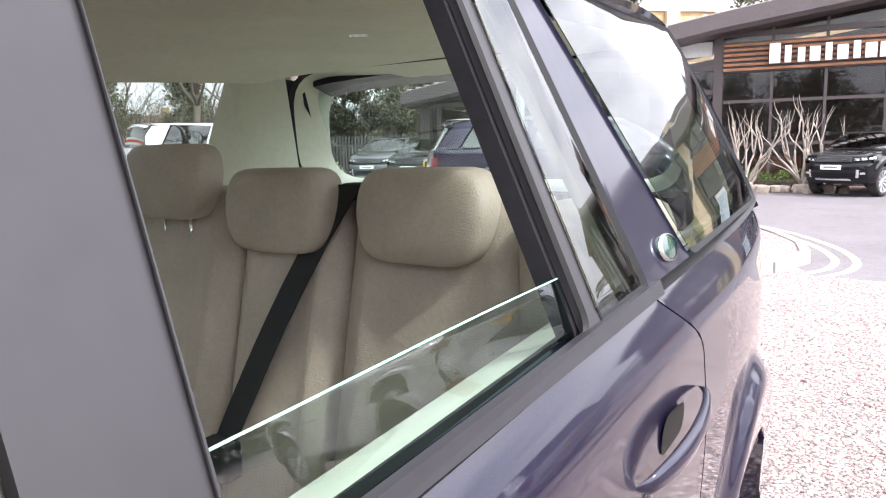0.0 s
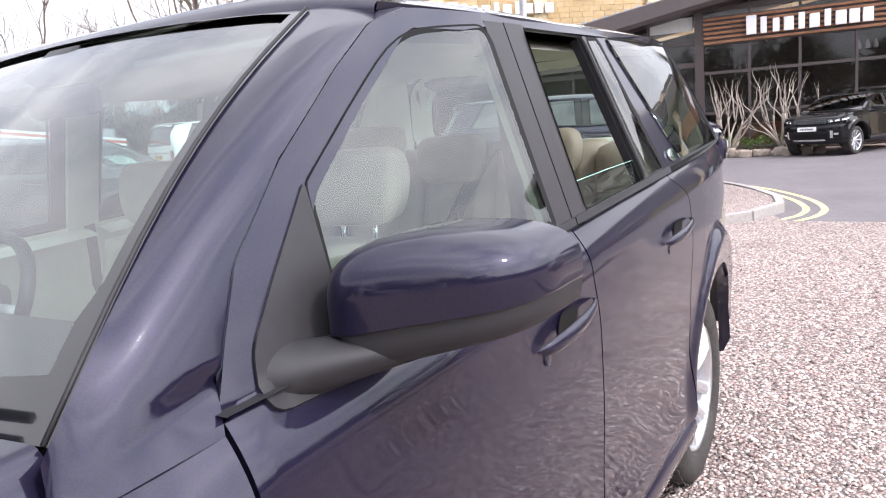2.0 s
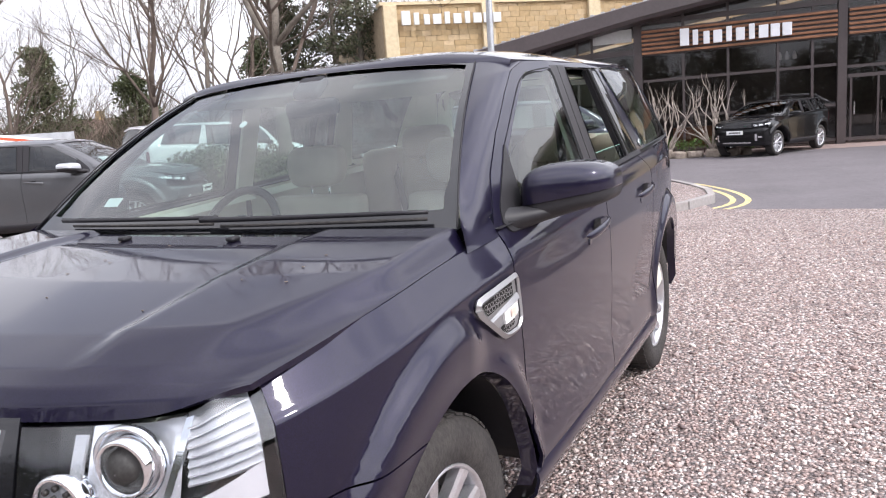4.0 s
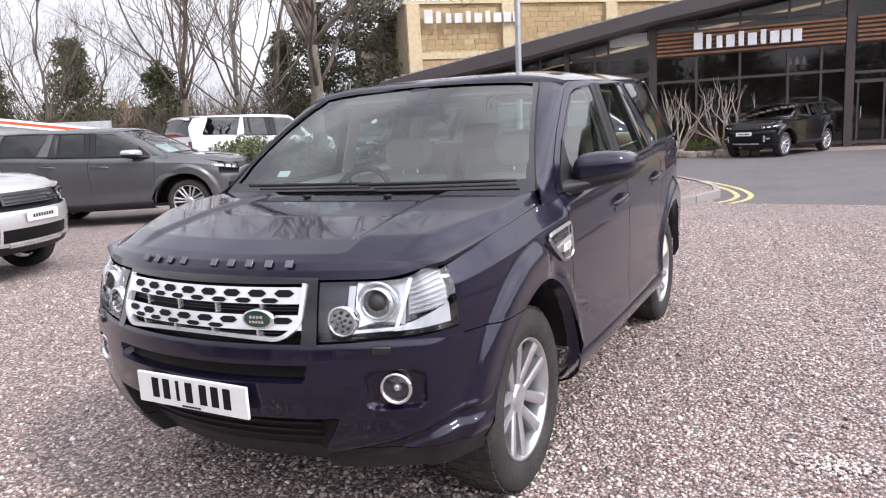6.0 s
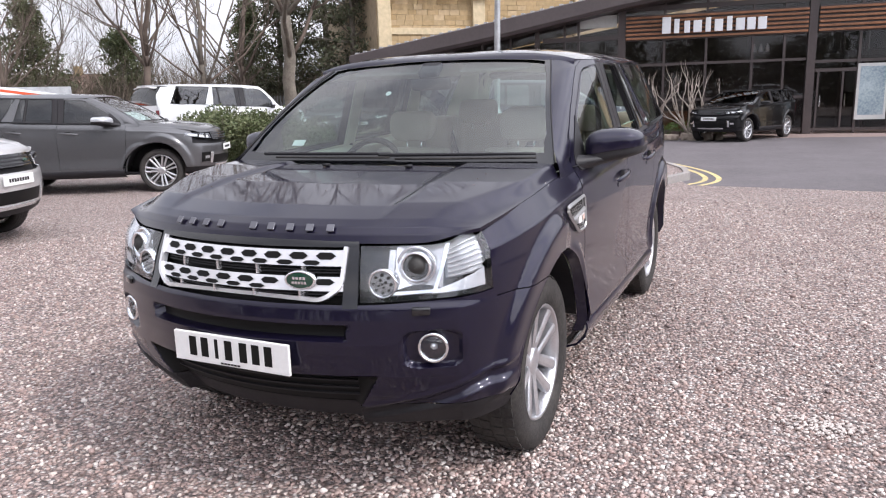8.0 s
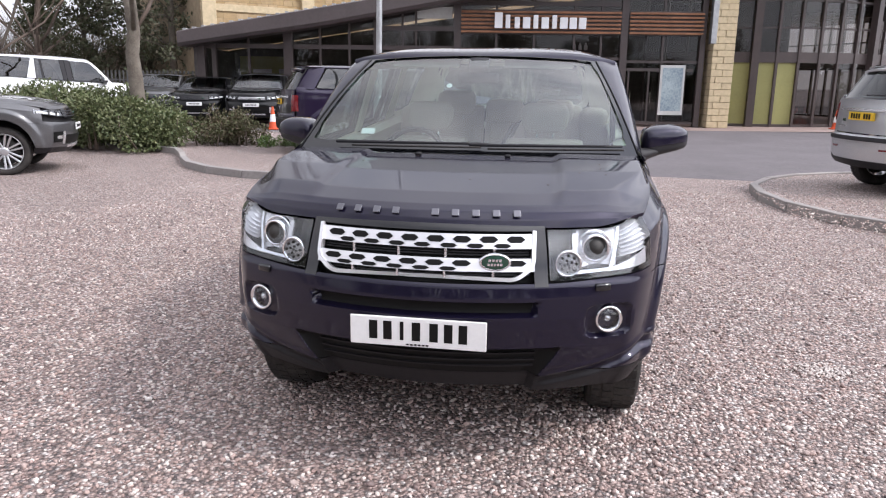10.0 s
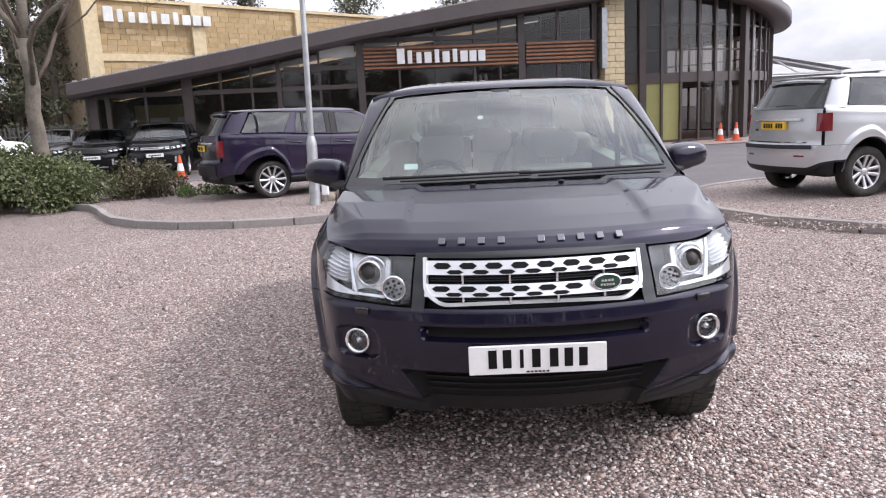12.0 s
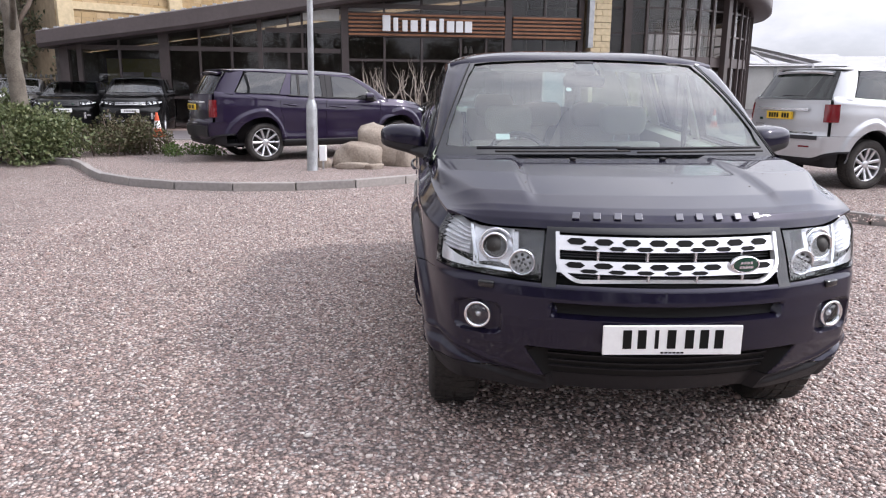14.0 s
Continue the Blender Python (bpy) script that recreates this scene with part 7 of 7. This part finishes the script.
tagged(leaf_cloud("crown", cs, rs, 300, 0.34, M_CONIF, belt, "dark mixed foliage", 78, z_min=0.05), kind="stuff")


def shrub(name, label, centres, radii, per, size, material, seed, category, kind=""):
    root = thing(name, label, category)
    tw = [tube([(c[0], c[1], 0.05), (c[0] + random.uniform(-0.2, 0.2), c[1] + random.uniform(-0.2, 0.2), c[2] + radii[i][2] * 0.5)], 0.02, 5, 0.4) for i, c in enumerate(centres)]
    tagged(mesh("stem_wood", *join(*tw), M_TWIGD, root), kind="stuff")
    tagged(leaf_cloud("foliage", centres, radii, per, size, material, root, "", seed, z_min=0.1), kind="stuff")
    return root


rng = np.random.default_rng(8)
cs, rs = [], []
for i in range(95):
    t = rng.random()
    c = Vector((-9.25, 9.7)).lerp(Vector((-12.9, 9.9)), t)
    h = lerp(0.62, 1.20, sstep(0, 0.55, t))
    cs.append((c.x + rng.normal() * 0.35, c.y + rng.normal() * 0.45 + 0.2, rng.uniform(0.25, h)))
    q = rng.uniform(0.28, 0.48)
    rs.append((q, q, q * 0.85))
shrub("laurel_hedge", "broad green laurel hedge on the gravel bed", cs, rs, 480, 0.072, M_LEAF, 41, "hedge")
cs, rs = [], []
for i in range(26):
    cs.append((-8.55 + rng.normal() * 0.42, 10.9 + rng.normal() * 0.45, rng.uniform(0.2, 0.75)))
    rs.append((0.28, 0.28, 0.24))
shrub("heather_shrub", "brown heather shrub beside the hedge", cs, rs, 260, 0.06, M_HEATH, 42, "shrub")
cs = [(-7.6 + 0.16 * i, 10.7 + rng.normal() * 0.15, 0.2) for i in range(8)]
shrub("low_evergreen", "low creeping green shrub on gravel", cs, [(0.2, 0.2, 0.12)] * 8, 200, 0.05, M_HEDGE, 43, "shrub")
cs = [(-5.0 + 0.22 * i + rng.normal() * 0.03, 21.3 + 0.035 * i, rng.uniform(0.2, 0.55)) for i in range(17)]
shrub("box_hedge", "low clipped green box hedge before the showroom", cs, [(0.2, 0.2, 0.16)] * 17, 130, 0.06, M_HEDGE, 44, "hedge")


def stag_shrub(at, seed):
    """A leafless pale shrub of crooked upright stems."""
    r = np.random.default_rng(seed)
    root = thing("bare_shrub", "leafless pale shrub with crooked upright stems", "shrub", at, "bare shrubs")
    for k in range(9):
        out = []
        a = 2 * math.pi * k / 9 + r.uniform(-0.3, 0.3)
        branches(r, (0, 0, 0), (math.cos(a) * 0.5, math.sin(a) * 0.5, 1.0), 1.15, 0.045, 2, out, 0.38, 0.35, 2, wob=0.16)
        mesh("stem", *join(*out), M_TWIG, root)
    return root


stag_shrub(pose(-3.75, 20.7, 0), 51)
stag_shrub(pose(-2.35, 20.9, 0), 52)


# ---- parked vehicles ----
def park(x, y, z, fx, fy, ly, lx=0.0):
    """The pose that sets the vehicle's point (lx, ly) on (x, y), its nose towards (fx, fy)."""
    m = pose(0, 0, 0, 0, 0, math.degrees(math.atan2(fx, -fy)))
    o = m @ Vector((lx, ly, 0))
    return pose(x - o.x, y - o.y, z) @ m


KY0 = (YF, FA, -1.02, -0.34, 0.11, 1.03, RA, 1.96, YR)
KZ0 = (0, 0.42, 0.78, 1.21, 1.64, 1.74)
RANGE_Y = (KY0, (-2.36, -1.46, -1.15, -0.42, 0.22, 1.16, 1.46, 2.25, 2.64))
SPORT_Y = (KY0, (-2.40, -1.44, -1.12, -0.28, 0.24, 1.15, 1.48, 2.20, 2.55))
EVOQ_Y = (KY0, (-2.12, -1.28, -1.02, -0.18, 0.16, 1.0, 1.38, 1.92, 2.22))
COUPE_Y = (KY0, (-2.02, -1.22, -0.97, -0.17, 0.15, 0.95, 1.31, 1.82, 2.10))
DISCO_Y = (KY0, (-2.30, -1.38, -1.10, -0.58, 0.20, 1.20, 1.50, 2.42, 2.52))
vehicle("silver_car", "silver off-road car parked on the raised gravel bed", park(4.05, 6.48, 0.10, 0.97, 0.25, RA), M_SILVER, glass_mat=M_PRIV, front="sport", rear="navy", sill=M_TRIM, wheel_r=0.36)
vehicle("purple_car", "dark purple luxury off-road car parked on gravel", park(-5.2, 9.35, 0.10, 0.86, 0.51, 1.46, -0.86), M_PURPLE, RANGE_Y, (KZ0, (0, 0.41, 0.77, 1.20, 1.63, 1.735)), 1.0, 0.365, None, "ten", None, M_DARKG, None, "box", "rover")
grey = vehicle("grey_car", "dark grey sports off-road car on gravel, paper in its windscreen", park(-9.62, 5.5, 0.0, 0.87, 0.49, -1.44, -0.86), M_GREY, SPORT_Y, (KZ0, (0, 0.42, 0.80, 1.25, 1.67, 1.77)), 1.045, 0.38, None, "star7", None, M_DARKG, None, "sport", "rover", sill=M_SATIN, mirror_mat=M_SILVER)
mesh("price_sheet", *moved(box(-0.34, -0.16, 0, 0.34, 0.16, 0.004), pose(0.15, -0.80, 1.33, 30)), M_PAPER, grey, "pale paper sheet behind the windscreen", smooth=False)
vehicle("pale_car", "pale silver compact off-road car nosing in on gravel", park(-7.35, 1.25, 0.0, 0.93, 0.37, -2.12), M_CHAMP, EVOQ_Y, (KZ0, (0, 0.42, 0.79, 1.22, 1.62, 1.71)), 1.0, 0.365, None, "star7", None, M_DARKG, None, "sport", "rover", low=M_SATIN)
vehicle("white_car", "white tall seven-seat off-road car behind the hedge", park(-14.2, 10.6, 0.18, 0.30, 0.95, 1.5), M_WHITE, DISCO_Y, (KZ0, (0, 0.44, 0.82, 1.28, 1.78, 1.88)), 1.0, 0.38, None, "star7", None, M_DARKG, None, "box", "rover", detail=False)
vehicle("black_coupe_car", "glossy black compact off-road car before the showroom", park(-0.60, 19.6, 0.0, -0.42, -0.907, -1.28, 0.8), M_BLACKP, COUPE_Y, (KZ0, (0, 0.40, 0.75, 1.10, 1.46, 1.53)), 0.94, 0.35, None, "multi10", None, M_DARKG, None, "sport", "rover", detail=False)
vehicle("black_car", "glossy black off-road car parked by the showroom", park(-11.25, 18.3, 0.0, 0.22, -0.975, -2.36), M_BLACKP, RANGE_Y, (KZ0, (0, 0.42, 0.80, 1.27, 1.70, 1.81)), 1.02, 0.38, None, "ten", None, M_DARKG, None, "box", "rover", detail=False)
vehicle("black_car", "glossy black off-road car parked by the showroom", park(-13.4, 18.5, 0.0, 0.22, -0.975, -2.12), M_BLACKP, EVOQ_Y, (KZ0, (0, 0.42, 0.80, 1.20, 1.58, 1.66)), 1.0, 0.37, None, "star7", None, M_DARKG, None, "sport", "rover", detail=False)
vehicle("dark_green_car", "dark off-road car parked by the fence", park(-15.7, 19.3, 0.0, 0.25, -0.97, -2.4), M_GREY, SPORT_Y, (KZ0, (0, 0.42, 0.80, 1.25, 1.67, 1.77)), 1.0, 0.38, None, "star7", None, M_DARKG, None, "sport", "rover", detail=False)


# ---- the navy car's cabin and trim ----
def wing_pt(y, z, lift=0.0):
    return skin(s_at_y(y), z, lift)


def cabin_seat(label, *args, **kw):
    r = seat(label, *args, **kw)
    r.parent = navy
    return r


cabin_seat("cream leather rear seat", 0.405, 1.045, 0.44, 0.0)
cabin_seat("cream leather rear seat", 0.02, 1.045, 0.32, 0.0)
cabin_seat("cream leather rear seat", -0.36, 1.045, 0.42, 0.06)
for x in (0.37, -0.37):
    cabin_seat("cream leather front seat", x, -0.10, 0.50, 0.03, tall=0.60, z=0.58, lean=0.24, rest_z=1.19, rest_dy=-0.01)
mesh("rear_side_bolster", *flip(box(0.60, 1.06, 0.5, 0.82, 1.40, 1.345, 0.06), False), M_LEATHER, navy)
mesh("rear_side_bolster", *flip(box(0.60, 1.06, 0.5, 0.82, 1.40, 1.345, 0.06), True), M_LEATHER, navy)
half = grid(lambda u, v: (lambda p: (p[0] * 0.955, p[1] * 0.985, p[2] - lerp(0.045, 0.030, sstep(0.6, 1.0, v)) - 0.015 * u))(roof_pt(u, lerp(0.01, 0.95, v))), 16, 16)
mesh("headliner", *join(half, flip(half)), M_LINER, navy, "pale beige headliner")
mesh("cabin_floor", *box(-0.80, -0.70, 0.40, 0.80, 1.95, 0.44), M_TRIMC, navy, "beige carpet")
mesh("parcel_cover", *box(-0.66, 1.34, 1.16, 0.66, 2.1, 1.18, 0.005), M_TRIMC, navy, "beige load cover")
for mir in (False, True):
    def card(u, v, y0=-0.73, y1=0.10):
        y, z = lerp(y0, y1, u), lerp(0.46, 1.0, v)
        zz = lerp(0.46, waist(y) - 0.012, v)
        return (side_x(y, min(zz, 1.1)) - 0.075 - 0.035 * sstep(0.25, 0.45, v) * (1 - sstep(0.62, 0.7, v)), y, zz)
    mesh("front_door_card", *flip(grid(card, 12, 14), mir), M_TRIMC, navy, "cream door lining")
    mesh("rear_door_card", *flip(grid(lambda u, v: card(u, v, 0.14, 1.0), 12, 14), mir), M_TRIMC, navy, "cream door lining")
    mesh("cargo_lining", *flip(grid(lambda u, v: card(u, v, 1.0, 2.05), 12, 14), mir), M_TRIMC, navy, "cream load-bay lining")
    for y0, y1 in ((-0.86, 0.10), (0.14, 1.0), (1.0, 1.95)):
        mesh("window_channel", *flip(grid(lambda u, v: (lambda y: (side_x(y, 1.1) - lerp(0.02, 0.072, v), y, waist(y) - 0.006))(lerp(y0, y1, u)), 10, 2), mir), M_TRIM, navy, "black inner window channel")
        mesh("sill_capping", *flip(grid(lambda u, v: (lambda y: (side_x(y, 1.1) - lerp(0.072, 0.155, v), y, waist(y) - 0.026 - 0.022 * v * v))(lerp(y0, y1, u)), 10, 3), mir), M_TRIMC, navy, "cream window capping")
    for pts in ([(0.04, 1.2), (0.15, 1.21), (0.14, 1.66), (0.03, 1.65)], [(0.86, 1.25), (1.06, 1.27), (0.86, 1.69), (0.76, 1.68)]):
        side_poly("pillar_trim", pts, M_TRIMC, navy, mir, -0.035, 0.015, "cream pillar trim")
    inner = rounded([(1.05, 1.300), (1.64, 1.315), (1.58, 1.690), (0.85, 1.675)], 0.06)
    mesh("cargo_window_trim", *flip(band(shrink(inner, -0.04), shrink(inner, -0.008), lambda y, z: cabin(y, z, -0.06), lambda y, z: cabin(y, z, -0.03)), mir), M_TRIMC, navy, "cream window surround")
    def rear_post(u, v):
        z = lerp(1.16, 1.705, v)
        a = Vector(cabin(1.585, max(z, 1.30), -0.03))
        b = Vector((lerp(0.725, 0.622, v), lerp(1.96, 1.775, v), z))
        p = a.lerp(b, u)
        return (p.x - 0.02 * math.sin(math.pi * u), p.y, z)
    mesh("rear_pillar_trim", *flip(grid(rear_post, 8, 8), mir), M_TRIMC, navy, "cream rear pillar trim")


def tail_frame(dx, dz, y):
    return [(px, y - (z - 1.27) * 0.30 - 0.07 * (px / 0.78) ** 2, z) for px, z in rounded([(-0.71 - dx, 1.30 - dz), (0.71 + dx, 1.30 - dz), (0.635 + dx, 1.705 + dz), (-0.635 - dx, 1.705 + dz)], 0.14, 6)]


for dx0, dx1, y0, y1, m, nm, lb in ((-0.002, -0.055, 1.985, 2.10, M_TRIMC, "tailgate_lining", "cream tailgate window surround"), (0.006, -0.004, 1.972, 1.986, M_TRIM, "tailgate_seal", "black tailgate seal")):
    a, b = tail_frame(dx0, dx0 * 0.6, y0), tail_frame(dx1, dx1 * 0.6, y1)
    n = len(a)
    mesh(nm, a + b, [(i, (i + 1) % n, n + (i + 1) % n, n + i) for i in range(n)], m, navy, lb)
# belts
for a, b, c, w in (((0.195, 1.14, 1.37), (0.06, 1.07, 1.15), (-0.07, 0.985, 0.80), 0.034), ((-0.62, 1.16, 1.25), (-0.50, 1.03, 1.0), (-0.35, 0.92, 0.74), 0.024)):
    vs, fs = [], []
    for i in range(13):
        t = i / 12
        p = Vector(a) * (1 - t) ** 2 + Vector(b) * 2 * t * (1 - t) + Vector(c) * t * t
        vs += [(p.x - w, p.y - 0.012, p.z), (p.x + w, p.y - 0.012, p.z), (p.x + w, p.y - 0.009, p.z), (p.x - w, p.y - 0.009, p.z)]
        if i:
            fs += [(4 * i - 4 + k, 4 * i - 4 + (k + 1) % 4, 4 * i + (k + 1) % 4, 4 * i + k) for k in range(4)]
    fs += [(3, 2, 1, 0), (48, 49, 50, 51)]
    mesh("seat_belt", vs, fs, M_BELT, navy, "black webbing seat belt", smooth=False)
mesh("belt_guide", *box(0.155, 1.13, 1.335, 0.235, 1.19, 1.372, 0.012), M_BELT, navy)
mesh("belt_buckle", *box(-0.12, 0.93, 0.72, -0.03, 0.99, 0.81, 0.012), M_BELT, navy)
mesh("front_belt", *tube([cabin(0.07, 1.52, -0.05), (0.80, 0.10, 1.1), (0.74, 0.06, 0.62)], 0.018, 6), M_BELT, navy, "black webbing seat belt")
# dashboard, wheel, mirror
mesh("dashboard", *grid(lambda u, v: (lerp(-0.78, 0.78, u), lerp(-1.0, -0.50, v) + 0.10 * (2 * u - 1) ** 2 * (1 - v), float(np.interp(v, (0, 0.3, 0.7, 0.86, 1), (1.15, 1.165, 1.16, 1.08, 0.72))) + 0.02 * math.exp(-((u - 0.27) / 0.14) ** 2)), 22, 12), M_SATIN, navy, "dark grey soft dashboard")
mesh("dash_lower", *box(-0.76, -0.62, 0.55, 0.76, -0.50, 0.86, 0.03), M_TRIMC, navy, "cream lower dashboard")
mesh("centre_console", *box(-0.13, -0.66, 0.42, 0.13, 0.25, 0.78, 0.04), M_SATIN, navy)
sw = pose(-0.37, -0.50, 1.09, 62, 0, 0)
ringp = [(0.185 * math.cos(2 * math.pi * k / 32), 0.185 * math.sin(2 * math.pi * k / 32), 0) for k in range(33)]
stw = mesh("steering_wheel", *moved(tube(ringp, 0.017, 8), sw), M_SATIN, navy, "dark leather steering wheel")
mesh("wheel_boss", *moved(lathe([(0.075, -0.03), (0.075, 0.01), (0.06, 0.03), (0.001, 0.035)], 20, "z"), sw), M_SATIN, stw)
for a in (180, 0, 270):
    mesh("wheel_spoke", *moved(box(0.05, -0.022, -0.012, 0.18, 0.022, 0.012, 0.006), sw @ pose(0, 0, 0, 0, 0, a)), M_BRIGHT, stw)
mesh("rear_view_mirror", *box(-0.12, -0.45, 1.52, 0.12, -0.41, 1.585, 0.02), M_SATIN, navy, "black rear-view mirror")
mesh("sensor_pod", *moved(box(-0.06, -0.05, -0.02, 0.06, 0.05, 0.02, 0.015), pose(0, -0.43, 1.625, 40)), M_SATIN, navy)
for x in (-0.33, 0.33):
    mesh("sun_visor", *moved(box(-0.2, -0.08, -0.008, 0.2, 0.08, 0.008, 0.006), pose(x, -0.27, 1.642, 20)), M_LINER, navy)
p = screen_pt(-0.62, 0.16)
mesh("windscreen_sticker", *moved(box(-0.035, -0.001, -0.02, 0.035, 0.001, 0.02), pose(p[0], p[1] + 0.02, p[2], -48)), M_PAPER, navy, smooth=False)
p = screen_pt(-0.18, 0.62)
mesh("windscreen_tag", *moved(lathe([(0.016, 0.0), (0.001, -0.001)], 14, "y"), pose(p[0], p[1] + 0.02, p[2], -48)), M_PAPER, navy)

# side vents with repeater lamps
for mir in (False, True):
    outer = rounded([(-1.128, 1.022), (-0.866, 1.040), (-0.868, 0.915), (-0.895, 0.890), (-0.985, 0.890), (-1.128, 0.990)], [0.022, 0.02, 0.012, 0.015, 0.03, 0.022])
    inn = shrink(outer, 0.011)
    v = mesh("wing_vent", *flip(band(outer, inn, lambda y, z: wing_pt(y, z, 0.004), lambda y, z: wing_pt(y, z, 0.012)), mir), M_VENT, navy, "silver wing vent with mesh", thick=0.008)
    mesh("vent_plate", *flip(disc_fill(inn, lambda y, z: wing_pt(y, z, 0.0075)), mir), M_VENT, v, "satin silver vent plate")
    for cell, nm in (([(-1.098, 1.006), (-0.905, 1.024), (-0.905, 0.988), (-1.075, 0.972)], "upper_recess"), ([(-1.010, 0.926), (-0.915, 0.940), (-0.915, 0.912), (-0.985, 0.902)], "lower_recess")):
        hole = rounded(cell, 0.006)
        rc = mesh(nm, *flip(disc_fill(hole, lambda y, z: wing_pt(y, z, 0.0095)), mir), M_INK_SHADE, v, "black vent opening")
        ys, zs = [p[0] for p in cell], [p[1] for p in cell]
        for ry in range(14):
            for rz in range(8):
                y, z = min(ys) + 0.0175 * ry + (0.00875 if rz % 2 else 0), min(zs) + 0.0125 * rz
                ok = True
                for k in range(4):
                    (ay, az), (by, bz) = cell[k], cell[(k + 1) % 4]
                    ok = ok and ((by - ay) * (z - az) - (bz - az) * (y - ay)) / math.hypot(by - ay, bz - az) < -0.0035
                if ok:
                    hx = [(y + 0.0100 * math.cos(math.pi / 3 * k), z + 0.0072 * math.sin(math.pi / 3 * k)) for k in range(6)]
                    hi = [(y + 0.0076 * math.cos(math.pi / 3 * k), z + 0.0052 * math.sin(math.pi / 3 * k)) for k in range(6)]
                    mesh("vent_mesh", *flip(band(hx, hi, lambda a, b: wing_pt(a, b, 0.011)), mir), M_VENT, rc, smooth=False)
    mesh("vent_blade", *flip(grid(lambda a, b: wing_pt(lerp(-1.072, -0.884, a), 0.958 + 0.13 * (lerp(-1.072, -0.884, a) + 1.07) + lerp(-0.005, 0.006, b) * (0.5 + a), lerp(0.018, 0.012, b)), 8, 2), mir), M_VENT, v, thick=0.010)
    mesh("repeater_lamp", *flip(grid(lambda a, b: wing_pt(lerp(-0.985, -0.893, a), lerp(0.934, 0.966, b) + 0.13 * (lerp(-0.985, -0.893, a) + 0.94), 0.0145 + 0.005 * math.sin(math.pi * a)), 6, 3), mir), M_CLEARL, v, "clear repeater lamp", thick=0.008)
    mesh("repeater_bulb", *flip(grid(lambda a, b: wing_pt(lerp(-0.958, -0.925, a), lerp(0.940, 0.962, b), 0.0215), 2, 2), mir), M_AMBERP, v)
    c0 = Vector(cabin(0.955, 1.300))
    nrm = (Vector(cabin(0.965, 1.300)) - c0).cross(Vector(cabin(0.955, 1.310)) - c0).normalized()
    on_pillar = Matrix.Translation(c0) @ Vector((1, 0, 0)).rotation_difference(nrm).to_matrix().to_4x4() @ Matrix.Diagonal((1, 1.1, 0.6, 1))
    b = mesh("side_badge", *flip(moved(lathe([(0.031, -0.004), (0.031, 0.003), (0.026, 0.005), (0.001, 0.006)], 24), on_pillar), mir), M_GREEN, navy, "green oval pillar badge")
    mesh("badge_rim", *flip(moved(lathe([(0.033, 0.001), (0.032, 0.0045), (0.0295, 0.0055)], 24), on_pillar), mir), M_VENT, b)
    # bright strip along the screen pillar and roof joint
    mesh("roof_joint", *flip(tube([(lambda p: (p[0] * 0.86, p[1], p[2] + 0.004))(roof_pt(0.86, k / 14)) for k in range(15)], 0.006, 5), mir), M_TRIM, navy, "black roof joint strip")
    mesh("screen_strip", *flip(tube([(lambda q: (q[0], q[1] - 0.004, q[2] + 0.003))(screen_pt(1.0, k / 10)) for k in range(11)], 0.0032, 5), mir), M_TRIM, navy)
# washer jets and rain-dried specks on the bonnet
for x in (-0.20, 0.24):
    p = bonnet_pt(x / 0.89, 0.90)
    mesh("washer_jet", *moved(box(-0.014, -0.018, 0, 0.014, 0.018, 0.014, 0.006), pose(*p)), M_TRIM, navy)
rr = np.random.default_rng(4)
for i in range(18):
    u, v = rr.uniform(-0.85, 0.85), rr.uniform(0.2, 0.9)
    p = bonnet_pt(u, v)
    mesh("fallen_bud", *moved(box(-0.0035, -0.0013, 0, 0.0035, 0.0013, 0.0016), pose(p[0], p[1], p[2] + 0.001, 0, 0, rr.uniform(0, 180))), M_TWIGD, navy, smooth=False)
